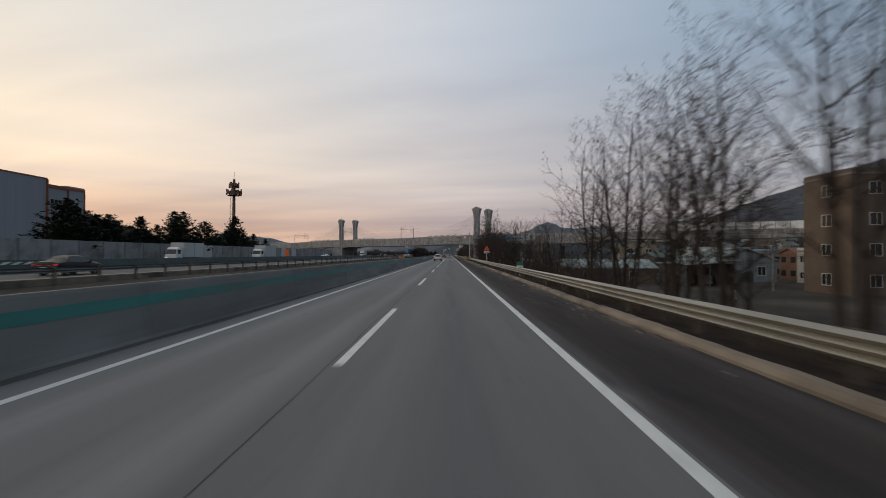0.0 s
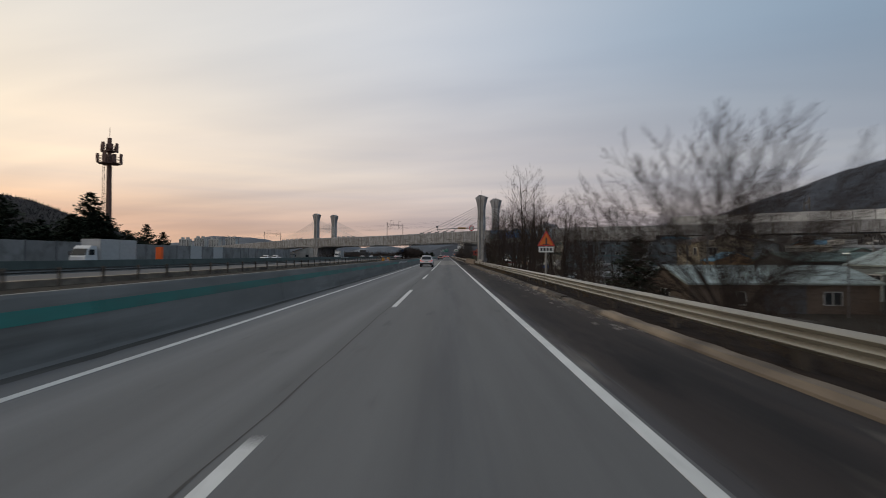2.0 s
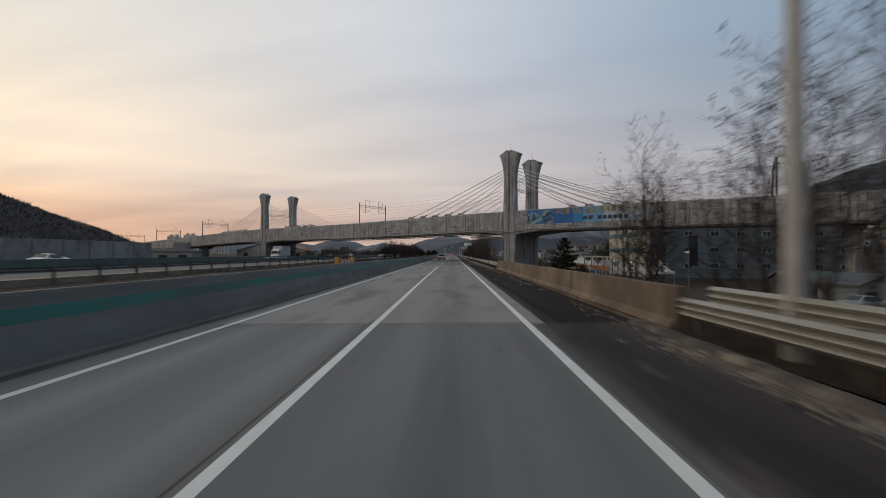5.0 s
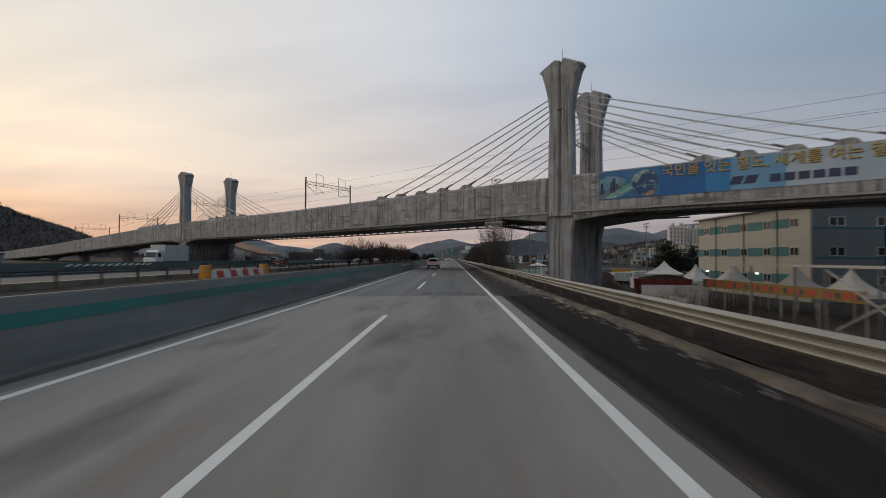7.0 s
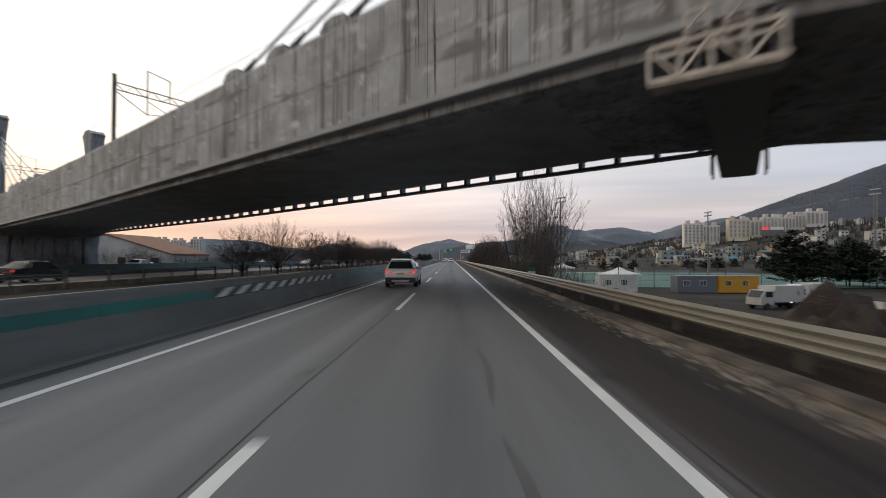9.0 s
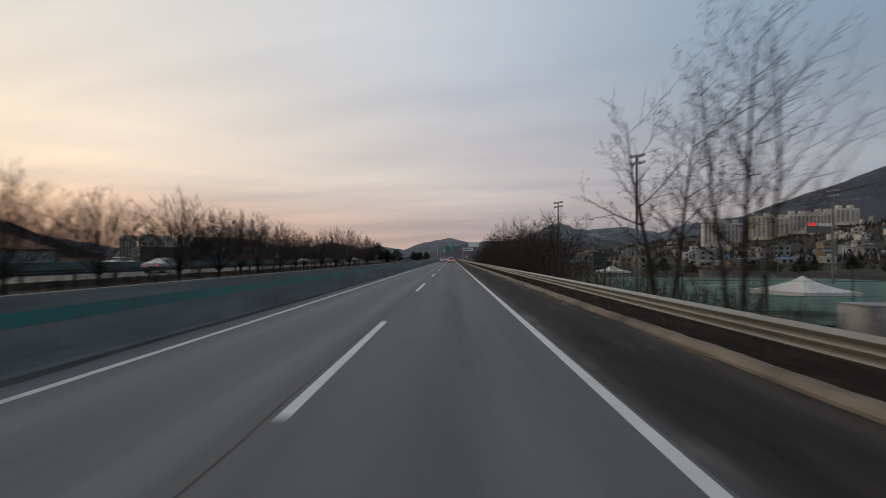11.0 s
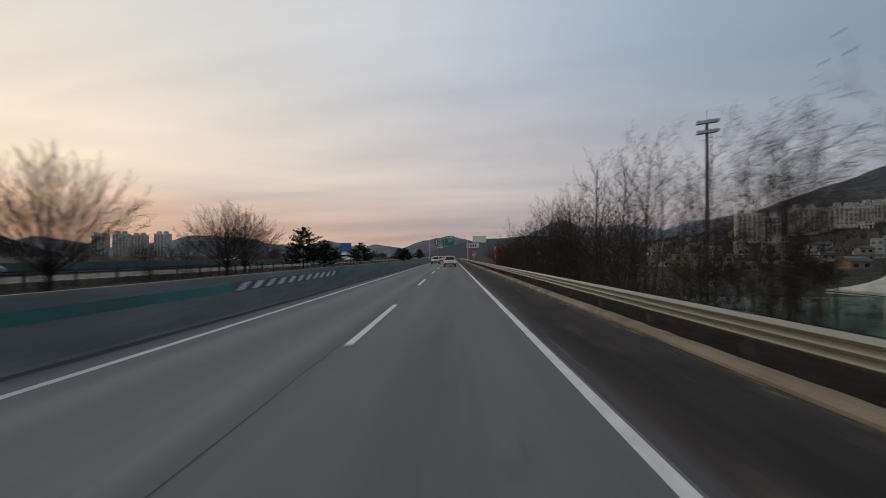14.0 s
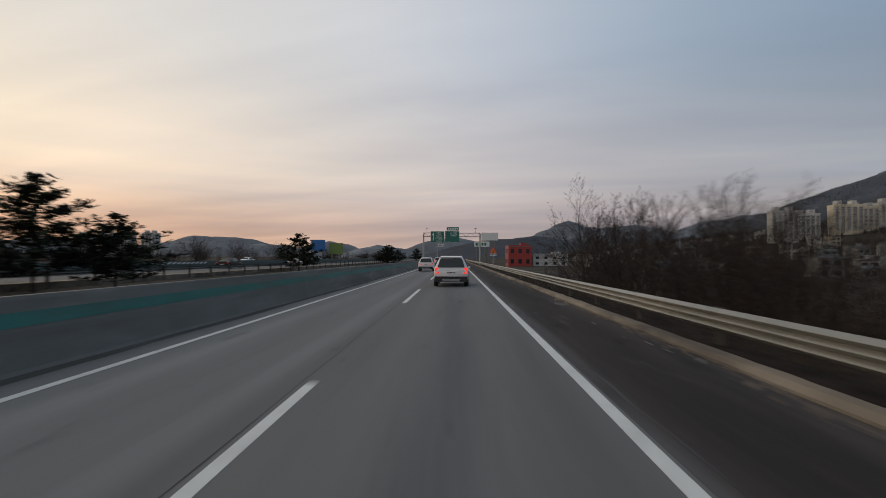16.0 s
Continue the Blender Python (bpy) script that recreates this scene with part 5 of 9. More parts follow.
def bare_tree(style, seed, height):
    rnd = random.Random(seed)
    wood, twigs = Mesh(), Mesh()
    if style == "tall":
        # two or three straight stems from one stool
        n = 2 + seed % 2
        for k in range(n):
            a = 6.283 * k / n + rnd.uniform(-0.5, 0.5)
            t = rnd.uniform(0.04, 0.15)
            grow(wood, twigs, (math.cos(a) * 0.22, math.sin(a) * 0.22, -0.5), (math.cos(a) * t, math.sin(a) * t, 1), height * rnd.uniform(0.82, 1.03),
                 rnd.uniform(0.0075, 0.0115) * height, 0, ((16, 7, 5), (46, 38, 36), (0.40, 0.42, 0.52), 0.09, 0.045, 0.30, 0.0066), rnd)
    elif style == "vase":
        # a short bole that breaks into a dense fan of straight limbs
        wood.rope([(0, 0, -0.4), (0.02, 0, 0.5), (0, 0.03, 1.0)], [0.024 * height, 0.02 * height, 0.016 * height], 8)
        for k in range(15):
            a = 2.4 * k + rnd.uniform(-0.3, 0.3)
            t = 0.08 + 1.15 * (k / 14) ** 0.8
            z = 0.85 - 0.35 * k / 14
            grow(wood, twigs, (0, 0, z), (math.cos(a) * t, math.sin(a) * t, 1), (height - z) * rnd.uniform(0.88, 1.04) * (1 - 0.10 * k / 14),
                 0.0070 * height, 0, ((10, 6, 5), (34, 30, 28), (0.38, 0.48, 0.6), 0.02, 0.035, 0.30, 0.0075), rnd)
    elif style == "fan":
        # older: a dome of many fine limbs that radiate from one short bole
        wood.rope([(0, 0, -0.4), (0.02, 0, 0.6), (0, 0.03, 1.3)], [0.028 * height, 0.023 * height, 0.018 * height], 8)
        for k in range(40):
            a = 2.4 * k + rnd.uniform(-0.25, 0.25)
            t = 0.05 + 1.45 * (k / 39) ** 0.85
            z = 1.3 - 0.4 * k / 39
            grow(wood, twigs, (0, 0, z), (math.cos(a) * t, math.sin(a) * t, 1), (height - z) * rnd.uniform(0.90, 1.03) * (1 - 0.10 * k / 39),
                 0.0037 * height * rnd.uniform(0.8, 1.3), 0, ((12, 7, 4), (24, 25, 25), (0.33, 0.45, 0.55), 0.02, 0.016, 0.26, 0.0060), rnd)
    elif style == "poplar":
        # a fan of many slender straight stems from one stool
        for k in range(34):
            a = 2.4 * k + rnd.uniform(-0.4, 0.4)
            q = 0.55 * (k / 33) ** 0.5
            t = 0.44 * (k / 33) ** 0.75
            grow(wood, twigs, (math.cos(a) * q, math.sin(a) * q, -0.4), (math.cos(a) * t, math.sin(a) * t, 1), height * rnd.uniform(0.84, 1.0) * (1 - 0.13 * k / 33),
                 0.0034 * height, 0, ((12, 5, 3), (22, 24, 24), (0.27, 0.42, 0.55), 0.06, 0.012, 0.22, 0.0068), rnd)
    else:
        for k in range(8):
            a = rnd.uniform(0, 6.28)
            t = rnd.uniform(0.15, 0.75)
            grow(wood, twigs, (rnd.uniform(-0.5, 0.5), rnd.uniform(-0.5, 0.5), -0.3), (math.cos(a) * t, math.sin(a) * t, 1), height * rnd.uniform(0.6, 1.0),
                 0.035, 0, ((7, 4, 2), (42, 38, 36), (0.45, 0.5, 0.6), 0.05, 0.07, 0.10, 0.0085), rnd)
    leaf = None
    if style == "tall":
        # a few withered leaves that never fell
        leaf = Mesh()
        for p in rnd.sample(twigs.tips, min(len(twigs.tips), 520)):
            u = Vector((rnd.gauss(0, 1), rnd.gauss(0, 1), rnd.gauss(0, 1))).normalized() * rnd.uniform(0.03, 0.055)
            w = u.orthogonal().normalized() * u.length * rnd.uniform(0.5, 0.8)
            leaf.face([p - u, p + w, p + u, p - w])
        leaf = leaf.data("withered_leaves", M_LEAF)
    pale = style == "poplar"
    return wood.data("trunk", M_PALE_TWIG if pale else M_BARK), twigs.data("crown", M_PALE_TWIG if pale else M_TWIG), leaf


def pine_tree(seed, height, spread_r, layered=True):
    rnd = random.Random(seed)
    wood, leaf = Mesh(), Mesh()
    wood.rope([(0, 0, -0.3), (0.05, 0, height * 0.5), (0, 0.04, height)], [0.16 * height / 8, 0.10 * height / 8, 0.02], 7)
    whorls = int(height * 2.5)
    for k in range(whorls):
        t = k / (whorls - 1)
        z = height * (0.14 + 0.84 * t) + rnd.uniform(-0.15, 0.15)
        reach = spread_r * (1 - t) ** 0.62 * rnd.uniform(0.72, 1.2) + 0.2
        n = 5 if t < 0.8 else 4
        for j in range(n):
            a = 6.283 * j / n + rnd.uniform(-0.5, 0.5)
            r = reach * rnd.uniform(0.65, 1.15)
            tip = Vector((math.cos(a) * r, math.sin(a) * r, z + r * rnd.uniform(0.0, 0.38)))
            root = Vector((0, 0, z - 0.1))
            wood.rope([root, root.lerp(tip, 0.5) + Vector((0, 0, -0.06)), tip], [0.03, 0.02, 0.008], 3)
            m = max(4, int(r * 5))
            for i in range(m):
                f = 0.25 + 0.78 * (i + rnd.random()) / m
                c = root.lerp(tip, f) + Vector((rnd.gauss(0, 0.10), rnd.gauss(0, 0.10), rnd.gauss(0.05, 0.11)))
                for q in range(4):
                    b = rnd.uniform(0, 6.283)
                    ln = rnd.uniform(0.24, 0.50)
                    e = c + Vector((math.cos(b) * ln, math.sin(b) * ln, rnd.uniform(-0.06, 0.30)))
                    s = Vector((-math.sin(b), math.cos(b), rnd.uniform(-0.6, 0.6))) * rnd.uniform(0.06, 0.14)
                    leaf.face([c - s * 0.4, c + s * 0.4, e + s, e - s])
    return wood.data("trunk", M_BARK), leaf.data("crown", M_NEEDLE), None


TREE_KINDS = {}
for key, style, seed, h in (("tall_a", "tall", 3, 10.5), ("tall_b", "tall", 8, 10.0), ("tall_c", "tall", 17, 9.0), ("vase_a", "vase", 4, 7.6), ("vase_b", "vase", 9, 6.8), ("vase_c", "fan", 21, 7.4),
                            ("poplar", "poplar", 6, 10.0), ("poplar_b", "poplar", 16, 10.5), ("vase_d", "fan", 33, 6.4), ("shrub_a", "shrub", 5, 5.0), ("shrub_b", "shrub", 12, 4.2)):
    TREE_KINDS[key] = bare_tree(style, seed, h)
TREE_KINDS["pine_a"] = pine_tree(2, 7.6, 4.6)
TREE_KINDS["pine_b"] = pine_tree(7, 6.4, 5.0)
TREE_KINDS["pine_c"] = pine_tree(13, 8.8, 3.0)
TREE_WORDS = {"tall": ("tree", "tall bare winter tree with fine brown twigs on the verge slope", "tree"),
              "vase": ("tree", "spreading bare tree with many upswept limbs", "tree"),
              "poplar": ("tree", "bare poplar clump of slender upright stems", "tree"),
              "shrub": ("shrub", "leafless brown shrub on the verge slope", "shrub"),
              "pine": ("pine_tree", "dark green layered pine tree", "pine tree")}


def plant(key, x, y, scale=1.0, turn=0.0, z=None, group="roadside trees", label=""):
    base = key.split("_")[0]
    name, words, cat = TREE_WORDS[base]
    t = thing(name, label or words, cat, group, at=pose(x, y, terrain(x, y) if z is None else z, 0, 0, turn) @ Matrix.Diagonal((scale, scale, scale, 1)))
    trunk, crown, leaf = TREE_KINDS[key]
    part("trunk", trunk, None, t)
    part("crown", crown, None, t)
    if leaf:
        part("withered_leaves", leaf, None, t)
    return t


random.seed(77)
R = random.uniform
# right verge before the bridge
for x, y, key, s in ((8.7, 10.6, "tall_a", 1.02), (8.4, 15.6, "tall_b", 1.08), (8.8, 19.6, "tall_c", 1.15), (9.8, 22.4, "tall_b", 0.95),
                     (9.6, 27.0, "tall_b", 1.0), (8.6, 24.6, "tall_a", 0.95), (10.3, 17.6, "tall_c", 1.1), (8.9, 30.2, "tall_c", 1.12), (10.6, 35.0, "vase_b", 0.85), (9.4, 49.5, "tall_c", 0.72), (9.2, 51.5, "vase_b", 0.62),
                     (8.6, 40.5, "shrub_a", 1.0), (8.9, 43.5, "tall_c", 0.78), (10.2, 45.8, "tall_b", 0.6), (9.3, 67.5, "vase_c", 1.06), (8.4, 59.0, "shrub_b", 0.7),
                     (10.5, 73.0, "shrub_b", 0.8), (9.8, 77.0, "pine_c", 0.54), (10.9, 79.0, "shrub_a", 0.9), (9.4, 75.5, "shrub_b", 0.85), (9.9, 82.5, "shrub_a", 0.8)):
    plant(key, x, y, s, R(0, 360))
for x, y, key, s in ((9.1, 54.0, "shrub_a", 0.95), (10.2, 56.5, "shrub_b", 1.1), (9.6, 61.0, "shrub_a", 0.95), (10.8, 63.5, "shrub_b", 1.0), (9.0, 47.0, "shrub_b", 0.95), (10.4, 37.5, "shrub_a", 0.9)):
    plant(key, x, y, s, R(0, 360))
for k in range(9):
    plant(random.choice(("tall_b", "tall_c", "tall_a", "tall_c")), 9.4 + R(-0.7, 1.4), 85.5 + 2.1 * k + R(-0.6, 0.6), R(0.74, 0.94), R(0, 360))
for k in range(13):
    plant(random.choice(("tall_c", "tall_b", "tall_a")), 8.9 + R(-0.6, 1.6), 104.5 + 2.6 * k + R(-0.6, 0.6), R(0.92, 1.12), R(0, 360))
for k in range(7):
    plant(random.choice(("tall_c", "tall_b")), 8.3 + R(-0.5, 1.2), 138.5 + 2.2 * k + R(-0.5, 0.5), R(0.9, 1.04) * (1 - 0.05 * k), R(0, 360))
for x, y, key, s in ((12.0, 181.5, "pine_c", 0.76), (15.8, 189.0, "pine_a", 0.5), (13.2, 194.0, "shrub_a", 0.9)):
    plant(key, x, y, s, R(0, 360))
# right verge after the bridge
for x, y, s, key in ((9.2, 283.0, 1.28, "poplar"), (10.3, 286.5, 1.12, "poplar_b"), (8.9, 303.5, 1.15, "tall_b"), (9.7, 299.0, 1.1, "tall_a")):
    plant(key, x, y, s, R(0, 360))
for k in range(42):
    y = 322 + 2.4 * k + R(-0.7, 0.7)
    key = random.choice(("vase_b", "tall_b", "tall_c", "tall_c", "tall_a"))
    top = {"vase_b": 0.88, "tall_c": 0.76, "tall_b": 0.70, "tall_a": 0.66}[key]
    plant(key, 9.0 + R(-0.7, 2.4), y, top * R(0.85, 1.12) * (1.15 if 385 < y < 412 else 0.6 if y > 414 else 1.0), R(0, 360))
for k in range(7):
    y = 428 + 3.2 * k + R(-1, 1)
    plant(random.choice(("shrub_a", "shrub_b", "shrub_a", "vase_b")), 8.6 + R(-0.5, 4.0), y, R(0.6, 0.95) * (1 if y < 470 else 1.1), R(0, 360), group="far roadside shrubs")
for k in range(14):
    plant(random.choice(("shrub_a", "shrub_b")), 7.6 + R(-0.5, 1.0), 285 + 10.5 * k + R(-2, 2), R(0.45, 0.7), R(0, 360))
for k in range(22):
    plant(random.choice(("shrub_a", "shrub_b")), 7.8 + R(-0.6, 1.2), 4 + 6.2 * k + R(-2, 2), R(0.4, 0.62), R(0, 360))
for k in range(20):
    plant(random.choice(("shrub_a", "shrub_b", "shrub_a", "tall_c")), 11.5 + R(0, 14), 420 + 1.9 * k + R(-1, 1), R(0.8, 1.25), R(0, 360), group="thicket below the verge")
# brush between the verge and the town
for k in range(15):
    plant(random.choice(("shrub_a", "shrub_b", "shrub_a", "tall_c")), 13 + abs(R(-5, 6)), 34 + 7.0 * k + R(-2, 2), R(0.5, 0.95), R(0, 360), group="thicket below the verge")
# trees in the wide median
for k in range(10):
    y = 306 + 6.2 * k + R(-1.2, 1.2)
    plant("vase_d", -20.5 + R(-1.8, 1.4), y, R(0.84, 1.0), R(0, 360), z=-0.4, group="median trees")
for k in range(15):
    plant(random.choice(("shrub_a", "shrub_b")), -21.5 + R(-1.5, 1.5), 314 + 7 * k + R(-3, 3), R(0.45, 0.66), R(0, 360), z=-0.4, group="median shrubs")
for x, y, s in ((-19.8, 288, 0.85), (-20.5, 280, 0.68), (-20.5, 371.0, 0.94), (-20.6, 383.5, 1.0), (-20.8, 404.5, 0.92), (-21.6, 410.5, 0.88)):
    plant("vase_c", x, y, s, R(0, 360), z=-0.4, group="median trees")
for x, y, s, key in ((-22.8, 435.5, 0.84, "pine_a"), (-20.3, 438.5, 0.70, "pine_b"), (-21.6, 478.0, 0.80, "pine_b"), (-15.6, 527, 0.75, "pine_b"),
                     (-21, 560, 0.7, "pine_a"), (-22, 600, 0.75, "pine_b"), (-18, 640, 0.8, "pine_a")):
    plant(key, x, y, s, R(0, 360), z=-0.4, group="median pines")
for k in range(24):
    plant(random.choice(("shrub_a", "vase_b", "shrub_a")), -54.5 + R(-6, 3), 300 + 10.6 * k + R(-3, 3), R(0.6, 0.85), R(0, 360), z=-0.5, group="trees beyond the far carriageway")
for k in range(44):
    plant(random.choice(("vase_d", "vase_b", "shrub_a", "vase_a")), -57.0 + R(-4, 3), 428 + 8.4 * k + R(-3, 3), R(0.62, 0.92), R(0, 360), z=-0.6, group="trees beyond the far carriageway")
# conifers behind the noise wall
for k in range(34):
    y = 70 + 2.5 * k + R(-0.8, 0.8)
    key = random.choice(("pine_a", "pine_c", "pine_c", "pine_b"))
    plant(key, -55.0 + R(-5.0, 1.5), y, (R(0.95, 1.28) if k % 3 else R(0.7, 0.9)) * (0.8 if key == "pine_b" else 1) * (0.78 if y > 140 else 1.12 if y > 118 else 1), R(0, 360), z=-0.4, group="conifers behind the noise wall")
# pine grove by the playing field
for k in range(15):
    plant(random.choice(("pine_b", "pine_a")), 60 + R(-3, 34), 320 + R(-8, 12), R(1.0, 1.35), R(0, 360), group="pine grove")

# the tallest clump, just before the verge opens out
for k in range(6):
    plant(("tall_a", "tall_b", "tall_c")[k % 3], 9.3 + R(-0.2, 1.8), 398.0 + 3.4 * k + R(-0.6, 0.6), R(0.80, 0.95), R(0, 360))
# trees at the end of the verge row
for x, y, key, s in ((9.9, 345.5, "tall_c", 0.78), (9.5, 349.5, "tall_a", 0.82), (10.3, 353.5, "tall_c", 0.84), (11.2, 347.5, "tall_b", 0.72), (10.2, 357.5, "tall_b", 0.88), (9.2, 361.5, "tall_a", 0.86), (9.9, 366.5, "tall_c", 0.95), (9.3, 372.0, "tall_b", 0.85), (10.4, 377.5, "tall_a", 0.8), (9.8, 426.5, "vase_d", 0.95), (9.2, 424.3, "tall_c", 0.60), (9.0, 421.5, "vase_b", 0.72), (10.2, 419.5, "tall_b", 0.55), (10.6, 431, "tall_b", 0.66), (11.2, 428.5, "vase_b", 0.8), (10.1, 434.5, "vase_d", 1.05), (9.9, 437.5, "vase_a", 1.0), (10.8, 441, "tall_c", 0.78), (9.6, 445, "vase_b", 0.9), (11.5, 448, "tall_a", 0.62)):
    plant(key, x, y, s, R(0, 360))
# bare trees and pines behind the playing field
for k in range(34):
    plant(random.choice(("shrub_a", "vase_b", "tall_c", "pine_b", "vase_a", "pine_a")), 34 + 4.6 * k + R(-3, 3), 446 + R(-8, 34), R(0.55, 0.85), R(0, 360), group="trees behind the playing field")
# undergrowth: thin upright stems with a few forks, too many to count
random.seed(91)


def undergrowth(zones, label, base=None):
    m = Mesh()
    for x0, x1, y0, y1, n, low, high in zones:
        for k in range(n):
            x, y = random.uniform(x0, x1), random.uniform(y0, y1)
            if noise.noise((x * 0.25, y * 0.11, 2.0)) < -0.22:
                continue
            p = Vector((x, y, (terrain(x, y) if base is None else base) - 0.1))
            h = random.uniform(low, high) * (1 + 0.45 * noise.noise((x * 0.2, y * 0.07, 7.0)))
            d = Vector((random.gauss(0, 0.16), random.gauss(0, 0.16), 1))
            tip = p + d * h
            m.spike(p, tip, random.uniform(0.012, 0.026))
            for f in range(4):
                t = random.uniform(0.25, 0.85)
                q = p.lerp(tip, t)
                e = Vector((random.gauss(0, 0.42), random.gauss(0, 0.42), random.uniform(0.35, 1.0))) * h * (1 - t) * 0.8
                m.spike(q, q + e, 0.010)
    solid("undergrowth", m, M_TWIG, label, "brush", kind="stuff")


undergrowth(((7.2, 13.5, -5, 60, 1100, 0.9, 2.2), (8.0, 13.0, 60, 100, 1200, 1.2, 2.6), (8.0, 12.0, 100, 150, 1000, 0.8, 1.8), (13, 20, 40, 135, 900, 0.8, 1.8), (8.0, 16.0, 180, 275, 1100, 0.8, 2.0), (16, 25, 184, 262, 2200, 1.0, 2.4), (8.0, 13.5, 275, 425, 6500, 1.6, 3.8),
             (7.6, 13.0, 425, 452, 700, 1.2, 2.8), (7.6, 13.0, 452, 640, 2600, 0.3, 0.9), (13, 30, 422, 470, 1100, 0.9, 2.0), (8.6, 14, 416, 452, 700, 1.5, 3.2)), "dense brown leafless undergrowth on the verge slope")
undergrowth(((-62, -53.5, 285, 660, 4200, 2.2, 4.6), (-24.0, -18.5, 306, 424, 1300, 0.5, 1.6)), "brown leafless brush along the far carriageway", -0.5)

weeds = Mesh()
for y0, y1, n in ((92, 138, 1500), (180, 246, 700), (-8, 90, 500), (250, 440, 700)):
    for k in range(n):
        x, y = random.uniform(4.66, 5.6), random.uniform(y0, y1)
        if noise.noise((0.0, y * 0.35, 6.0)) < (-0.1 if n > 1000 else 0.12):
            continue
        p = Vector((x, y, rz(4.6) + 0.04))
        h = random.uniform(0.3, 1.15) * (0.6 + 0.6 * random.random())
        tip = p + Vector((random.gauss(0, 0.22), random.gauss(0, 0.22), 1)) * h
        weeds.spike(p, tip, random.uniform(0.004, 0.010))
        for f in range(3):
            q = p.lerp(tip, random.uniform(0.35, 0.9))
            weeds.spike(q, q + Vector((random.gauss(0, 0.3), random.gauss(0, 0.3), random.uniform(0.1, 0.6))) * h * 0.4, 0.004)
solid("rail_weeds", weeds, M_GRASS, "dry brown weed stalks growing through the guardrail", "weeds", kind="stuff")
# dead grass and brush on the slopes
random.seed(31)
brush = Mesh()
for k in range(15000):
    y = random.uniform(-14, 480) if k % 5 else random.uniform(-14, 60)
    x = 5.25 + abs(random.gauss(0, 1.9))
    if 139 < y < 181 and x < 6.2:
        continue
    z = max(terrain(x, y), rz(4.6) + 0.02 if x < 6.6 else -9)
    h = random.uniform(0.12, 0.45) * (1.4 if noise.noise((x * 0.4, y * 0.12, 9)) > 0.1 else 0.8)
    lean = Vector((random.gauss(0, 0.25), random.gauss(0, 0.25), 1)) * h
    a = random.uniform(0, 3.14)
    w = Vector((math.cos(a), math.sin(a), 0)) * random.uniform(0.008, 0.03)
    p = Vector((x, y, z - 0.03))
    brush.face([p - w, p + w, p + lean])
solid("verge_grass", brush, M_GRASS, "dead brown grass and brush on the verge slope", "grass", kind="stuff")
tuft = Mesh()
for k in range(9000):
    y = random.uniform(0, 560)
    x = -random.uniform(7.2, 24)
    h = random.uniform(0.08, 0.32)
    p = Vector((x, y, terrain(x, y) - 0.02))
    a = random.uniform(0, 3.14)
    w = Vector((math.cos(a), math.sin(a), 0)) * random.uniform(0.01, 0.04)
    tuft.face([p - w, p + w, p + Vector((random.gauss(0, 0.2) * h, random.gauss(0, 0.2) * h, h))])
solid("median_grass", tuft, M_GRASS, "thin dead grass in the wide median", "grass", kind="stuff")


# ---- vehicles ----
def shell(stations):
    """Car body: stations along y of (y, floor, belt, roof, half width at sill, at belt, at roof)."""
    rings = []
    for y, f, b, r, ws, wb, wr in stations:
        half = [(0.0, f), (ws * 0.86, f), (ws, f + 0.12), (wb + 0.015, (f + b) / 2), (wb, b), (wb * 0.5 + wr * 0.5, b + (r - b) * 0.5), (wr, r - 0.07), (wr * 0.82, r), (0.0, r + 0.012)]
        rings.append([(x, y, z) for x, z in half] + [(-x, y, z) for x, z in reversed(half[1:-1])])
    return Mesh().loft(rings)


def wheel_meshes(r, w):
    n = 20
    tyre = Mesh()
    prof = [(-w / 2, r * 0.62), (-w / 2, r * 0.92), (-w / 2 + 0.03, r), (w / 2 - 0.03, r), (w / 2, r * 0.92), (w / 2, r * 0.62)]
    rings = [[(x, rr * math.cos(a), rr * math.sin(a)) for x, rr in prof] for a in (2 * math.pi * i / n for i in range(n + 1))]
    tyre.loft(rings, caps=False)
    rim = Mesh()
    rim.tube((-w / 2 + 0.03, 0, 0), (w / 2 - 0.03, 0, 0), r * 0.62, sides=16)
    for k in range(5):
        a = 2 * math.pi * k / 5
        for sx in (-1, 1):
            x = sx * (w / 2 - 0.015)
            rim.bar((x, 0, 0), (x, math.cos(a) * r * 0.58, math.sin(a) * r * 0.58), 0.07, 0.03)
    return tyre.data("tyre", M_TYRE, True), rim.data("rim", M_RIM)


WHEEL = wheel_meshes(0.36, 0.24)
WHEEL_BIG = wheel_meshes(0.48, 0.30)


def add_wheels(car, xs, ys, r, meshes):
    for y in ys:
        for x in xs:
            hub = part("wheel", Mesh().tube((-0.06, 0, 0), (0.06, 0, 0), 0.06, sides=8), M_TRIM, car)
            hub.matrix_basis = pose(x, y, r)
            part("tyre", meshes[0], None, hub)
            part("rim", meshes[1], None, hub)


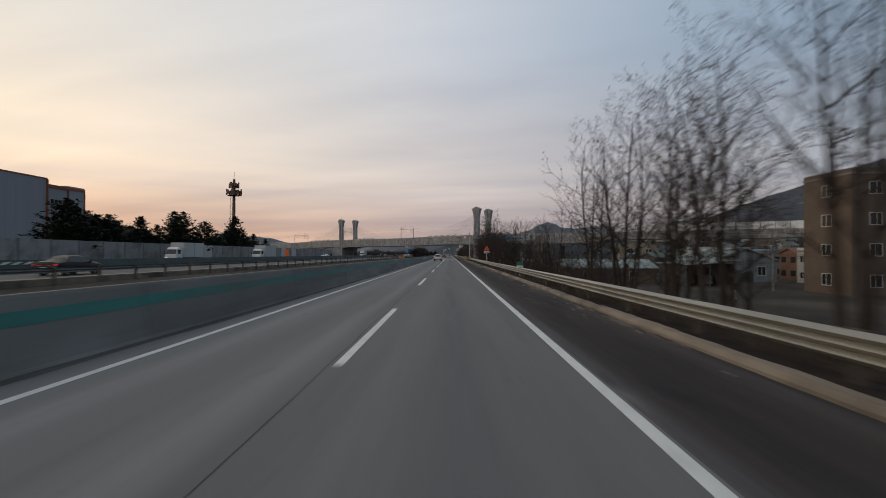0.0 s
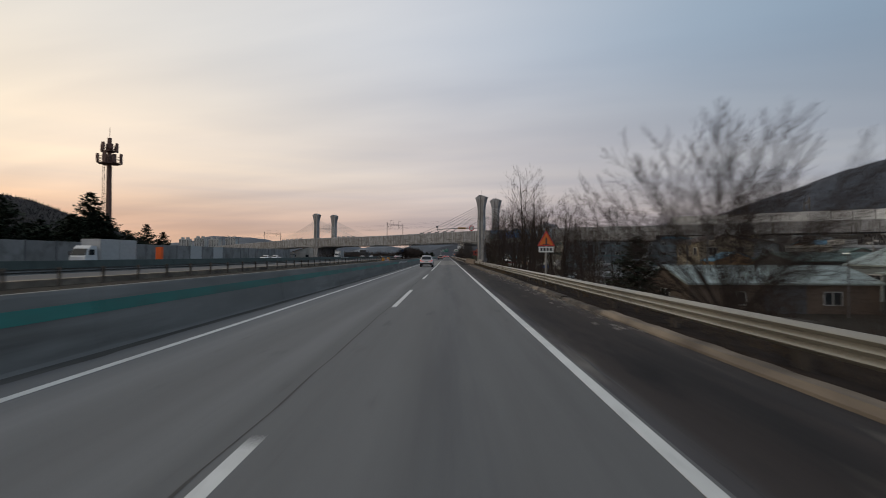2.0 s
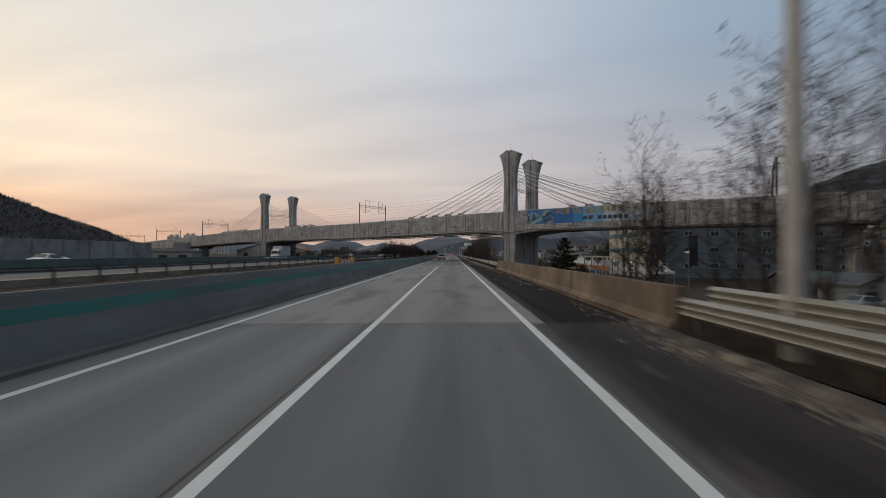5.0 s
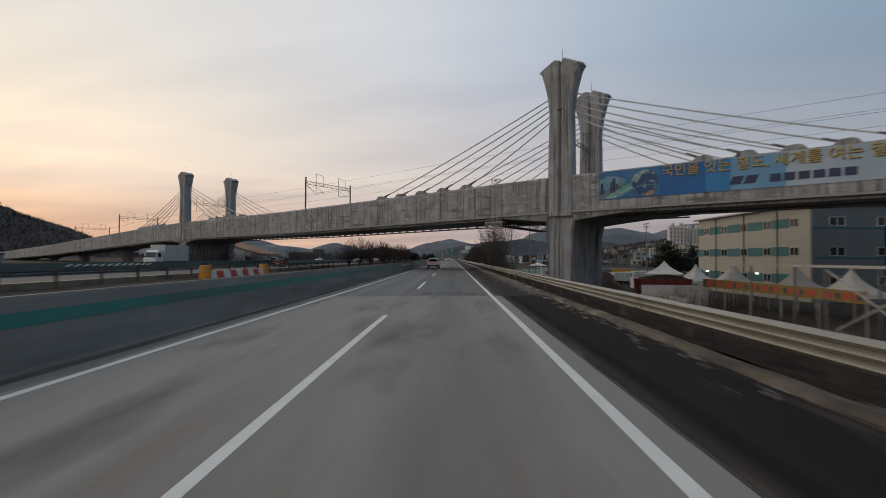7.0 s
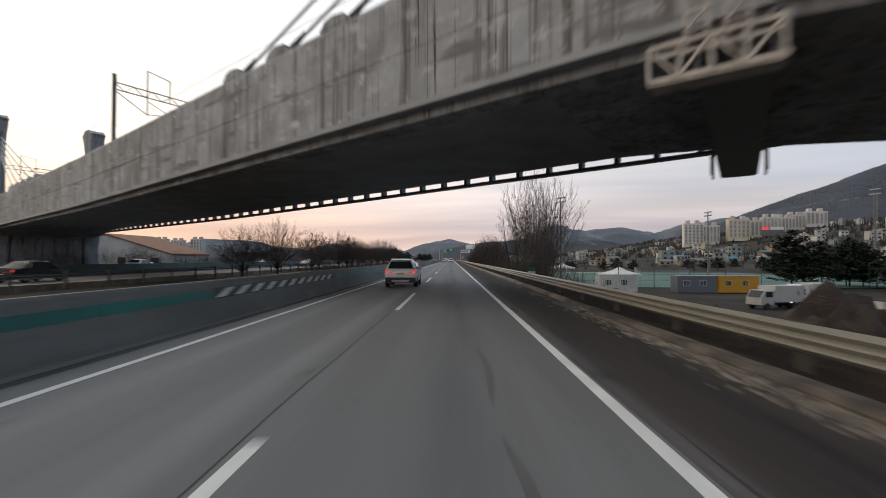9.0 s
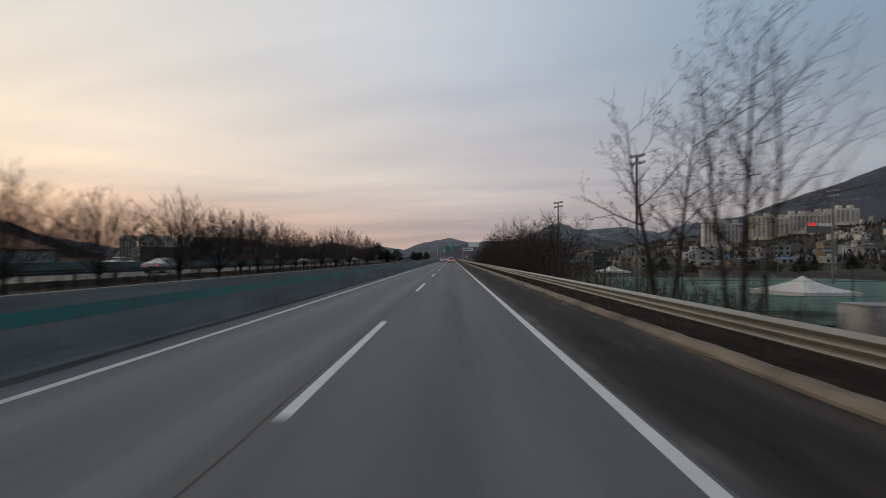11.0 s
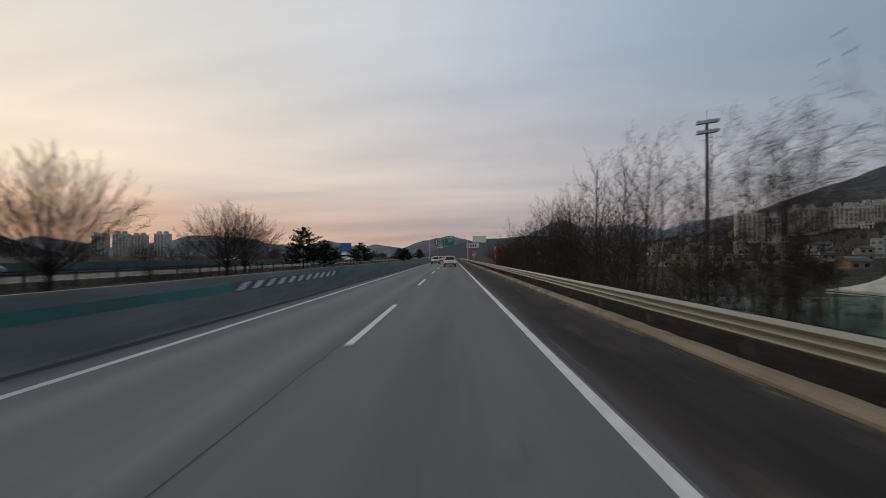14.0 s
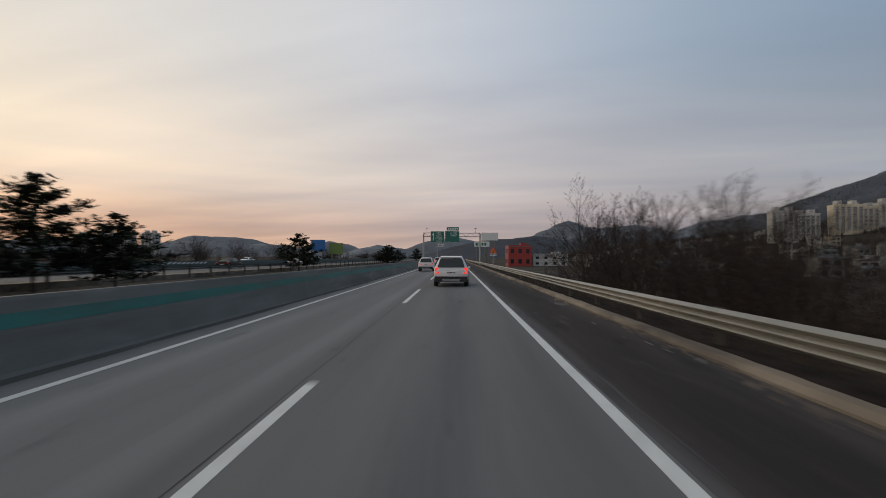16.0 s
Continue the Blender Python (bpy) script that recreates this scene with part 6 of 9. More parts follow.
def suv(name, label, paint, lamp, wide=0.94, length=4.75, tall=1.70, tail="wide", front_lit=False, group="vehicles on the expressway"):
    """An upright estate car; its tail is at y = 0 and it faces y."""
    c = thing(name, label, "car", group)
    L_ = length
    st = [(0.00, 0.42, 0.78, 0.98, wide * 0.88, wide * 0.90, wide * 0.84), (0.05, 0.34, 0.98, 1.12, wide * 0.93, wide * 0.95, wide * 0.86), (0.16, 0.30, 1.02, 1.36, wide * 0.96, wide * 0.98, wide * 0.76),
          (0.34, 0.28, 1.04, tall - 0.12, wide * 0.97, wide, wide * 0.69), (0.62, 0.26, 1.04, tall - 0.02, wide * 0.98, wide, wide * 0.67), (1.6, 0.24, 1.02, tall + 0.01, wide * 0.98, wide, wide * 0.67),
          (2.7, 0.24, 1.0, tall - 0.04, wide * 0.98, wide, wide * 0.66), (3.25, 0.24, 1.0, tall - 0.22, wide * 0.98, wide, wide * 0.68), (3.72, 0.26, 0.98, 1.10, wide * 0.97, wide * 0.99, wide * 0.80),
          (4.35, 0.30, 0.86, 1.00, wide * 0.95, wide * 0.97, wide * 0.82), (L_ - 0.12, 0.36, 0.70, 0.88, wide * 0.88, wide * 0.9, wide * 0.78), (L_, 0.42, 0.62, 0.74, wide * 0.78, wide * 0.8, wide * 0.7)]
    part("body", shell(st), paint, c, smooth=True)
    win = Mesh()
    win.hexa([(-wide * 0.78, 0.0, 1.13), (wide * 0.78, 0.0, 1.13), (wide * 0.78, 0.14, 1.13), (-wide * 0.78, 0.14, 1.13)],
             [(-wide * 0.63, 0.225, tall - 0.16), (wide * 0.63, 0.225, tall - 0.16), (wide * 0.63, 0.33, tall - 0.16), (-wide * 0.63, 0.33, tall - 0.16)])
    part("rear_window", win, M_GLASS, c)
    for sx in (-1, 1):
        side = Mesh()
        side.loft([[(sx * (wide + 0.004), y0, 1.06), (sx * (wide * 0.83 + 0.012), y0 + 0.1, tall - 0.22), (sx * (wide * 0.80), y0 + 0.1, tall - 0.22), (sx * (wide - 0.05), y0, 1.06)] for y0 in (0.62, 2.85)])
        part("side_window", side, M_GLASS, c)
        part("mirror", Mesh().hexa([(sx * wide, 3.02, 0.98), (sx * (wide + 0.20), 3.02, 1.0), (sx * (wide + 0.20), 3.14, 1.0), (sx * wide, 3.14, 0.98)],
                                   [(sx * wide, 3.04, 1.13), (sx * (wide + 0.18), 3.04, 1.13), (sx * (wide + 0.18), 3.13, 1.13), (sx * wide, 3.13, 1.13)]), paint, c)
        part("roof_rail", Mesh().rope([(sx * wide * 0.60, 0.6, tall - 0.01), (sx * wide * 0.60, 0.8, tall + 0.05), (sx * wide * 0.60, 2.5, tall + 0.05), (sx * wide * 0.60, 2.75, tall - 0.02)], 0.022, 6), M_TRIM, c)
        if tail == "wide":
            tl = Mesh().hexa([(sx * wide * 0.40, -0.012, 0.84), (sx * wide * 0.94, 0.0, 0.86), (sx * wide * 0.98, 0.16, 0.86), (sx * wide * 0.40, 0.10, 0.84)],
                             [(sx * wide * 0.42, 0.03, 0.97), (sx * wide * 0.93, 0.02, 1.04), (sx * wide * 0.985, 0.20, 1.04), (sx * wide * 0.42, 0.12, 0.97)])
        else:
            tl = Mesh().hexa([(sx * wide * 0.70, -0.012, 0.76), (sx * wide * 0.93, 0.0, 0.76), (sx * wide * 0.97, 0.12, 0.76), (sx * wide * 0.70, 0.10, 0.76)],
                             [(sx * wide * 0.74, 0.03, 1.10), (sx * wide * 0.92, 0.03, 1.10), (sx * wide * 0.95, 0.18, 1.10), (sx * wide * 0.74, 0.12, 1.10)])
        part("tail_lamp", tl, lamp, c, "lit red tail lamp")
        # The reflector is no lamp; its glow is added with the tail lamp material.
        part("reflector", Mesh().box(sx * wide * 0.62 - 0.13, sx * wide * 0.62 + 0.13, -0.022, 0.02, 0.55, 0.60), M_TAIL, c)
        part("headlamp", Mesh().box(sx * wide * 0.62 - 0.18, sx * wide * 0.62 + 0.18, L_ - 0.16, L_ + 0.005, 0.66, 0.78), M_HEAD if front_lit else M_PLATE, c)
    part("bumper", Mesh().hexa([(-wide * 0.93, -0.03, 0.32), (wide * 0.93, -0.03, 0.32), (wide * 0.95, 0.3, 0.30), (-wide * 0.95, 0.3, 0.30)],
                               [(-wide * 0.95, -0.035, 0.60), (wide * 0.95, -0.035, 0.60), (wide * 0.97, 0.3, 0.60), (-wide * 0.97, 0.3, 0.60)]), M_TRIM, c, "black lower bumper")
    part("skid_plate", Mesh().hexa([(-0.45, -0.042, 0.33), (0.45, -0.042, 0.33), (0.45, 0.05, 0.33), (-0.45, 0.05, 0.33)], [(-0.55, -0.045, 0.46), (0.55, -0.045, 0.46), (0.55, 0.05, 0.46), (-0.55, 0.05, 0.46)]), M_RIM, c)
    pl = part("number_plate", Mesh().box(-0.26, 0.26, -0.02, 0.03, 0.76, 0.88), M_PLATE, c)
    for i in range(6):
        part("plate_bar", Mesh().box(-0.22 + 0.075 * i, -0.17 + 0.075 * i, -0.026, -0.02, 0.79, 0.85), M_INK, pl)
    part("roof_spoiler", Mesh().hexa([(-wide * 0.62, 0.20, tall - 0.11), (wide * 0.62, 0.20, tall - 0.11), (wide * 0.64, 0.6, tall - 0.05), (-wide * 0.64, 0.6, tall - 0.05)],
                                     [(-wide * 0.60, 0.17, tall - 0.06), (wide * 0.60, 0.17, tall - 0.06), (wide * 0.62, 0.6, tall + 0.015), (-wide * 0.62, 0.6, tall + 0.015)]), paint, c)
    part("brake_strip", Mesh().box(-0.22, 0.22, 0.19, 0.21, tall - 0.085, tall - 0.055), M_TRIM, c)
    part("windscreen", Mesh().hexa([(-wide * 0.80, 3.66, 1.08), (wide * 0.80, 3.66, 1.08), (wide * 0.80, 3.72, 1.09), (-wide * 0.80, 3.72, 1.09)],
                                   [(-wide * 0.68, 2.86, tall - 0.10), (wide * 0.68, 2.86, tall - 0.10), (wide * 0.68, 2.92, tall - 0.09), (-wide * 0.68, 2.92, tall - 0.09)]), M_GLASS, c)
    part("wiper", Mesh().bar((0.0, 0.09, 1.12), (0.38, 0.14, 1.22), 0.02), M_TRIM, c)
    add_wheels(c, (-wide + 0.10, wide - 0.10), (0.92, 3.72), 0.36, WHEEL)
    return c


def sedan(name, label, paint, lamp, group="vehicles on the far carriageway"):
    c = thing(name, label, "car", group)
    w = 0.92
    st = [(0.0, 0.40, 0.62, 0.86, w * 0.86, w * 0.88, w * 0.74), (0.10, 0.32, 0.80, 0.98, w * 0.94, w * 0.95, w * 0.80), (0.85, 0.26, 0.90, 1.06, w * 0.97, w * 0.99, w * 0.84), (1.15, 0.24, 0.92, 1.16, w * 0.98, w, w * 0.74),
          (1.75, 0.22, 0.93, 1.42, w * 0.98, w, w * 0.66), (2.6, 0.22, 0.93, 1.46, w * 0.98, w, w * 0.66), (3.1, 0.22, 0.92, 1.36, w * 0.98, w, w * 0.68), (3.65, 0.24, 0.90, 1.04, w * 0.98, w * 0.99, w * 0.80),
          (4.5, 0.30, 0.76, 0.90, w * 0.94, w * 0.95, w * 0.78), (4.88, 0.40, 0.60, 0.70, w * 0.78, w * 0.80, w * 0.64)]
    part("body", shell(st), paint, c, smooth=True)
    part("rear_window", Mesh().hexa([(-w * 0.74, 1.08, 1.10), (w * 0.74, 1.08, 1.10), (w * 0.74, 1.2, 1.08), (-w * 0.74, 1.2, 1.08)], [(-w * 0.6, 1.66, 1.40), (w * 0.6, 1.66, 1.40), (w * 0.6, 1.74, 1.38), (-w * 0.6, 1.74, 1.38)]), M_GLASS, c)
    part("windscreen", Mesh().hexa([(-w * 0.76, 3.62, 1.03), (w * 0.76, 3.62, 1.03), (w * 0.76, 3.7, 1.05), (-w * 0.76, 3.7, 1.05)], [(-w * 0.62, 3.05, 1.38), (w * 0.62, 3.05, 1.38), (w * 0.62, 3.13, 1.40), (-w * 0.62, 3.13, 1.40)]), M_GLASS, c)
    for sx in (-1, 1):
        part("side_window", Mesh().loft([[(sx * (w + 0.003), y, 0.97), (sx * (w * 0.76), y2, 1.37), (sx * (w * 0.72), y2, 1.37), (sx * (w - 0.06), y, 0.97)] for y, y2 in ((1.25, 1.7), (3.35, 2.95))]), M_GLASS, c)
        part("tail_lamp", Mesh().hexa([(sx * w * 0.3, -0.01, 0.72), (sx * w * 0.9, 0.02, 0.72), (sx * w * 0.95, 0.14, 0.72), (sx * w * 0.3, 0.1, 0.72)], [(sx * w * 0.3, 0.02, 0.82), (sx * w * 0.88, 0.04, 0.84), (sx * w * 0.94, 0.16, 0.84), (sx * w * 0.3, 0.1, 0.82)]), lamp, c)
        part("headlamp", Mesh().box(sx * w * 0.62 - 0.16, sx * w * 0.62 + 0.16, 4.66, 4.84, 0.62, 0.72), M_HEAD if lamp is M_PLATE else M_PLATE, c)
        part("mirror", Mesh().box(sx * (w + 0.08) - 0.08, sx * (w + 0.08) + 0.08, 3.15, 3.25, 0.93, 1.05), paint, c)
    part("bumper", Mesh().hexa([(-w * 0.9, -0.03, 0.3), (w * 0.9, -0.03, 0.3), (w * 0.93, 0.2, 0.3), (-w * 0.93, 0.2, 0.3)], [(-w * 0.9, -0.035, 0.44), (w * 0.9, -0.035, 0.44), (w * 0.93, 0.2, 0.44), (-w * 0.93, 0.2, 0.44)]), M_TRIM, c)
    part("number_plate", Mesh().box(-0.26, 0.26, -0.025, 0.05, 0.5, 0.61), M_PLATE, c)
    add_wheels(c, (-w + 0.1, w - 0.1), (0.98, 3.85), 0.33, WHEEL)
    return c


def box_truck(name, label, cab, box, length=8.0, tall=3.3, group="vehicles on the far carriageway"):
    """A lorry facing y, tail at y = 0."""
    c = thing(name, label, "truck", group)
    w = 1.15
    part("cargo_box", Mesh().hexa([(-w, 0, 0.95), (w, 0, 0.95), (w, length - 2.2, 0.95), (-w, length - 2.2, 0.95)], [(-w, 0, tall), (w, 0, tall), (w, length - 2.2, tall), (-w, length - 2.2, tall)]), box, c)
    for y in (0.05, (length - 2.2) / 2, length - 2.3):
        for sx in (-1, 1):
            part("box_rib", Mesh().box(sx * w - 0.03, sx * w + 0.03, y - 0.04, y + 0.04, 0.98, tall - 0.02), M_STEEL_PALE, c)
    cabm = Mesh()
    y0 = length - 1.95
    cabm.loft([[(x * k, y, z) for x, z in ((-0.95, 0.45), (0.95, 0.45), (1.0, 1.2), (0.9, t), (-0.9, t), (-1.0, 1.2))] for y, k, t in ((y0, 1.0, 2.55), (y0 + 0.9, 1.0, 2.6), (y0 + 1.35, 0.98, 2.2), (y0 + 1.75, 0.96, 1.45), (y0 + 1.9, 0.9, 1.3))])
    part("cab", cabm, cab, c, smooth=True)
    part("windscreen", Mesh().hexa([(-0.82, y0 + 1.74, 1.46), (0.82, y0 + 1.74, 1.46), (0.82, y0 + 1.80, 1.5), (-0.82, y0 + 1.80, 1.5)], [(-0.78, y0 + 1.34, 2.22), (0.78, y0 + 1.34, 2.22), (0.78, y0 + 1.42, 2.24), (-0.78, y0 + 1.42, 2.24)]), M_GLASS, c)
    for sx in (-1, 1):
        part("side_window", Mesh().box(sx * 0.97 - 0.02, sx * 0.97 + 0.02, y0 + 0.5, y0 + 1.3, 1.5, 2.15), M_GLASS, c)
        part("headlamp", Mesh().box(sx * 0.7 - 0.15, sx * 0.7 + 0.15, y0 + 1.82, y0 + 1.93, 0.7, 0.85), M_HEAD, c)
        part("mirror", Mesh().box(sx * 1.15 - 0.08, sx * 1.15 + 0.08, y0 + 1.5, y0 + 1.56, 1.5, 1.95), M_TRIM, c)
    part("chassis", Mesh().box(-0.5, 0.5, 0.1, length - 0.4, 0.55, 0.95), M_TRIM, c)
    part("bumper", Mesh().box(-0.95, 0.95, y0 + 1.8, y0 + 1.98, 0.38, 0.62), M_TRIM, c)
    add_wheels(c, (-0.88, 0.88), (1.3, 2.4, length - 1.0) if length > 7 else (1.1, length - 1.0), 0.48, WHEEL_BIG)
    return c


lead = suv("suv", "white sport utility car with glowing brake lamps on the carriageway", M_WHITE_CAR, M_BRAKE, 0.99, 4.95, 1.76, "tall")
lead.matrix_basis = pose(-0.05, 437.4, rz(0))
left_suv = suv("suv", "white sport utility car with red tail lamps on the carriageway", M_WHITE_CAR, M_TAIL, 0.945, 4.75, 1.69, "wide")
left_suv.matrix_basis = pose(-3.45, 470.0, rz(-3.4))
for x, y, src in ((-3.5, 514, lead), (0.1, 498, left_suv), (-0.1, 541, lead), (-3.4, 563, left_suv), (0.0, 592, left_suv), (-3.6, 628, lead), (0.1, 655, lead), (-3.4, 702, left_suv)):
    copy_thing(src, pose(x, y, rz(x)))
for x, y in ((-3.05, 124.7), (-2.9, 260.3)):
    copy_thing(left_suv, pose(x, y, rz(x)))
blk = sedan("sedan", "glossy black saloon car with lit red tail lamps", M_BLACK_CAR, M_TAIL)
blk.matrix_basis = pose(-28.4, 34.5, 0.0)
copy_thing(blk, pose(-28.8, 262.5, 0.0))
copy_thing(blk, pose(-31.5, 476, 0.0))
slv = sedan("sedan", "silver saloon car with lit red tail lamps", M_SILVER_CAR, M_TAIL)
slv.matrix_basis = pose(-29.0, 330, 0.0)
copy_thing(slv, pose(-28.5, 496, 0.0))
copy_thing(slv, pose(-32.0, 388, 0.0))
wht = sedan("sedan", "white saloon car coming the other way", M_WHITE_CAR, M_PLATE)
wht.matrix_basis = pose(-41.5, 168, 0.0, 0, 0, 180)
for x, y in ((-45.5, 186), (-41.8, 300), (-45.2, 352), (-41.5, 455), (-45.5, 520)):
    copy_thing(wht, pose(x, y, 0.0, 0, 0, 180))
trk = box_truck("truck", "white box lorry coming the other way", M_WHITE_CAR, M_PANEL_W, 9.0, 3.4)
trk.matrix_basis = pose(-41.6, 116, 0.0, 0, 0, 180)
copy_thing(trk, pose(-45.6, 90, 0.0, 0, 0, 180))
copy_thing(trk, pose(-44.6, 262, 0.0, 0, 0, 180))
copy_thing(trk, pose(-41.6, 560, 0.0, 0, 0, 180))
van = box_truck("truck", "small white box truck parked on the yard", M_WHITE_CAR, M_PANEL_W, 5.2, 2.7, "vehicles in the yards")
van.matrix_basis = pose(41.0, 286.0, terrain(38, 286), 0, 0, 98)


# ---- signs, masts, site barriers ----
M_SIGN_WHITE = plain("sign_white", (0.62, 0.63, 0.63), 0.5)
M_SIGN_RED = plain("sign_red", (0.50, 0.025, 0.03), 0.5)
M_SIGN_ORANGE = plain("sign_orange", (0.62, 0.15, 0.02), 0.5)
M_SIGN_GREEN = plain("sign_green", (0.012, 0.13, 0.10), 0.5)
M_SIGN_YELLOW = plain("sign_amber", (0.40, 0.22, 0.05), 0.5)


def warning_sign(x, y, ground_z, top, size):
    w = thing("warning_sign", "orange triangular warning sign with a white plate on a post", "sign", "roadside signs")
    part("post", Mesh().tube((x, y + 0.05, ground_z), (x, y + 0.05, top - 0.2), 0.05, sides=8), M_STEEL_PALE, w)
    h = size * 0.87
    tri = lambda s, c: [(x - s / 2, c - h / 3 * s / size), (x + s / 2, c - h / 3 * s / size), (x, c + 2 * h / 3 * s / size)]
    c = top - 2 * h / 3
    p = part("panel", Mesh().loft([[(a, yy, b) for a, b in tri(size, c)] for yy in (y - 0.02, y + 0.01)]), M_SIGN_RED, w)
    part("inner_panel", Mesh().loft([[(a, yy, b) for a, b in tri(size * 0.80, c)] for yy in (y - 0.026, y - 0.02)]), M_SIGN_ORANGE, p)
    part("symbol", Mesh().box(x - 0.05, x + 0.05, y - 0.032, y - 0.026, c - 0.18, c + 0.20), M_INK, p)
    part("symbol", Mesh().box(x - 0.20, x + 0.20, y - 0.032, y - 0.026, c - 0.24, c - 0.19), M_INK, p)
    q = part("text_plate", Mesh().box(x - size * 0.42, x + size * 0.42, y - 0.02, y + 0.01, c - h / 3 - 0.38, c - h / 3 - 0.04), M_SIGN_WHITE, w)
    for i in range(4):
        xx = x - size * 0.33 + i * size * 0.18
        part("text_bar", Mesh().box(xx, xx + size * 0.12, y - 0.026, y - 0.02, c - h / 3 - 0.30, c - h / 3 - 0.12), M_INK, q)


warning_sign(5.96, 81.04, terrain(5.96, 81) - 0.3, 3.20, 1.05)
warning_sign(5.9, 486.0, terrain(5.9, 486) - 0.3, 3.4, 1.2)
km = thing("small_sign", "small green and white marker sign on a post", "sign", "roadside signs")
part("post", Mesh().tube((5.05, 36.0, -0.3), (5.05, 36.0, 1.1), 0.03, sides=6), M_STEEL_PALE, km)
part("green_panel", Mesh().box(4.82, 5.28, 35.94, 35.97, 0.92, 1.18), M_SIGN_GREEN, km)
part("white_panel", Mesh().box(4.82, 5.28, 35.94, 35.97, 0.66, 0.915), M_SIGN_WHITE, km)
part("text_bar", Mesh().box(4.92, 5.18, 35.93, 35.94, 0.74, 0.82), M_INK, km)
km2 = thing("small_sign", "small green and white marker sign on a post", "sign", "roadside signs")
part("post", Mesh().tube((5.05, 262.0, -0.3), (5.05, 262.0, 1.1), 0.03, sides=6), M_STEEL_PALE, km2)
part("green_panel", Mesh().box(4.82, 5.28, 261.94, 261.97, 0.92, 1.18), M_SIGN_GREEN, km2)
part("white_panel", Mesh().box(4.82, 5.28, 261.94, 261.97, 0.66, 0.915), M_SIGN_WHITE, km2)

# speed camera gantry
gan = thing("speed_camera_gantry", "grey cantilever gantry with speed camera and round limit sign", "gantry")
GX, GY = 5.32, 135.6
part("pole", Mesh().tube((GX, GY, -0.4), (GX, GY, 7.75), 0.17, 0.12, sides=12), M_STEEL_PALE, gan, smooth=True)
part("lightning_rod", Mesh().tube((GX, GY, 7.7), (GX, GY, 8.9), 0.02, sides=5), M_STEEL, gan)
part("arm", Mesh().rope([(GX + 0.3, GY, 6.32), (2.0, GY, 6.28), (-1.78, GY, 6.08)], [0.09, 0.075, 0.055], 10), M_STEEL_PALE, gan, smooth=True)
part("arm_flange", Mesh().tube((1.05, GY, 6.22), (1.25, GY, 6.24), 0.14, sides=12), M_STEEL_PALE, gan)
part("stay", Mesh().rope([(GX, GY, 7.6), (3.2, GY, 6.35)], 0.03, 6), M_STEEL, gan)
cb = part("camera_box", Mesh().box(-1.86, -1.52, GY - 0.3, GY + 0.3, 6.35, 6.60).box(-1.72, -1.66, GY - 0.03, GY + 0.03, 6.1, 6.4), M_STEEL, gan)
part("hood", Mesh().box(-1.90, -1.48, GY - 0.36, GY + 0.3, 6.60, 6.63), M_STEEL_PALE, cb)
part("aerial", Mesh().box(-1.74, -1.62, GY - 0.05, GY + 0.05, 5.85, 6.08), M_STEEL, gan)
lim = part("limit_sign", Mesh().tube((4.10, GY - 0.22, 6.30), (4.10, GY - 0.18, 6.30), 0.45, sides=28), M_SIGN_RED, gan)
part("sign_face", Mesh().tube((4.10, GY - 0.226, 6.30), (4.10, GY - 0.219, 6.30), 0.345, sides=28), M_SIGN_WHITE, lim)
letters("numerals", "110", 0.40, M_INK, lim, Matrix.Translation((4.10, GY - 0.232, 6.29)) @ pose(0, 0, 0, 90, 0, 0), squeeze=0.95)
amb = part("notice_plate", Mesh().box(1.78, 3.08, GY - 0.2, GY - 0.16, 6.12, 6.44), M_SIGN_YELLOW, gan)
for i in range(7):
    part("text_bar", Mesh().box(1.88 + 0.165 * i, 1.99 + 0.165 * i, GY - 0.206, GY - 0.2, 6.2, 6.36), M_INK, amb)

# direction sign gantry at the end of the run
dg = thing("direction_gantry", "steel lattice gantry with green direction signs over the road", "gantry")
DY = 513.0
for x in (-6.55, 5.15):
    part("leg", Mesh().tube((x, DY, -0.4), (x, DY, 6.6), 0.16, sides=10), M_STEEL_PALE, dg)
tr = Mesh()
for z in (6.0, 6.75):
    for y in (DY - 0.35, DY + 0.35):
        tr.bar((-6.6, y, z), (5.2, y, z), 0.09)
for i in range(12):
    a = -6.5 + i * 0.97
    tr.bar((a, DY - 0.35, 6.0 if i % 2 else 6.75), (a + 0.97, DY - 0.35, 6.75 if i % 2 else 6.0), 0.06)
part("truss", tr, M_STEEL, dg)
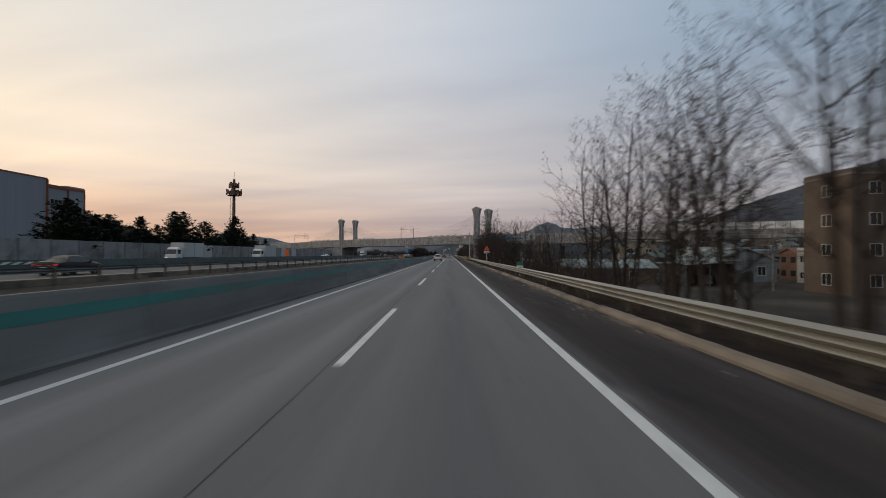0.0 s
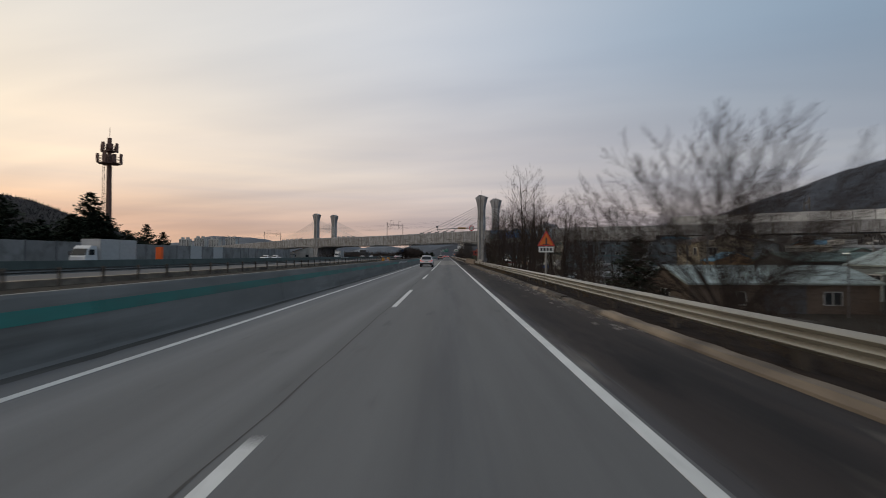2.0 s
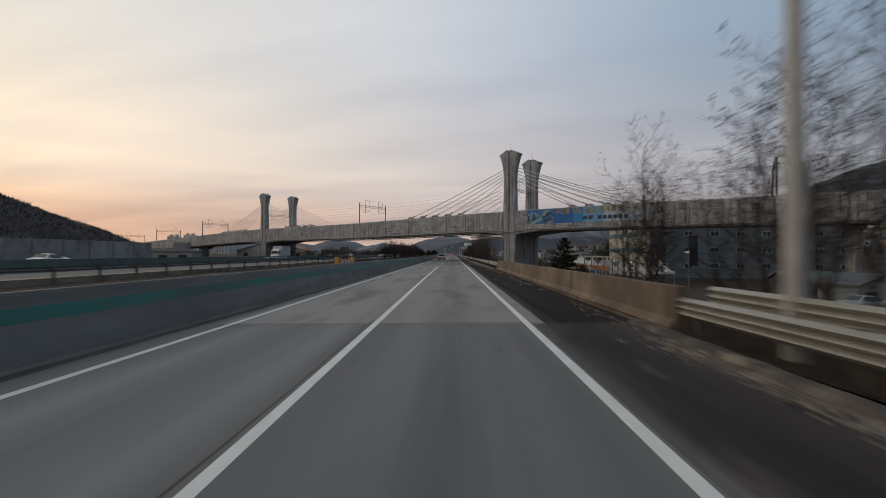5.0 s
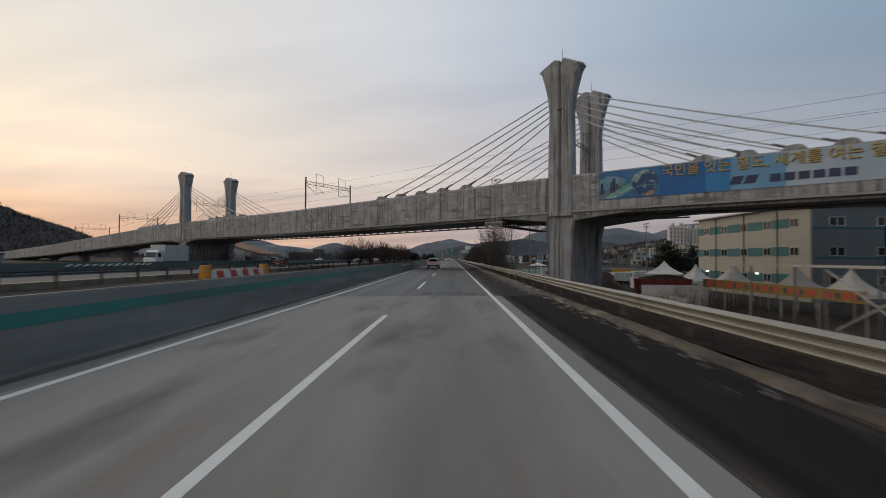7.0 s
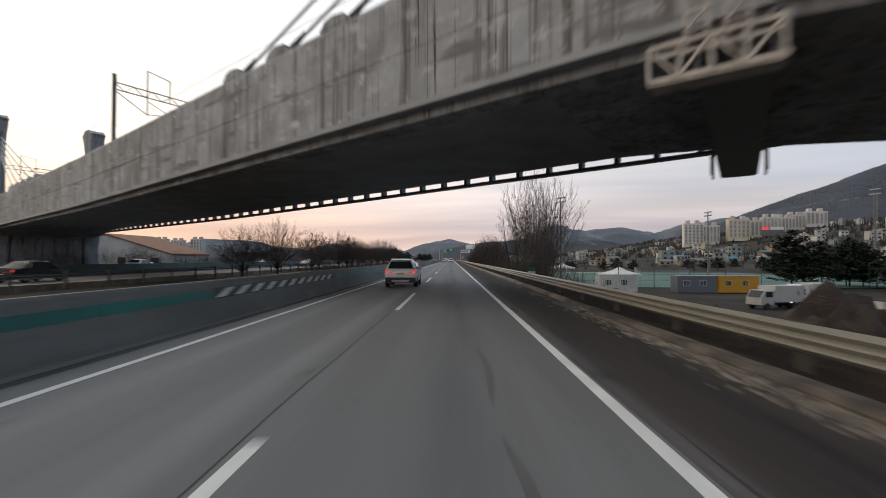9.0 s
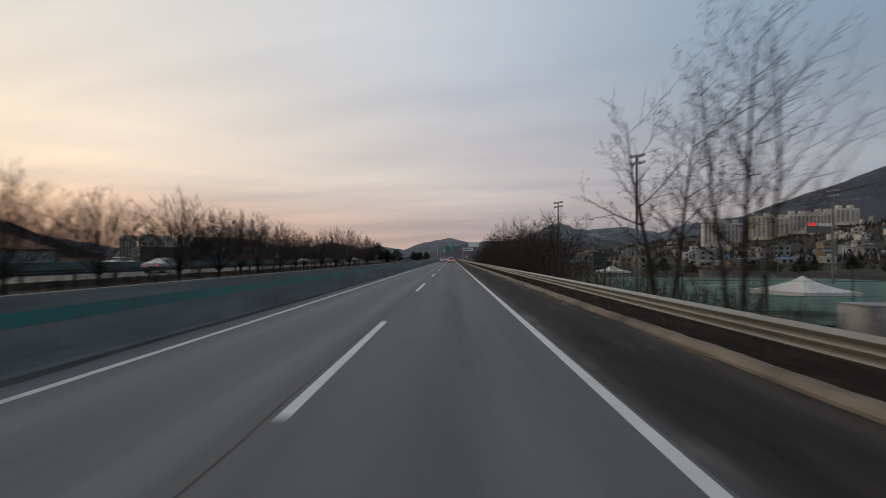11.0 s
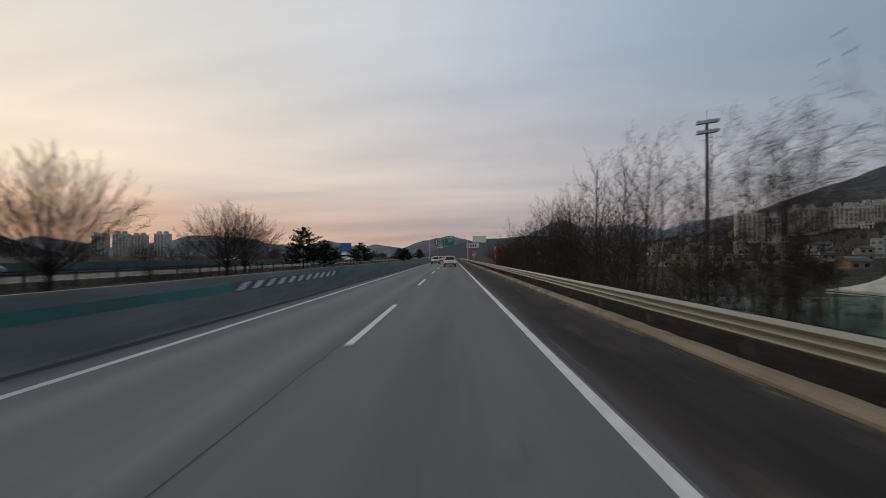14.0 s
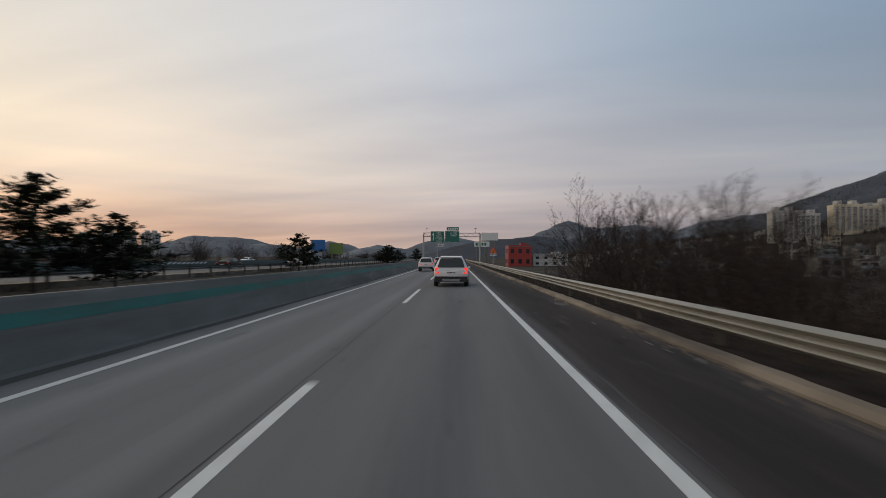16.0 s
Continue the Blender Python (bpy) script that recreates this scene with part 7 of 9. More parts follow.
for x0, x1, z0, z1, lines in ((-5.05, -2.30, 4.75, 7.10, ("대전", "서대전")), (-2.05, 0.85, 4.80, 7.15, ("군산방", ))):
    sp = part("sign_panel", Mesh().box(x0, x1, DY - 0.55, DY - 0.48, z0, z1), M_SIGN_GREEN, dg, "green direction panel")
    for e in ((x0 + 0.06, x1 - 0.06, z0 + 0.05, z0 + 0.09), (x0 + 0.06, x1 - 0.06, z1 - 0.09, z1 - 0.05)):
        part("border", Mesh().box(e[0], e[1], DY - 0.556, DY - 0.55, e[2], e[3]), M_SIGN_WHITE, sp)
    for i, txt in enumerate(lines):
        letters("place_name", txt, 0.62, M_SIGN_WHITE, sp, Matrix.Translation(((x0 + x1) / 2 + 0.3, DY - 0.56, z1 - 0.5 - 1.05 * i)) @ pose(0, 0, 0, 90, 0, 0), squeeze=0.9)
        part("text_bar", Mesh().box((x0 + x1) / 2 - 0.3, (x0 + x1) / 2 + 0.9, DY - 0.556, DY - 0.55, z1 - 1.05 - 1.05 * i, z1 - 0.93 - 1.05 * i), M_SIGN_WHITE, sp)
    if len(lines) > 1:
        part("arrow", Mesh().loft([[(x0 + 0.45, yy, 5.2), (x0 + 0.6, yy, 5.2), (x0 + 0.6, yy, 6.3), (x0 + 0.78, yy, 6.3), (x0 + 0.525, yy, 6.8), (x0 + 0.27, yy, 6.3), (x0 + 0.45, yy, 6.3)] for yy in (DY - 0.556, DY - 0.55)]), M_SIGN_WHITE, sp)
top_sign = part("exit_panel", Mesh().box(-1.75, 0.75, DY - 0.55, DY - 0.48, 7.25, 7.95), M_SIGN_GREEN, dg)
for i in range(6):
    part("text_bar", Mesh().box(-1.5 + 0.36 * i, -1.25 + 0.36 * i, DY - 0.556, DY - 0.55, 7.42, 7.78), M_SIGN_WHITE, top_sign)
for x in (-5.9, 4.2):
    part("lamp_mast", Mesh().tube((x, DY, 6.7), (x, DY, 7.7), 0.03, sides=6).box(x - 0.25, x + 0.25, DY - 0.1, DY + 0.1, 7.7, 7.8), M_STEEL, dg)
small = thing("small_overhead_sign", "small white overhead sign beyond the gantry", "sign", "roadside signs")
part("panel", Mesh().box(-6.3, -4.1, 590, 590.1, 5.6, 6.6), M_SIGN_WHITE, small)
for i in range(4):
    part("text_bar", Mesh().box(-6.1 + 0.5 * i, -5.75 + 0.5 * i, 589.98, 590, 5.9, 6.3), M_INK, small)
part("post", Mesh().tube((-6.6, 590.2, -0.4), (-6.6, 590.2, 6.4), 0.1, sides=8), M_STEEL_PALE, small)
part("arm", Mesh().bar((-6.6, 590.2, 6.2), (-4.2, 590.2, 6.2), 0.1), M_STEEL_PALE, small)


def billboard(x, y, z0, w, h, face, label, legs=2, post=0.25):
    b = thing("billboard", label, "billboard", "billboards")
    pn = part("panel", Mesh().box(x - w / 2, x + w / 2, y, y + 0.35, z0, z0 + h), face, b)
    part("frame", Mesh().box(x - w / 2 - 0.1, x + w / 2 + 0.1, y + 0.05, y + 0.4, z0 - 0.12, z0).box(x - w / 2 - 0.1, x + w / 2 + 0.1, y + 0.05, y + 0.4, z0 + h, z0 + h + 0.12), M_STEEL, b)
    for i in range(legs):
        xx = x - w * 0.3 + w * 0.6 * (i / max(1, legs - 1)) if legs > 1 else x
        part("leg", Mesh().tube((xx, y + 0.4, terrain(x, y) - 0.5), (xx, y + 0.4, z0 + h * 0.6), post, sides=10), M_STEEL, b)
    return pn


billboard(15.6, 640, 9.6, 7.6, 3.4, M_SIGN_WHITE, "blank white billboard on a steel frame")
bb = billboard(11.4, 628, 6.4, 6.6, 2.3, M_SIGN_WHITE, "white billboard with dark lettering")
for i in range(4):
    part("text_bar", Mesh().box(8.7 + 1.25 * i, 9.6 + 1.25 * i, 627.98, 628, 6.9, 8.2), M_SIGN_GREEN, bb)
billboard(-45.8, 575, 3.6, 4.6, 3.6, M_BANNER, "blue billboard beyond the far carriageway")
M_LIME = plain("lime_board", (0.12, 0.19, 0.05), 0.6)
billboard(-40.5, 578, 2.6, 4.6, 3.6, M_LIME, "lime green billboard beyond the far carriageway")

# telecom mast behind the noise wall
tm = thing("telecom_mast", "dark telecom mast with antenna platforms behind the wall", "mast")
M_MAST_RED = material("rusty_red_mast_steel", (0.15, 0.085, 0.07), 0.7, metal=0.2, var=0.2)
TX, TY = -61.3, 141.2
part("shaft", Mesh().tube((TX, TY, -0.6), (TX, TY, 22.6), 0.55, 0.36, sides=12), M_MAST_RED, tm, smooth=True)
for z, rad_p, hgt, count in ((18.0, 1.75, 1.8, 8), (20.2, 1.05, 1.5, 6)):
    part("platform_floor", Mesh().tube((TX, TY, z - 0.1), (TX, TY, z + 0.06), rad_p, sides=16), M_MAST_RED, tm)
    for dz in (0.55, 1.1):
        part("rail", Mesh().rope([(TX + rad_p * math.cos(a), TY + rad_p * math.sin(a), z + dz) for a in (2 * math.pi * i / 16 for i in range(17))], 0.05, 5), M_MAST_RED, tm)
    part("equipment_drum", Mesh().tube((TX, TY, z + 0.05), (TX, TY, z + hgt * 0.85), rad_p * 0.55, sides=10), M_MAST_RED, tm)
    for i in range(count):
        a = 2 * math.pi * i / count + 0.2
        c, n = math.cos(a), math.sin(a)
        w, d0, d1 = 0.30, rad_p + 0.05, rad_p + 0.32
        low, top_z = z - 0.15 + 0.25 * (i % 3), z + hgt - 0.3 * (i % 2)
        ring = [(TX + c * r - n * q, TY + n * r + c * q) for r, q in ((d0, -w), (d1, -w), (d1, w), (d0, w))]
        part("antenna", Mesh().hexa([(u, v, low) for u, v in ring], [(u, v, top_z) for u, v in ring]), M_MAST_RED, tm)
part("spike", Mesh().tube((TX, TY, 22.5), (TX, TY, 24.6), 0.04, sides=5), M_MAST_RED, tm)
lad = Mesh()
for sx in (-0.25, 0.25):
    lad.bar((TX - 0.75, TY + sx - 0.4, 0), (TX - 0.75, TY + sx - 0.4, 18), 0.06)
for i in range(44):
    lad.bar((TX - 0.75, TY - 0.65, 0.4 * i), (TX - 0.75, TY - 0.15, 0.4 * i), 0.035)
for i in range(6):
    lad.bar((TX - 0.75, TY - 0.4, 3 * i + 0.5), (TX, TY, 3 * i + 0.5), 0.05)
part("ladder", lad, M_MAST_RED, tm)


def floodlight(x, y, top):
    f = thing("floodlight_mast", "tall grey floodlight mast with lamp heads and ladder", "floodlight", "floodlight masts")
    g = terrain(x, y) - 0.3
    part("pole", Mesh().tube((x, y, g), (x, y, top), 0.24, 0.15, sides=10), M_STEEL, f, smooth=True)
    for dz, w in ((-0.35, 2.3), (-1.4, 2.3)):
        part("crossarm", Mesh().bar((x - w / 2, y, top + dz), (x + w / 2, y, top + dz + 0.35), 0.12), M_STEEL, f)
        for i in range(4):
            xx = x - w / 2 + 0.25 + i * (w - 0.5) / 3
            zz = top + dz + 0.35 * (xx - x + w / 2) / w
            part("lamp_head", Mesh().hexa([(xx - 0.26, y - 0.45, zz + 0.02), (xx + 0.26, y - 0.45, zz + 0.02), (xx + 0.2, y + 0.1, zz + 0.12), (xx - 0.2, y + 0.1, zz + 0.12)],
                                          [(xx - 0.26, y - 0.35, zz + 0.32), (xx + 0.26, y - 0.35, zz + 0.32), (xx + 0.2, y + 0.12, zz + 0.3), (xx - 0.2, y + 0.12, zz + 0.3)]), M_STEEL_PALE, f)
    lad = Mesh()
    for i in range(int((top - g - 3) / 0.45)):
        lad.rope([(x + 0.2, y, g + 2.5 + 0.45 * i), (x + 0.55, y - 0.1, g + 2.5 + 0.45 * i), (x + 0.55, y + 0.3, g + 2.5 + 0.45 * i), (x + 0.2, y + 0.25, g + 2.5 + 0.45 * i)], 0.02, 4)
    for e in (-0.1, 0.3):
        lad.bar((x + 0.55, y + e, g + 2.5), (x + 0.55, y + e, top - 1), 0.03)
    part("ladder_cage", lad, M_STEEL_PALE, f)
    part("spike", Mesh().tube((x, y, top), (x, y, top + 1.2), 0.02, sides=5), M_STEEL, f)


for x, y, top in ((27.4, 357, 17.0), (27.3, 411.5, 16.1), (80.7, 390, 16.5), (95, 345, 17.5)):
    floodlight(x, y, top)

# orange and white site barriers in the median before the bridge
M_REDPL = plain("red_plastic", (0.42, 0.05, 0.03), 0.5)
M_AMBER = plain("amber_plastic", (0.55, 0.22, 0.03), 0.5)
M_WHITE_PL = plain("white_plastic", (0.55, 0.55, 0.54), 0.5)
def site_barrier(x, y, mat, label, w=1.4, h=1.0, turn=0):
    s = thing("site_barrier", label, "barrier", "site barriers", at=pose(x, y, terrain(x, y), 0, 0, turn))
    part("body", Mesh().loft([[(-w / 2, yy, 0), (w / 2, yy, 0), (w / 2, yy * 0.5, h), (-w / 2, yy * 0.5, h)] for yy in (-0.25, 0.25)]), mat, s)
    part("foot", Mesh().box(-w / 2 - 0.02, w / 2 + 0.02, -0.3, 0.3, 0, 0.14), mat, s)


for i in range(9):
    site_barrier(-22.4 + 0.05 * i, 226.4 + 1.35 * i, M_REDPL if i % 2 else M_WHITE_PL, "red plastic site barrier in the median" if i % 2 else "white plastic site barrier in the median", w=1.25, h=0.68, turn=88)
for x, y in ((-22.2, 224.8), (-22.0, 238.4)):
    d = thing("site_drum", "stout amber plastic site drum in the median", "drum", "site barriers", at=pose(x, y, terrain(x, y) + 0.05))
    part("body", Mesh().tube((0, 0, -0.1), (0, 0, 1.15), 0.52, 0.48, sides=14), M_AMBER, d, smooth=True)
    part("band", Mesh().tube((0, 0, 0.75), (0, 0, 0.95), 0.515, 0.505, sides=14), M_SIGN_YELLOW, d)


# ---- buildings ----
M_W = {n: material("wall_" + n, c, 0.85, var=0.12, scale=0.4, fine=6, bump=0.15, stain=tuple(q * 0.6 for q in c), stain_scale=0.25, stain_at=0.64, stain_soft=0.12, random_var=0.16)
       for n, c in {"cream": (0.33, 0.29, 0.22), "grey": (0.20, 0.20, 0.20), "white": (0.42, 0.42, 0.41), "tan": (0.20, 0.15, 0.105), "brick": (0.16, 0.085, 0.06),
                    "blue_grey": (0.19, 0.225, 0.24), "dark": (0.055, 0.055, 0.058), "brown": (0.115, 0.085, 0.065), "ochre": (0.30, 0.185, 0.10)}.items()}
M_R = {n: material("roof_" + n, c, 0.7, var=0.15, scale=0.5, fine=8, bump=0.2, random_var=0.18)
       for n, c in {"green": (0.085, 0.125, 0.11), "grey": (0.14, 0.145, 0.15), "blue": (0.085, 0.19, 0.27), "brown": (0.10, 0.07, 0.055), "slate": (0.055, 0.06, 0.068), "orange": (0.21, 0.085, 0.04), "pale": (0.27, 0.32, 0.31)}.items()}
M_TEALB = plain("teal_cladding", (0.02, 0.13, 0.15), 0.6)
WIN_FRAME = Mesh().box(-0.5, 0.5, -0.05, 0.03, -0.5, -0.43).box(-0.5, 0.5, -0.05, 0.03, 0.43, 0.5).box(-0.5, -0.44, -0.05, 0.03, -0.43, 0.43).box(0.44, 0.5, -0.05, 0.03, -0.43, 0.43).box(-0.03, 0.03, -0.05, 0.03, -0.43, 0.43).data("window_frame", M_W["white"])
WIN_PANE = Mesh().box(-0.44, 0.44, -0.02, 0.02, -0.43, 0.43).data("pane", M_GLASS)
WIN_FAR = Mesh().box(-0.5, 0.5, -0.06, 0.02, -0.5, 0.5).data("window", M_GLASS)
M_LIT = plain("lit_window", (0.9, 0.85, 0.7), 0.4, glow=1.6)


def window(parent, x, y, z, turn, w, h, near):
    m = pose(x, y, z, 0, 0, turn) @ Matrix.Diagonal((w, 1, h, 1))
    a = new("window", WIN_FRAME if near else WIN_FAR)
    a.parent, a.matrix_basis = parent, m
    if near:
        b = new("pane", WIN_PANE)
        b.parent = a


def house(x, y, w, d, h, wall, roof, roof_mat, turn=0.0, floors=2, bays=3, near=True, label="", name="house", category="house", group="town houses", z=None, pitch=0.35, side=True):
    """A block of w by d metres and h to its eaves, centred on x, y."""
    g = min(terrain(x - w / 2, y), terrain(x + w / 2, y)) - 0.3 if z is None else z
    b = thing(name, label, category, group, at=pose(x, y, g, 0, 0, turn))
    part("wall", Mesh().box(-w / 2, w / 2, -d / 2, d / 2, 0, h), wall, b)
    o = 0.35
    if roof == "gable":
        rise = w / 2 * pitch
        m = Mesh()
        sec = [(-w / 2 - o, h - o * pitch), (0, h + rise), (w / 2 + o, h - o * pitch), (w / 2 + o, h - o * pitch + 0.18), (0, h + rise + 0.2), (-w / 2 - o, h - o * pitch + 0.18)]
        m.loft([[(a, yy, c) for a, c in sec] for yy in (-d / 2 - o, d / 2 + o)])
        part("roof", m, roof_mat, b)
        part("gable", Mesh().loft([[(-w / 2, yy, h - 0.02), (w / 2, yy, h - 0.02), (0, yy, h + rise - 0.01)] for yy in (-d / 2 + 0.01, d / 2 - 0.01)]), wall, b)
    elif roof == "ridge":
        rise = d / 2 * pitch
        m = Mesh()
        sec = [(-d / 2 - o, h - o * pitch), (0, h + rise), (d / 2 + o, h - o * pitch), (d / 2 + o, h - o * pitch + 0.18), (0, h + rise + 0.2), (-d / 2 - o, h - o * pitch + 0.18)]
        m.loft([[(xx, a, c) for a, c in sec] for xx in (-w / 2 - o, w / 2 + o)])
        part("roof", m, roof_mat, b)
        part("gable", Mesh().loft([[(xx, -d / 2, h - 0.02), (xx, d / 2, h - 0.02), (xx, 0, h + rise - 0.01)] for xx in (-w / 2 + 0.01, w / 2 - 0.01)]), wall, b)
    else:
        part("roof", Mesh().box(-w / 2 - 0.1, w / 2 + 0.1, -d / 2 - 0.1, d / 2 + 0.1, h, h + 0.25), roof_mat, b)
        part("parapet", Mesh().box(-w / 2, w / 2, -d / 2, -d / 2 + 0.2, h + 0.25, h + 0.8).box(-w / 2, -w / 2 + 0.2, -d / 2 + 0.2, d / 2, h + 0.25, h + 0.8), wall, b)
        part("stair_head", Mesh().box(w * 0.1, w * 0.35, -d * 0.1, d * 0.25, h + 0.25, h + 2.2), wall, b)
    fh = h / floors
    for f in range(floors):
        zc = fh * (f + 0.56)
        for i in range(bays):
            window(b, -w / 2 + w * (i + 0.5) / bays, -d / 2, zc, 0, min(1.8, w / bays * 0.5), fh * 0.42, near)
        if side:
            nb = max(1, int(bays * d / w + 0.5))
            for i in range(nb):
                window(b, -w / 2, -d / 2 + d * (i + 0.5) / nb, zc, -90, min(1.8, d / nb * 0.5), fh * 0.42, near)
    if near:
        part("door", Mesh().box(-w * 0.12, w * 0.12, -d / 2 - 0.05, -d / 2, 0.1, 2.2) if w < 16 else Mesh().box(-2, 2, -d / 2 - 0.05, -d / 2, 0.1, 3.2), M_R["slate"], b)
    return b


BL = random.Random(404)
# named blocks first
house(62.5, 71.2, 19, 9, 16.5, M_W["brown"], "flat", M_R["grey"], 0, 4, 3, label="large tan rendered block with rows of dark windows", name="apartment_house", category="building")
house(63.5, 131, 24, 9, 5.0, M_W["dark"], "ridge", M_R["green"], 0, 1, 4, label="long dark shed with a pale green sheet roof", name="warehouse", category="warehouse", pitch=0.28)
house(31, 102, 18, 9, 3.1, M_W["brown"], "ridge", M_R["pale"], 2, 1, 2, label="long low brown shed with a pale green sheet roof", name="warehouse", category="warehouse", pitch=0.32)
house(58, 108, 13, 16, 4.6, M_W["blue_grey"], "gable", M_R["pale"], 4, 1, 2, label="pale blue gabled workshop with a sheet roof", name="workshop", category="workshop", pitch=0.36)
house(24, 124, 7, 6, 2.6, M_W["grey"], "ridge", M_R["grey"], 8, 1, 2, label="small grey lean-to shed with a pale sheet roof", name="shed", category="shed", pitch=0.2)
house(74, 96, 10, 9, 6.4, M_W["white"], "flat", M_R["grey"], 6, 2, 3, label="white flat-roofed workshop of two storeys", name="workshop", category="workshop")


def open_shed(x, y, w, d, h):
    """A sheet-roofed shed, open and dark at the front."""
    g = terrain(x, y) - 0.2
    b = thing("open_shed", "open-fronted dark shed with a pale sheet roof", "shed", "town houses", at=pose(x, y, g))
    for x0, x1, y0, y1 in ((-w / 2, -w / 2 + 0.15, -d / 2, d / 2), (w / 2 - 0.15, w / 2, -d / 2, d / 2), (-w / 2 + 0.15, w / 2 - 0.15, d / 2 - 0.15, d / 2)):
        part("wall", Mesh().box(x0, x1, y0, y1, 0, h), M_W["dark"], b)
    sec = [(-w / 2 - 0.5, h - 0.1), (w / 2 + 0.5, h + 0.55), (w / 2 + 0.5, h + 0.72), (-w / 2 - 0.5, h + 0.07)]
    part("roof", Mesh().loft([[(a, yy, c) for a, c in sec] for yy in (-d / 2 - 0.6, d / 2 + 0.3)]), M_R["pale"], b)
    part("fascia", Mesh().hexa([(-w / 2 - 0.5, -d / 2 - 0.66, h - 0.2), (w / 2 + 0.5, -d / 2 - 0.66, h + 0.45), (w / 2 + 0.5, -d / 2 - 0.605, h + 0.45), (-w / 2 - 0.5, -d / 2 - 0.605, h - 0.2)],
                               [(-w / 2 - 0.5, -d / 2 - 0.66, h + 0.07), (w / 2 + 0.5, -d / 2 - 0.66, h + 0.72), (w / 2 + 0.5, -d / 2 - 0.605, h + 0.72), (-w / 2 - 0.5, -d / 2 - 0.605, h + 0.07)]), M_W["white"], b)
    for sx in (-0.5, -0.02, 0.46):
        part("post", Mesh().box(w * sx, w * sx + 0.16, -d / 2 - 0.2, -d / 2 - 0.04, 0, h - 0.1), M_STEEL, b)
    part("stored_crate", Mesh().box(-w * 0.3, -w * 0.05, -d * 0.1, d * 0.2, 0, 1.3), M_W["brown"], b)
    part("stored_crate", Mesh().box(w * 0.1, w * 0.38, 0, d * 0.3, 0, 1.9), M_W["grey"], b)


open_shed(44.9, 92.5, 8.6, 11, 4.0)
house(60.5, 166, 11, 14, 8.6, M_W["cream"], "gable", M_R["brown"], -6, 2, 2, label="cream rendered house with a low gable", pitch=0.3)
house(70.5, 170, 8, 12, 8.2, M_W["blue_grey"], "gable", M_R["slate"], -6, 2, 2, label="pale grey house wing with a dark roof", pitch=0.3)
house(56.5, 152, 8, 6, 4.8, M_W["ochre"], "gable", M_R["blue"], -6, 1, 2, label="ochre annexe with a blue sheet roof", pitch=0.4)
house(88, 166, 14, 12, 7.5, M_W["white"], "flat", M_R["grey"], 10, 2, 3, label="white flat-roofed shop building", name="shop_building", category="building")
house(39.8, 146.5, 10.5, 7, 2.7, M_W["ochre"], "ridge", M_R["grey"], 2, 1, 3, label="low ochre rendered workshop with a grey roof", name="workshop", category="workshop", pitch=0.25)
# three-storey cladded hall beside the bridge
hall = thing("school_block", "three-storey cream cladded block with teal window bands and blue roof", "building", at=pose(0, 0, 0))
hx0, hx1, hy0, hy1, hz0, hz1 = 44.2, 92.0, 242.2, 270.2, -3.7, 8.55
M_CLAD = material("cream_cladding", (0.36, 0.345, 0.305), 0.6, var=0.06, scale=0.3, fine=6, bump=0.5, stretch=(0.1, 0.1, 6), bump_dist=0.02)
part("wall", Mesh().box(hx0, hx1, hy0, hy1, hz0, hz1), M_CLAD, hall)
rm = Mesh()
sec = [(hx0 - 0.6, hz1), (hx1 + 0.6, hz1), (hx1 + 0.6, hz1 + 0.2), ((hx0 + hx1) / 2, hz1 + 3.4), (hx0 - 0.6, hz1 + 0.25)]
rm.loft([[(a, yy, c) for a, c in sec] for yy in (hy0 - 0.5, hy1 + 0.5)])
part("roof", rm, M_R["blue"], hall)
part("gutter", Mesh().box(hx0 - 0.75, hx0 - 0.6, hy0 - 0.5, hy1 + 0.5, hz1 + 0.02, hz1 + 0.2), M_W["white"], hall)
for f, zc in enumerate((6.55, 2.85, -0.75)):
    for i in range(5):
        yw = hy0 + 2.9 + 5.55 * i
        window(hall, hx0, yw, zc, -90, 1.7, 1.1, True)
        part("teal_band", Mesh().box(hx0 - 0.04, hx0, yw + 1.0, min(hy1, yw + 4.6), zc - 0.62, zc + 0.62), M_TEALB, hall)
    for i in range(8):
        xw = hx0 + 3.2 + 5.8 * i
        window(hall, xw, hy0 - 0.07, zc, 0, 2.0, 1.1, True)
    part("string_course", Mesh().box(hx0 + 0.3, hx1, hy0 - 0.12, hy0 - 0.06, zc - 0.86, zc - 0.72), M_TEALB, hall)
part("end_cladding", Mesh().box(hx0 + 0.25, hx1 + 0.05, hy0 - 0.06, hy0, hz0, hz1 - 0.02), material("slate_blue_cladding", (0.105, 0.128, 0.145), 0.55, var=0.08, scale=0.3, fine=6, bump=0.5, stretch=(6, 0.1, 0.1), bump_dist=0.02), hall, "slate blue ribbed end wall")
for yw in (hy0 + 6.2, hy0 + 14.0, hy0 + 22.0):
    part("downpipe", Mesh().tube((hx0 - 0.12, yw, hz0), (hx0 - 0.12, yw, hz1), 0.07, sides=6), M_STEEL, hall)
for yw in (hy0 + 10.5, hy0 + 24.6):
    part("wall_lamp", Mesh().box(hx0 - 0.35, hx0 - 0.05, yw - 0.16, yw + 0.16, -0.35, -0.1), M_LIT, hall, "lit wall lamp")
part("entrance", Mesh().box(hx0 + 9, hx0 + 11, hy0 - 0.14, hy0 - 0.062, hz0 + 3, hz1 - 2.5), M_GLASS, hall)

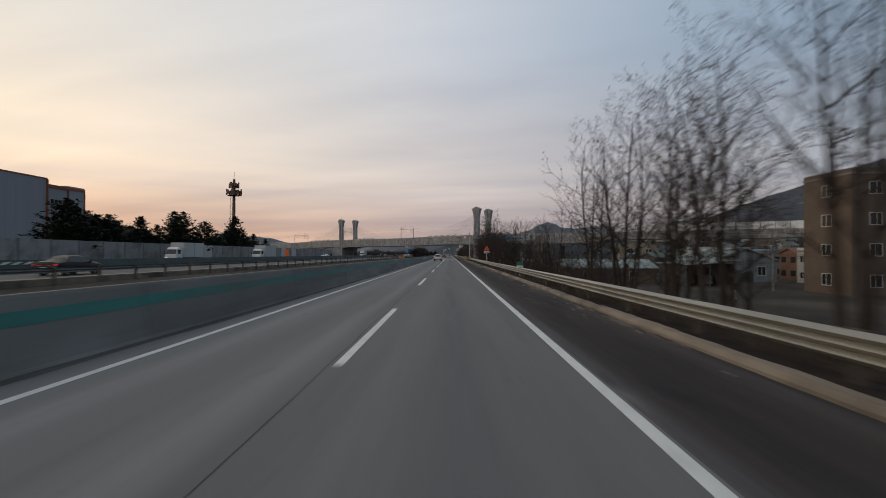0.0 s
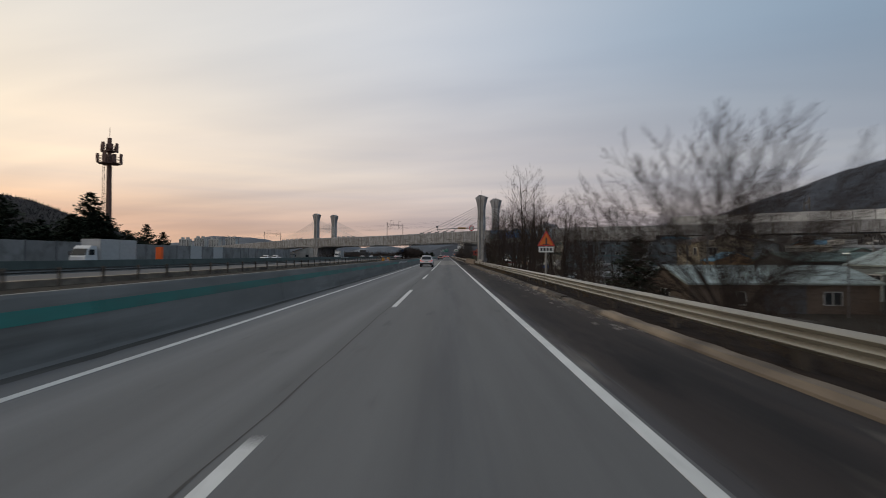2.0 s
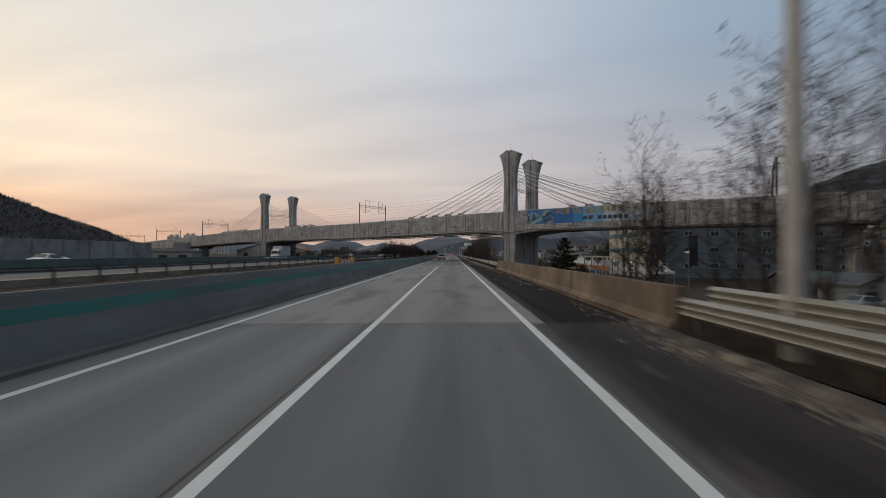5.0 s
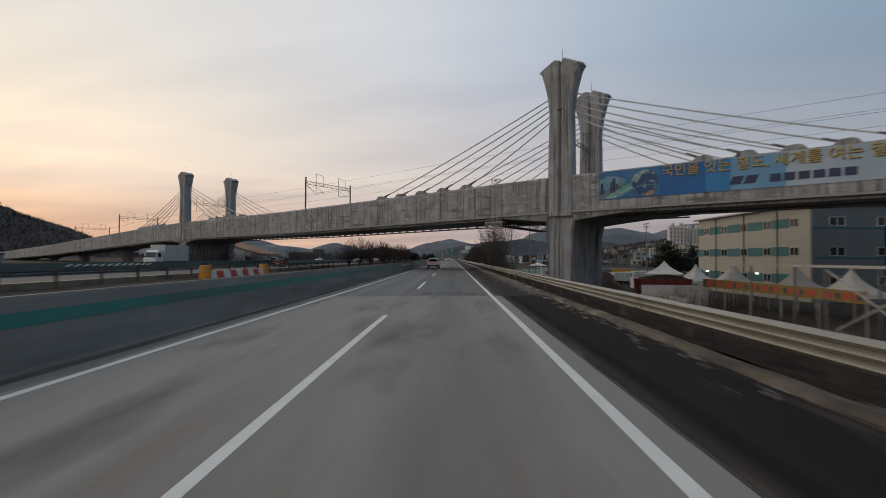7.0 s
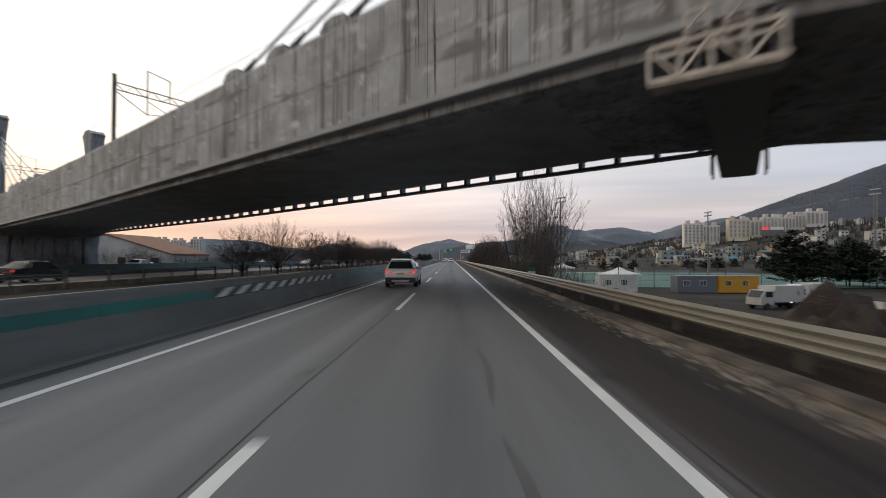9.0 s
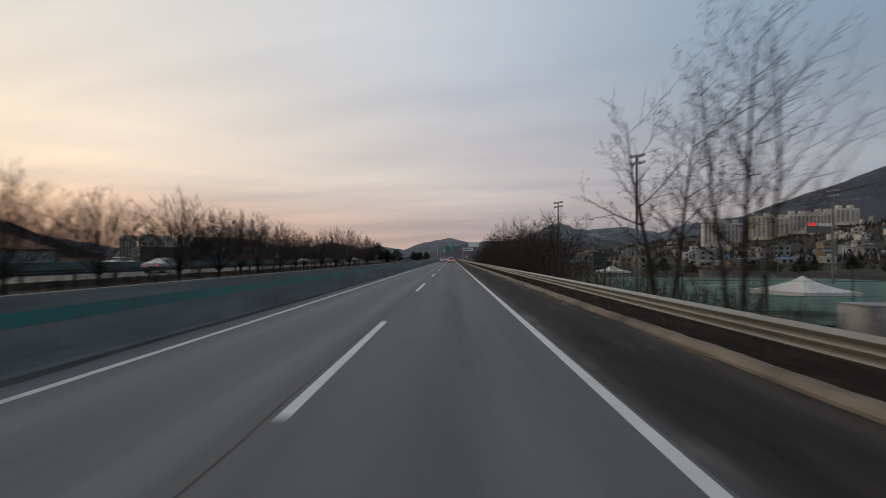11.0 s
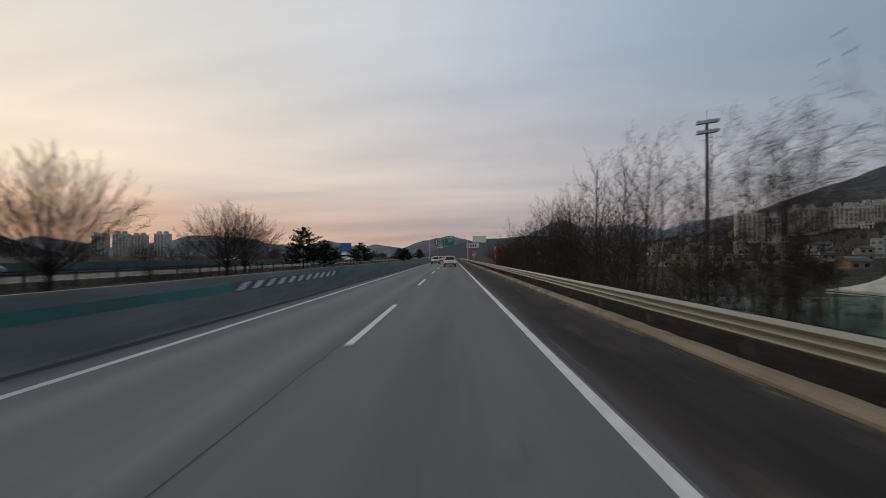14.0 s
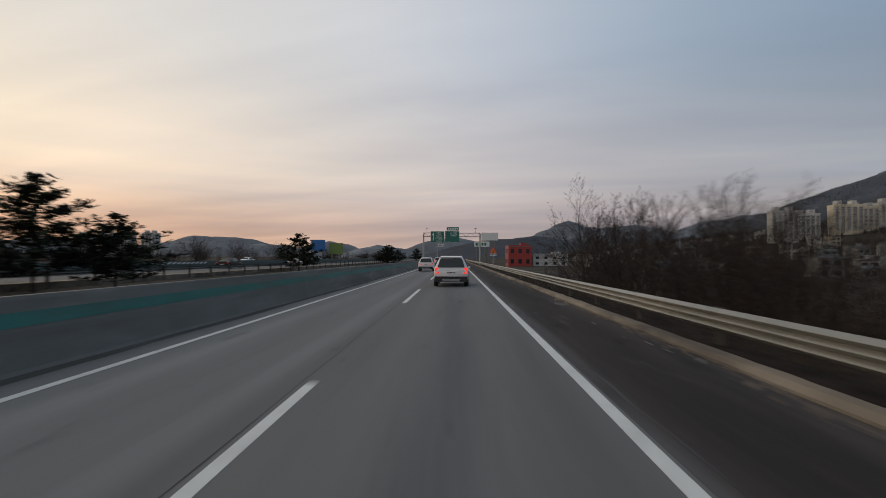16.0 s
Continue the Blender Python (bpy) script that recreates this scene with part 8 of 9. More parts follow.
# small houses filling the low ground
taken = [(62.5, 71, 14), (63.5, 131, 14), (31, 102, 12), (58, 108, 11), (74, 96, 8), (45, 92, 8), (24, 124, 6), (62, 164, 14), (88, 166, 10), (39.8, 146.5, 8), (34, 134, 8), (68, 256, 30), (60, 325, 36)]
WALLS = ["cream", "grey", "white", "tan", "brick", "blue_grey", "grey", "tan"]
ROOFS = ["green", "grey", "blue", "brown", "slate", "slate", "orange", "grey"]
n_h = 0
tries = 0
WORDS_W = {"cream": "cream", "grey": "grey", "white": "white", "tan": "tan", "brick": "brick", "dark": "dark", "blue_grey": "bluish grey"}
WORDS_R = {"green": "green", "grey": "grey", "blue": "blue", "brown": "brown", "slate": "slate", "orange": "rust"}
while n_h < 82 and tries < 6000:
    tries += 1
    if n_h < 46:
        x, y = BL.uniform(30, 150), BL.uniform(25, 232)
    else:
        x, y = BL.uniform(185, 430), BL.uniform(330, 620)
    r = BL.uniform(4.5, 8.0) if x > 60 else BL.uniform(2.8, 4.6)
    p = Vector((x, y)) - B0
    s_b, o_b = p.dot(BD), p.dot(Vector((-BD.y, BD.x)))
    if -9 < o_b < 22 and s_b > 60:
        continue
    if x < 66 and y < 140:
        continue
    if any((x - a) ** 2 + (y - b) ** 2 < (r + c) ** 2 for a, b, c in taken):
        continue
    taken.append((x, y, r))
    n_h += 1
    wn, rn = BL.choice(WALLS), BL.choice(ROOFS)
    kind = BL.choice(("gable", "ridge", "flat", "ridge"))
    fl = BL.choice((1, 1, 2, 2, 3) if x > 60 else (1, 1, 1))
    if x < 60 and rn in ("orange", "blue", "brown"):
        rn = "slate"
    if x < 60 and wn in ("cream", "tan", "white", "brick"):
        wn = BL.choice(("grey", "dark"))
    w, d = r * BL.uniform(1.2, 1.5), r * BL.uniform(1.0, 1.3)
    house(x, y, w, d, (2.9 * fl + 0.3) * (1 if x > 60 else 0.82), M_W[wn], kind, M_R[rn if kind != "flat" else "grey"], BL.uniform(-14, 14), fl, BL.choice((2, 3)), near=45 < x < 70 and y < 235, side=x > 45,
          label="%s walled %s with a %s roof" % (WORDS_W[wn], "house of %d storeys" % fl if fl > 1 else "low house", WORDS_R[rn] + (" pitched" if kind != "flat" else "") if kind != "flat" else "flat grey"))
# far town climbing the slope
n_h = 0
tries = 0
while n_h < 112 and tries < 9000:
    tries += 1
    x = BL.uniform(40, 720)
    y = BL.uniform(540, 1250)
    if x < 95 + max(0.0, 640 - y) * 0.35:
        continue
    r = BL.uniform(3.6, 6.0)
    if any((x - a) ** 2 + (y - b) ** 2 < (r + c) ** 2 for a, b, c in taken):
        continue
    taken.append((x, y, r))
    n_h += 1
    wn, rn = BL.choice(("cream", "white", "grey", "white", "white", "blue_grey")), BL.choice(("grey", "slate", "green", "grey", "blue", "brown"))
    fl = BL.choice((1, 2, 2, 3, 2))
    kind = BL.choice(("flat", "flat", "ridge"))
    house(x, y, r * 1.6, r * 1.2, 3.0 * fl, M_W[wn], kind, M_R[rn if kind != "flat" else "grey"], BL.uniform(-20, 20), fl, 2, near=False, side=False,
          label="distant %s town building of %d storeys" % (WORDS_W[wn], fl), group="distant town buildings")
n_h = 0
tries = 0
while n_h < 46 and tries < 5000:
    tries += 1
    x, y = BL.uniform(60, 260), BL.uniform(520, 700)
    r = BL.uniform(3.2, 5.2)
    if any((x - a) ** 2 + (y - b) ** 2 < (r + c) ** 2 for a, b, c in taken):
        continue
    taken.append((x, y, r))
    n_h += 1
    wn, rn = BL.choice(("white", "grey", "grey", "tan", "white", "blue_grey")), BL.choice(("grey", "slate", "green", "grey", "blue"))
    fl = BL.choice((1, 1, 1, 2, 2))
    kind = BL.choice(("flat", "ridge", "ridge"))
    house(x, y, r * 1.6, r * 1.2, 2.8 * fl + 0.2, M_W[wn], kind, M_R[rn if kind != "flat" else "grey"], BL.uniform(-20, 20), fl, 2, near=False, side=False,
          label="%s town building of %d storeys below the hillside" % (WORDS_W[wn], fl), group="distant town buildings")
slope = Mesh()
for k in range(9000):
    x, y = BL.uniform(150, 950), BL.uniform(330, 1500)
    if noise.noise((x * 0.012, y * 0.012, 5.0)) < 0.02 and x < 560:
        continue
    if any((x - a) ** 2 + (y - b) ** 2 < (c + 2) ** 2 for a, b, c in taken[-200:]):
        continue
    h = BL.uniform(4.0, 9.0)
    p = Vector((x, y, terrain(x, y) - 0.5))
    for f in range(3):
        slope.spike(p, p + Vector((BL.gauss(0, 0.28) * h, BL.gauss(0, 0.28) * h, h * BL.uniform(0.7, 1.0))), h * 0.12)
solid("slope_woods", slope, M_FOREST, "dark bare woods between the houses on the slope", "woods", kind="stuff")
# red factory and low sheds near the end of the road
house(36, 700, 13, 18, 11.5, material("red_cladding", (0.27, 0.03, 0.025), 0.6, var=0.12), "flat", M_R["grey"], 0, 2, 3, near=False, label="bright red cladded factory building", name="factory", category="factory")
house(54, 704, 20, 14, 6.5, M_W["white"], "flat", M_R["grey"], 0, 2, 4, near=False, label="low white warehouse beside the red factory", name="warehouse", category="warehouse")
house(-78, 352, 30, 18, 3.4, M_W["white"], "gable", M_R["orange"], 0, 1, 4, near=False, label="low white shed with a pinkish roof", name="warehouse", category="warehouse", z=-0.9, pitch=0.3)
house(-62, 398, 16, 8, 3.8, M_W["dark"], "flat", M_R["slate"], 0, 1, 2, near=False, label="small dark flat-roofed shed", name="shed", category="shed", z=-0.9)
# The low grey one at -64, 240 is added; a passing truck was there.
house(-64, 240, 12, 7, 2.6, M_W["grey"], "flat", M_R["slate"], 12, 1, 3, near=False, label="low grey block added under the bridge", name="site_office", category="office", z=-0.9)

# works behind the conifers
M_WORKS = material("pale_works_cladding", (0.26, 0.27, 0.29), 0.7, var=0.06, scale=0.2, fine=4, bump=0.3, stretch=(5, 5, 0.2), bump_dist=0.03)
M_RUST = plain("rust_red_trim", (0.26, 0.06, 0.03), 0.6)
works = thing("factory", "pale grey cladded factory with a rust red trim", "factory")
part("tall_hall", Mesh().box(-150, -105, 96, 129, -1, 20.6), M_WORKS, works)
part("low_hall", Mesh().box(-150, -105, 129.05, 142, -1, 18.6), M_WORKS, works)
part("end_tower", Mesh().box(-118, -104.8, 136, 142.2, -1, 19.8), M_WORKS, works)
part("trim", Mesh().box(-150.1, -104.9, 95.9, 129.02, 20.6, 20.95), M_RUST, works)
for yy in (128.75, 135.9, 141.95):
    part("corner_trim", Mesh().box(-104.98, -104.6, yy, yy + 0.3, 0, 20.55 if yy < 130 else 18.6), M_RUST, works)
part("red_trim", Mesh().box(-150, -104.7, 129.1, 142.3, 18.65, 19.4), M_RUST, works)
for i in range(4):
    part("window", Mesh().box(-105.02, -104.9, 130.2 + 1.4 * i, 131.2 + 1.4 * i, 14.5, 15.6), M_GLASS, works)


# Far windows: haze is put into the colour, greyer than bare glass.
M_HAZE = material("haze_greyed_window", (0.115, 0.12, 0.13), 0.4, var=0.2, random_var=0.4)
WIN_HAZE = Mesh().box(-0.5, 0.5, -0.06, 0.02, -0.5, 0.5).data("window", M_HAZE)


# apartment slabs on the hillside and far off
def apartments(x, y, w, d, top, base, label, mat, turn=0.0, cols=6, floors=14):
    a = thing("apartment_block", label, "apartment block", "apartment blocks", at=pose(x, y, base, 0, 0, turn))
    h = top - base
    part("wall", Mesh().box(-w / 2, w / 2, -d / 2, d / 2, -3, h), mat, a)
    for i in range(cols):
        xc = -w / 2 + w * (i + 0.5) / cols
        part("balcony_bay", Mesh().box(xc - w / cols * 0.33, xc + w / cols * 0.33, -d / 2 - 0.9, -d / 2, 1.0, h - 1.5), M_W["white"], a)
        for f in range(floors):
            zc = 1.5 + (h - 3) * (f + 0.5) / floors
            wv = new("window", WIN_HAZE)
            wv.parent = a
            wv.matrix_basis = pose(xc, -d / 2 - 0.93, zc) @ Matrix.Diagonal((w / cols * 0.5, 1, (h - 3) / floors * 0.52, 1))
    part("roof", Mesh().box(-w / 2 - 0.3, w / 2 + 0.3, -d / 2 - 0.3, d / 2 + 0.3, h, h + 0.8), mat, a)
    for k in (-0.28, 0.22):
        part("lift_house", Mesh().box(w * k - 2, w * k + 2.5, -d * 0.3, d * 0.3, h + 0.8, h + 5.0), M_W["white"], a)


M_APT = material("apartment_paint", (0.47, 0.47, 0.46), 0.8, var=0.05, scale=0.05, fine=0.6, bump=0.0, random_var=0.08)
M_APT_C = material("apartment_cream_paint", (0.52, 0.47, 0.37), 0.8, var=0.05, scale=0.05, fine=0.6, bump=0.0, random_var=0.08)
for i, (x, y, w, top, cream) in enumerate(((333, 930, 24, 57, 0), (361, 938, 22, 55, 0), (392, 925, 26, 63, 1), (416, 935, 24, 62, 1), (438, 928, 22, 66, 0), (459, 930, 20, 66, 0), (478, 938, 20, 70, 0), (500, 930, 26, 74, 0))):
    apartments(x, y, w, 13, top - 7, terrain(x, y) + 4, "tall pale apartment slab on the hillside" if not cream else "tall cream apartment slab on the hillside", M_APT_C if cream else M_APT, turn=-12, cols=5, floors=13)
for i, x in enumerate((-618, -586, -548, -512)):
    apartments(x, 1231 + 8 * (i % 2), 24, 14, 36 + 3 * (i % 2), -2, "distant grey apartment tower", M_APT, cols=4, floors=13)
signb = thing("roof_sign", "red glowing sign with white lettering on a roof", "sign")
part("panel", Mesh().box(251, 256, 640, 640.4, 25.9, 28.1), plain("red_neon", (1.0, 0.05, 0.05), 0.4, glow=0.35), signb)
for i in range(4):
    part("letter_bar", Mesh().box(258.2 + 2.6 * i, 260.2 + 2.6 * i, 640, 640.3, 25.8, 28.0), M_SIGN_WHITE, signb)
part("frame", Mesh().box(250, 269, 640.5, 640.8, 21.0, 25.6), M_STEEL, signb)

M_YARD = material("worn_grey_yard", (0.105, 0.100, 0.096), 0.92, var=0.25, scale=0.3, fine=8, bump=0.3, spec=0.1, stain=(0.062, 0.057, 0.052), stain_scale=0.25, stain_at=0.52, stain_soft=0.1,
                  more=(((0.26, 0.26, 0.27), 0.35, 0.67, 0.03, (1, 1, 1)),))
yard = thing("yard", "worn grey parking yard with frosty patches below the road", "yard", kind="structure")
part("paving", strip([21, 26, 31, 36, 41, 47, 53], 118, 186, 4.0, terrain, 0.05), M_YARD, yard)
# ---- yard under the bridge ----
M_TENT = material("white_canvas", (0.54, 0.53, 0.51), 0.85, var=0.08, scale=0.8, fine=10, bump=0.2)


def tent(x, y, w, top, eave=2.3, turn=12):
    g = terrain(x, y)
    t = thing("tent", "white canvas pagoda tent with a peaked roof", "tent", "row of tents", at=pose(x, y, g, 0, 0, turn))
    ev, apex = eave, top - g
    rings = []
    for k, (f, zz) in enumerate(((1.0, ev), (0.62, ev + (apex - ev) * 0.22), (0.30, ev + (apex - ev) * 0.52), (0.10, ev + (apex - ev) * 0.82), (0.015, apex))):
        q = w / 2 * f
        rings.append([(-q, -q, zz), (q, -q, zz), (q, q, zz), (-q, q, zz)])
    part("canopy", Mesh().loft(rings), M_TENT, t)
    part("valance", Mesh().loft([[(-w / 2 - 0.02, -w / 2 - 0.02, zz), (w / 2 + 0.02, -w / 2 - 0.02, zz), (w / 2 + 0.02, w / 2 + 0.02, zz), (-w / 2 - 0.02, w / 2 + 0.02, zz)] for zz in (ev - 0.35, ev + 0.01)]), M_TENT, t)
    for sx in (-1, 1):
        for sy in (-1, 1):
            part("pole", Mesh().tube((sx * w * 0.48, sy * w * 0.48, -0.1), (sx * w * 0.48, sy * w * 0.48, ev), 0.05, sides=6), M_STEEL_PALE, t)


tent(33.1, 258.3, 5.2, 1.5, 3.05, 61)
for x, y, top in ((33.5, 249.0, 1.3), (35.5, 244.0, 1.3), (33.0, 238.5, 1.3), (35.0, 231.0, 1.4), (34.5, 223.5, 1.3), (36, 216, 1.3)):
    tent(x, y, 3.6, top - 0.25)
for x, y in ((38, 402), (33, 330)):
    tent(x, y, 6.0, 0.2)
bf = thing("banner_fence", "yellow printed banner strung on a fence", "banner")
M_YEL = plain("yellow_banner", (0.21, 0.135, 0.03), 0.6)
for i in range(5):
    y0 = 211.5 + 4.1 * i
    pb = part("banner_panel", Mesh().box(26.0, 26.04, y0, y0 + 4.0, -1.05, -0.25), M_YEL, bf)
    for k in range(6):
        part("text_bar", Mesh().box(25.98, 26.0, y0 + 0.3 + 0.6 * k, y0 + 0.62 + 0.6 * k, -0.85, -0.45), M_SIGN_RED if (i + k) % 3 else M_NAVY, pb)
    part("post", Mesh().tube((26.08, y0, terrain(26, y0) - 0.2), (26.08, y0, -0.1), 0.05, sides=6), M_STEEL_PALE, bf)
fr = thing("pipe_frame", "pale steel pipe rack in the yard", "pipe rack")
for y in (194, 201, 208, 215):
    for x in (21.0, 24.0):
        part("post", Mesh().tube((x, y, terrain(x, y) - 0.2), (x, y, 1.35), 0.07, sides=8), M_STEEL, fr)
for x in (21.0, 24.0):
    part("beam", Mesh().bar((x, 193, 1.35), (x, 216, 1.35), 0.12), M_STEEL_PALE, fr)
part("brace", Mesh().bar((21, 201, -2.5), (21, 208, 1.2), 0.08).bar((21, 208, -2.5), (21, 201, 1.2), 0.08), M_STEEL_PALE, fr)
wl = thing("site_wall", "low white sheet metal site wall", "wall")
part("panel", Mesh().box(21.6, 21.8, 226, 231.9, terrain(22, 236) - 0.2, -1.9), M_W["white"], wl)
part("panel", Mesh().box(19.8, 26.6, 232.0, 232.12, terrain(22, 232) - 0.2, -0.95), M_W["white"], wl)
M_BROWN_EARTH = material("red_brown_earth", (0.056, 0.036, 0.028), 0.95, var=0.45, scale=0.9, fine=6, bump=1.0, bump_dist=0.15)


def mound(x, y, rx, ry, h, label):
    m = Mesh()
    n = 16
    g = terrain(x, y) - 0.15
    for j in range(n + 1):
        for i in range(n + 1):
            u, v = 2 * i / n - 1, 2 * j / n - 1
            r = math.sqrt(u * u + v * v)
            k = max(0.0, 1 - r) ** 0.8
            m.v.append((x + u * rx, y + v * ry, g + h * k * (1 + 0.7 * noise.noise((u * 3 + x, v * 3, 1)) + 0.35 * noise.noise((u * 9 + x, v * 9, 4)))))
    for j in range(n):
        for i in range(n):
            a = j * (n + 1) + i
            m.f.append((a, a + 1, a + n + 2, a + n + 1))
    solid("earth_mound", m, M_BROWN_EARTH, label, "mound", "earth mounds", smooth=True)


mound(24, 262, 4.4, 4.6, 3.4, "heap of red-brown earth in the yard")
mound(20.5, 270, 3.2, 4.0, 1.5, "low heap of red-brown earth in the yard")
# white sheeting on a post fence beside the tents
screen = thing("fabric_fence", "white sheeting strung on a post fence beside the tents", "fence")
for i in range(6):
    y0 = 256.5 + 2.45 * i
    part("sheet", Mesh().box(32.0 + 0.08 * i, 32.03 + 0.08 * i, y0, y0 + 2.4, terrain(32, y0) + 0.05, -1.42 - 0.05 * (i % 2)), M_TENT, screen)
    part("post", Mesh().tube((31.9 + 0.08 * i, y0, terrain(32, y0) - 0.2), (31.9 + 0.08 * i, y0, -1.15), 0.05, sides=6), M_STEEL, screen)
# skip of earth
skip = thing("skip", "dull red steel skip heaped with brown earth", "skip", at=pose(24.4, 238.0, terrain(24, 238)))
M_SKIP = material("dull_red_steel", (0.17, 0.022, 0.024), 0.6, var=0.3, scale=1.5, fine=10, bump=0.2)
part("body", Mesh().hexa([(-2.6, -1.0, 0.9), (2.6, -1.0, 0.9), (2.6, 1.0, 0.9), (-2.6, 1.0, 0.9)], [(-2.9, -1.2, 2.95), (2.9, -1.2, 2.95), (2.9, 1.2, 2.95), (-2.9, 1.2, 2.95)]), M_SKIP, skip)
for i in range(5):
    part("rib", Mesh().box(-2.4 + 1.2 * i - 0.06, -2.4 + 1.2 * i + 0.06, -1.28, -1.0, 1.0, 2.9), M_SKIP, skip)
for a in (-2.0, 2.0):
    part("skid", Mesh().box(a - 0.3, a + 0.3, -0.9, 0.9, -0.1, 0.9), M_TRIM, skip)
part("earth_load", Mesh().loft([[(-2.7, -1.05, 2.95), (2.7, -1.05, 2.95), (2.7, 1.05, 2.95), (-2.7, 1.05, 2.95)], [(-1.6, -0.6, 3.25), (1.9, -0.5, 3.3), (1.7, 0.6, 3.35), (-1.7, 0.5, 3.2)], [(-0.6, -0.2, 3.42), (0.8, -0.2, 3.45), (0.8, 0.2, 3.45), (-0.6, 0.2, 3.42)]]), M_BROWN_EARTH, skip, "brown earth load")
# box van parked by the heaps
van = thing("box_truck", "white box truck parked in the yard", "truck", at=pose(34.2, 284.5, terrain(34, 284), 0, 0, 18))
part("cargo_box", Mesh().box(-1.1, 2.9, -1.0, 1.0, 0.75, 2.45), M_W["white"], van)
cab = part("cab", Mesh().loft([[(-2.9, yy, 0.5), (-1.15, yy, 0.5), (-1.15, yy, 2.0), (-2.3, yy, 2.0), (-2.85, yy, 1.25)] for yy in (-0.9, 0.9)]), M_W["white"], van)
part("windscreen", Mesh().hexa([(-2.86, -0.75, 1.3), (-2.36, -0.75, 1.93), (-2.36, 0.75, 1.93), (-2.86, 0.75, 1.3)], [(-2.90, -0.75, 1.3), (-2.40, -0.75, 1.96), (-2.40, 0.75, 1.96), (-2.90, 0.75, 1.3)]), M_GLASS, cab)
part("side_window", Mesh().box(-2.25, -1.35, -0.93, -0.9, 1.3, 1.85), M_GLASS, cab)
part("chassis", Mesh().box(-2.7, 2.8, -0.4, 0.4, 0.42, 0.75), M_TRIM, van)
for a in (-2.1, 1.7):
    for b in (-0.92, 0.72):
        part("wheel", Mesh().tube((a, b, 0.36), (a, b + 0.22, 0.36), 0.36, sides=14), M_TRIM, van)
M_TARP = plain("blue_tarpaulin", (0.03, 0.10, 0.30), 0.6)
for x, y in ((45, 281), (48, 284), (51, 280), (42.5, 277)):
    t = Mesh()
    g = terrain(x, y)
    t.loft([[(x - 1.4, y - 1.0, g - 0.1), (x + 1.4, y - 1.0, g - 0.1), (x + 1.3, y + 1.0, g - 0.1), (x - 1.4, y + 0.9, g - 0.1)], [(x - 1.1, y - 0.8, g + 0.8), (x + 1.0, y - 0.7, g + 1.0), (x + 1.1, y + 0.7, g + 0.9), (x - 1.0, y + 0.8, g + 0.75)],
            [(x - 0.4, y - 0.3, g + 1.15), (x + 0.4, y - 0.3, g + 1.2), (x + 0.4, y + 0.3, g + 1.2), (x - 0.4, y + 0.3, g + 1.15)]])
    solid("tarpaulin_stack", t, M_TARP, "stack of goods under a blue tarpaulin", "stack", "tarpaulin stacks")


def container(x, y, mat, label):
    g = terrain(x, y)
    c = thing("container", label, "container", "site containers", at=pose(x, y, g))
    part("body", Mesh().box(-3, 3, -1.2, 1.2, 0.1, 2.6), mat, c)
    part("roof", Mesh().box(-3.05, 3.05, -1.25, 1.25, 2.6, 2.7), M_STEEL_PALE, c)
    part("skid", Mesh().box(-2.8, 2.8, -1.0, -0.8, -0.2, 0.1).box(-2.8, 2.8, 0.8, 1.0, -0.2, 0.1), M_TRIM, c)
    for i in (-1.6, 0.9):
        window(c, i, -1.2, 1.55, 0, 1.0, 0.9, True)
    for i in range(12):
        part("rib", Mesh().box(-2.9 + 0.5 * i, -2.8 + 0.5 * i, -1.23, -1.2, 0.2, 2.5), mat, c)


container(43.7, 309, plain("amber_container_paint", (0.42, 0.22, 0.02), 0.5), "amber yellow site office container")
container(37.6, 309.4, plain("blue_grey_container_paint", (0.10, 0.115, 0.14), 0.5), "blue-grey site office container")
container(26.5, 312, M_W["white"], "white site storage container")

# ---- playing field ----
M_TURF = material("frosty_artificial_turf", (0.070, 0.132, 0.106), 0.9, var=0.15, scale=0.3, fine=12, bump=0.2)
field = thing("playing_field", "pale green artificial turf playing field", "playing field", kind="structure")
part("turf", strip([18, 30, 45, 60, 80, 100, 108], 322, 424, 6.0, lambda x, y: max(terrain(x, y), -3.45), 0.06), M_TURF, field)
for y in (324, 373, 422):
    part("pitch_line", strip([20, 45, 75, 106], y, y + 0.14, 0.14, lambda x, y_: max(terrain(x, y_), -3.45), 0.07), M_PAINT, field)
part("pitch_line", strip([22.0, 22.14], 324, 422, 7.0, lambda x, y: max(terrain(x, y), -3.45), 0.07), M_PAINT, field)
M_GOAL = plain("white_goal_paint", (0.60, 0.60, 0.60), 0.4)


def goal(x, y, turn, w=5.2, h=2.3):
    g = thing("goal", "white tubular football goal", "goal", "football goals", at=pose(x, y, terrain(x, y) + 0.06, 0, 0, turn))
    part("frame", Mesh().rope([(-w / 2, 0, 0), (-w / 2, 0, h), (w / 2, 0, h), (w / 2, 0, 0)], 0.06, 8), M_GOAL, g)
    for sx in (-1, 1):
        part("stay", Mesh().rope([(sx * w / 2, 0, h), (sx * w / 2, 1.2, h - 0.1), (sx * w / 2, 1.9, 0.02), (sx * w / 2, 0, 0.02)], 0.035, 6), M_GOAL, g)


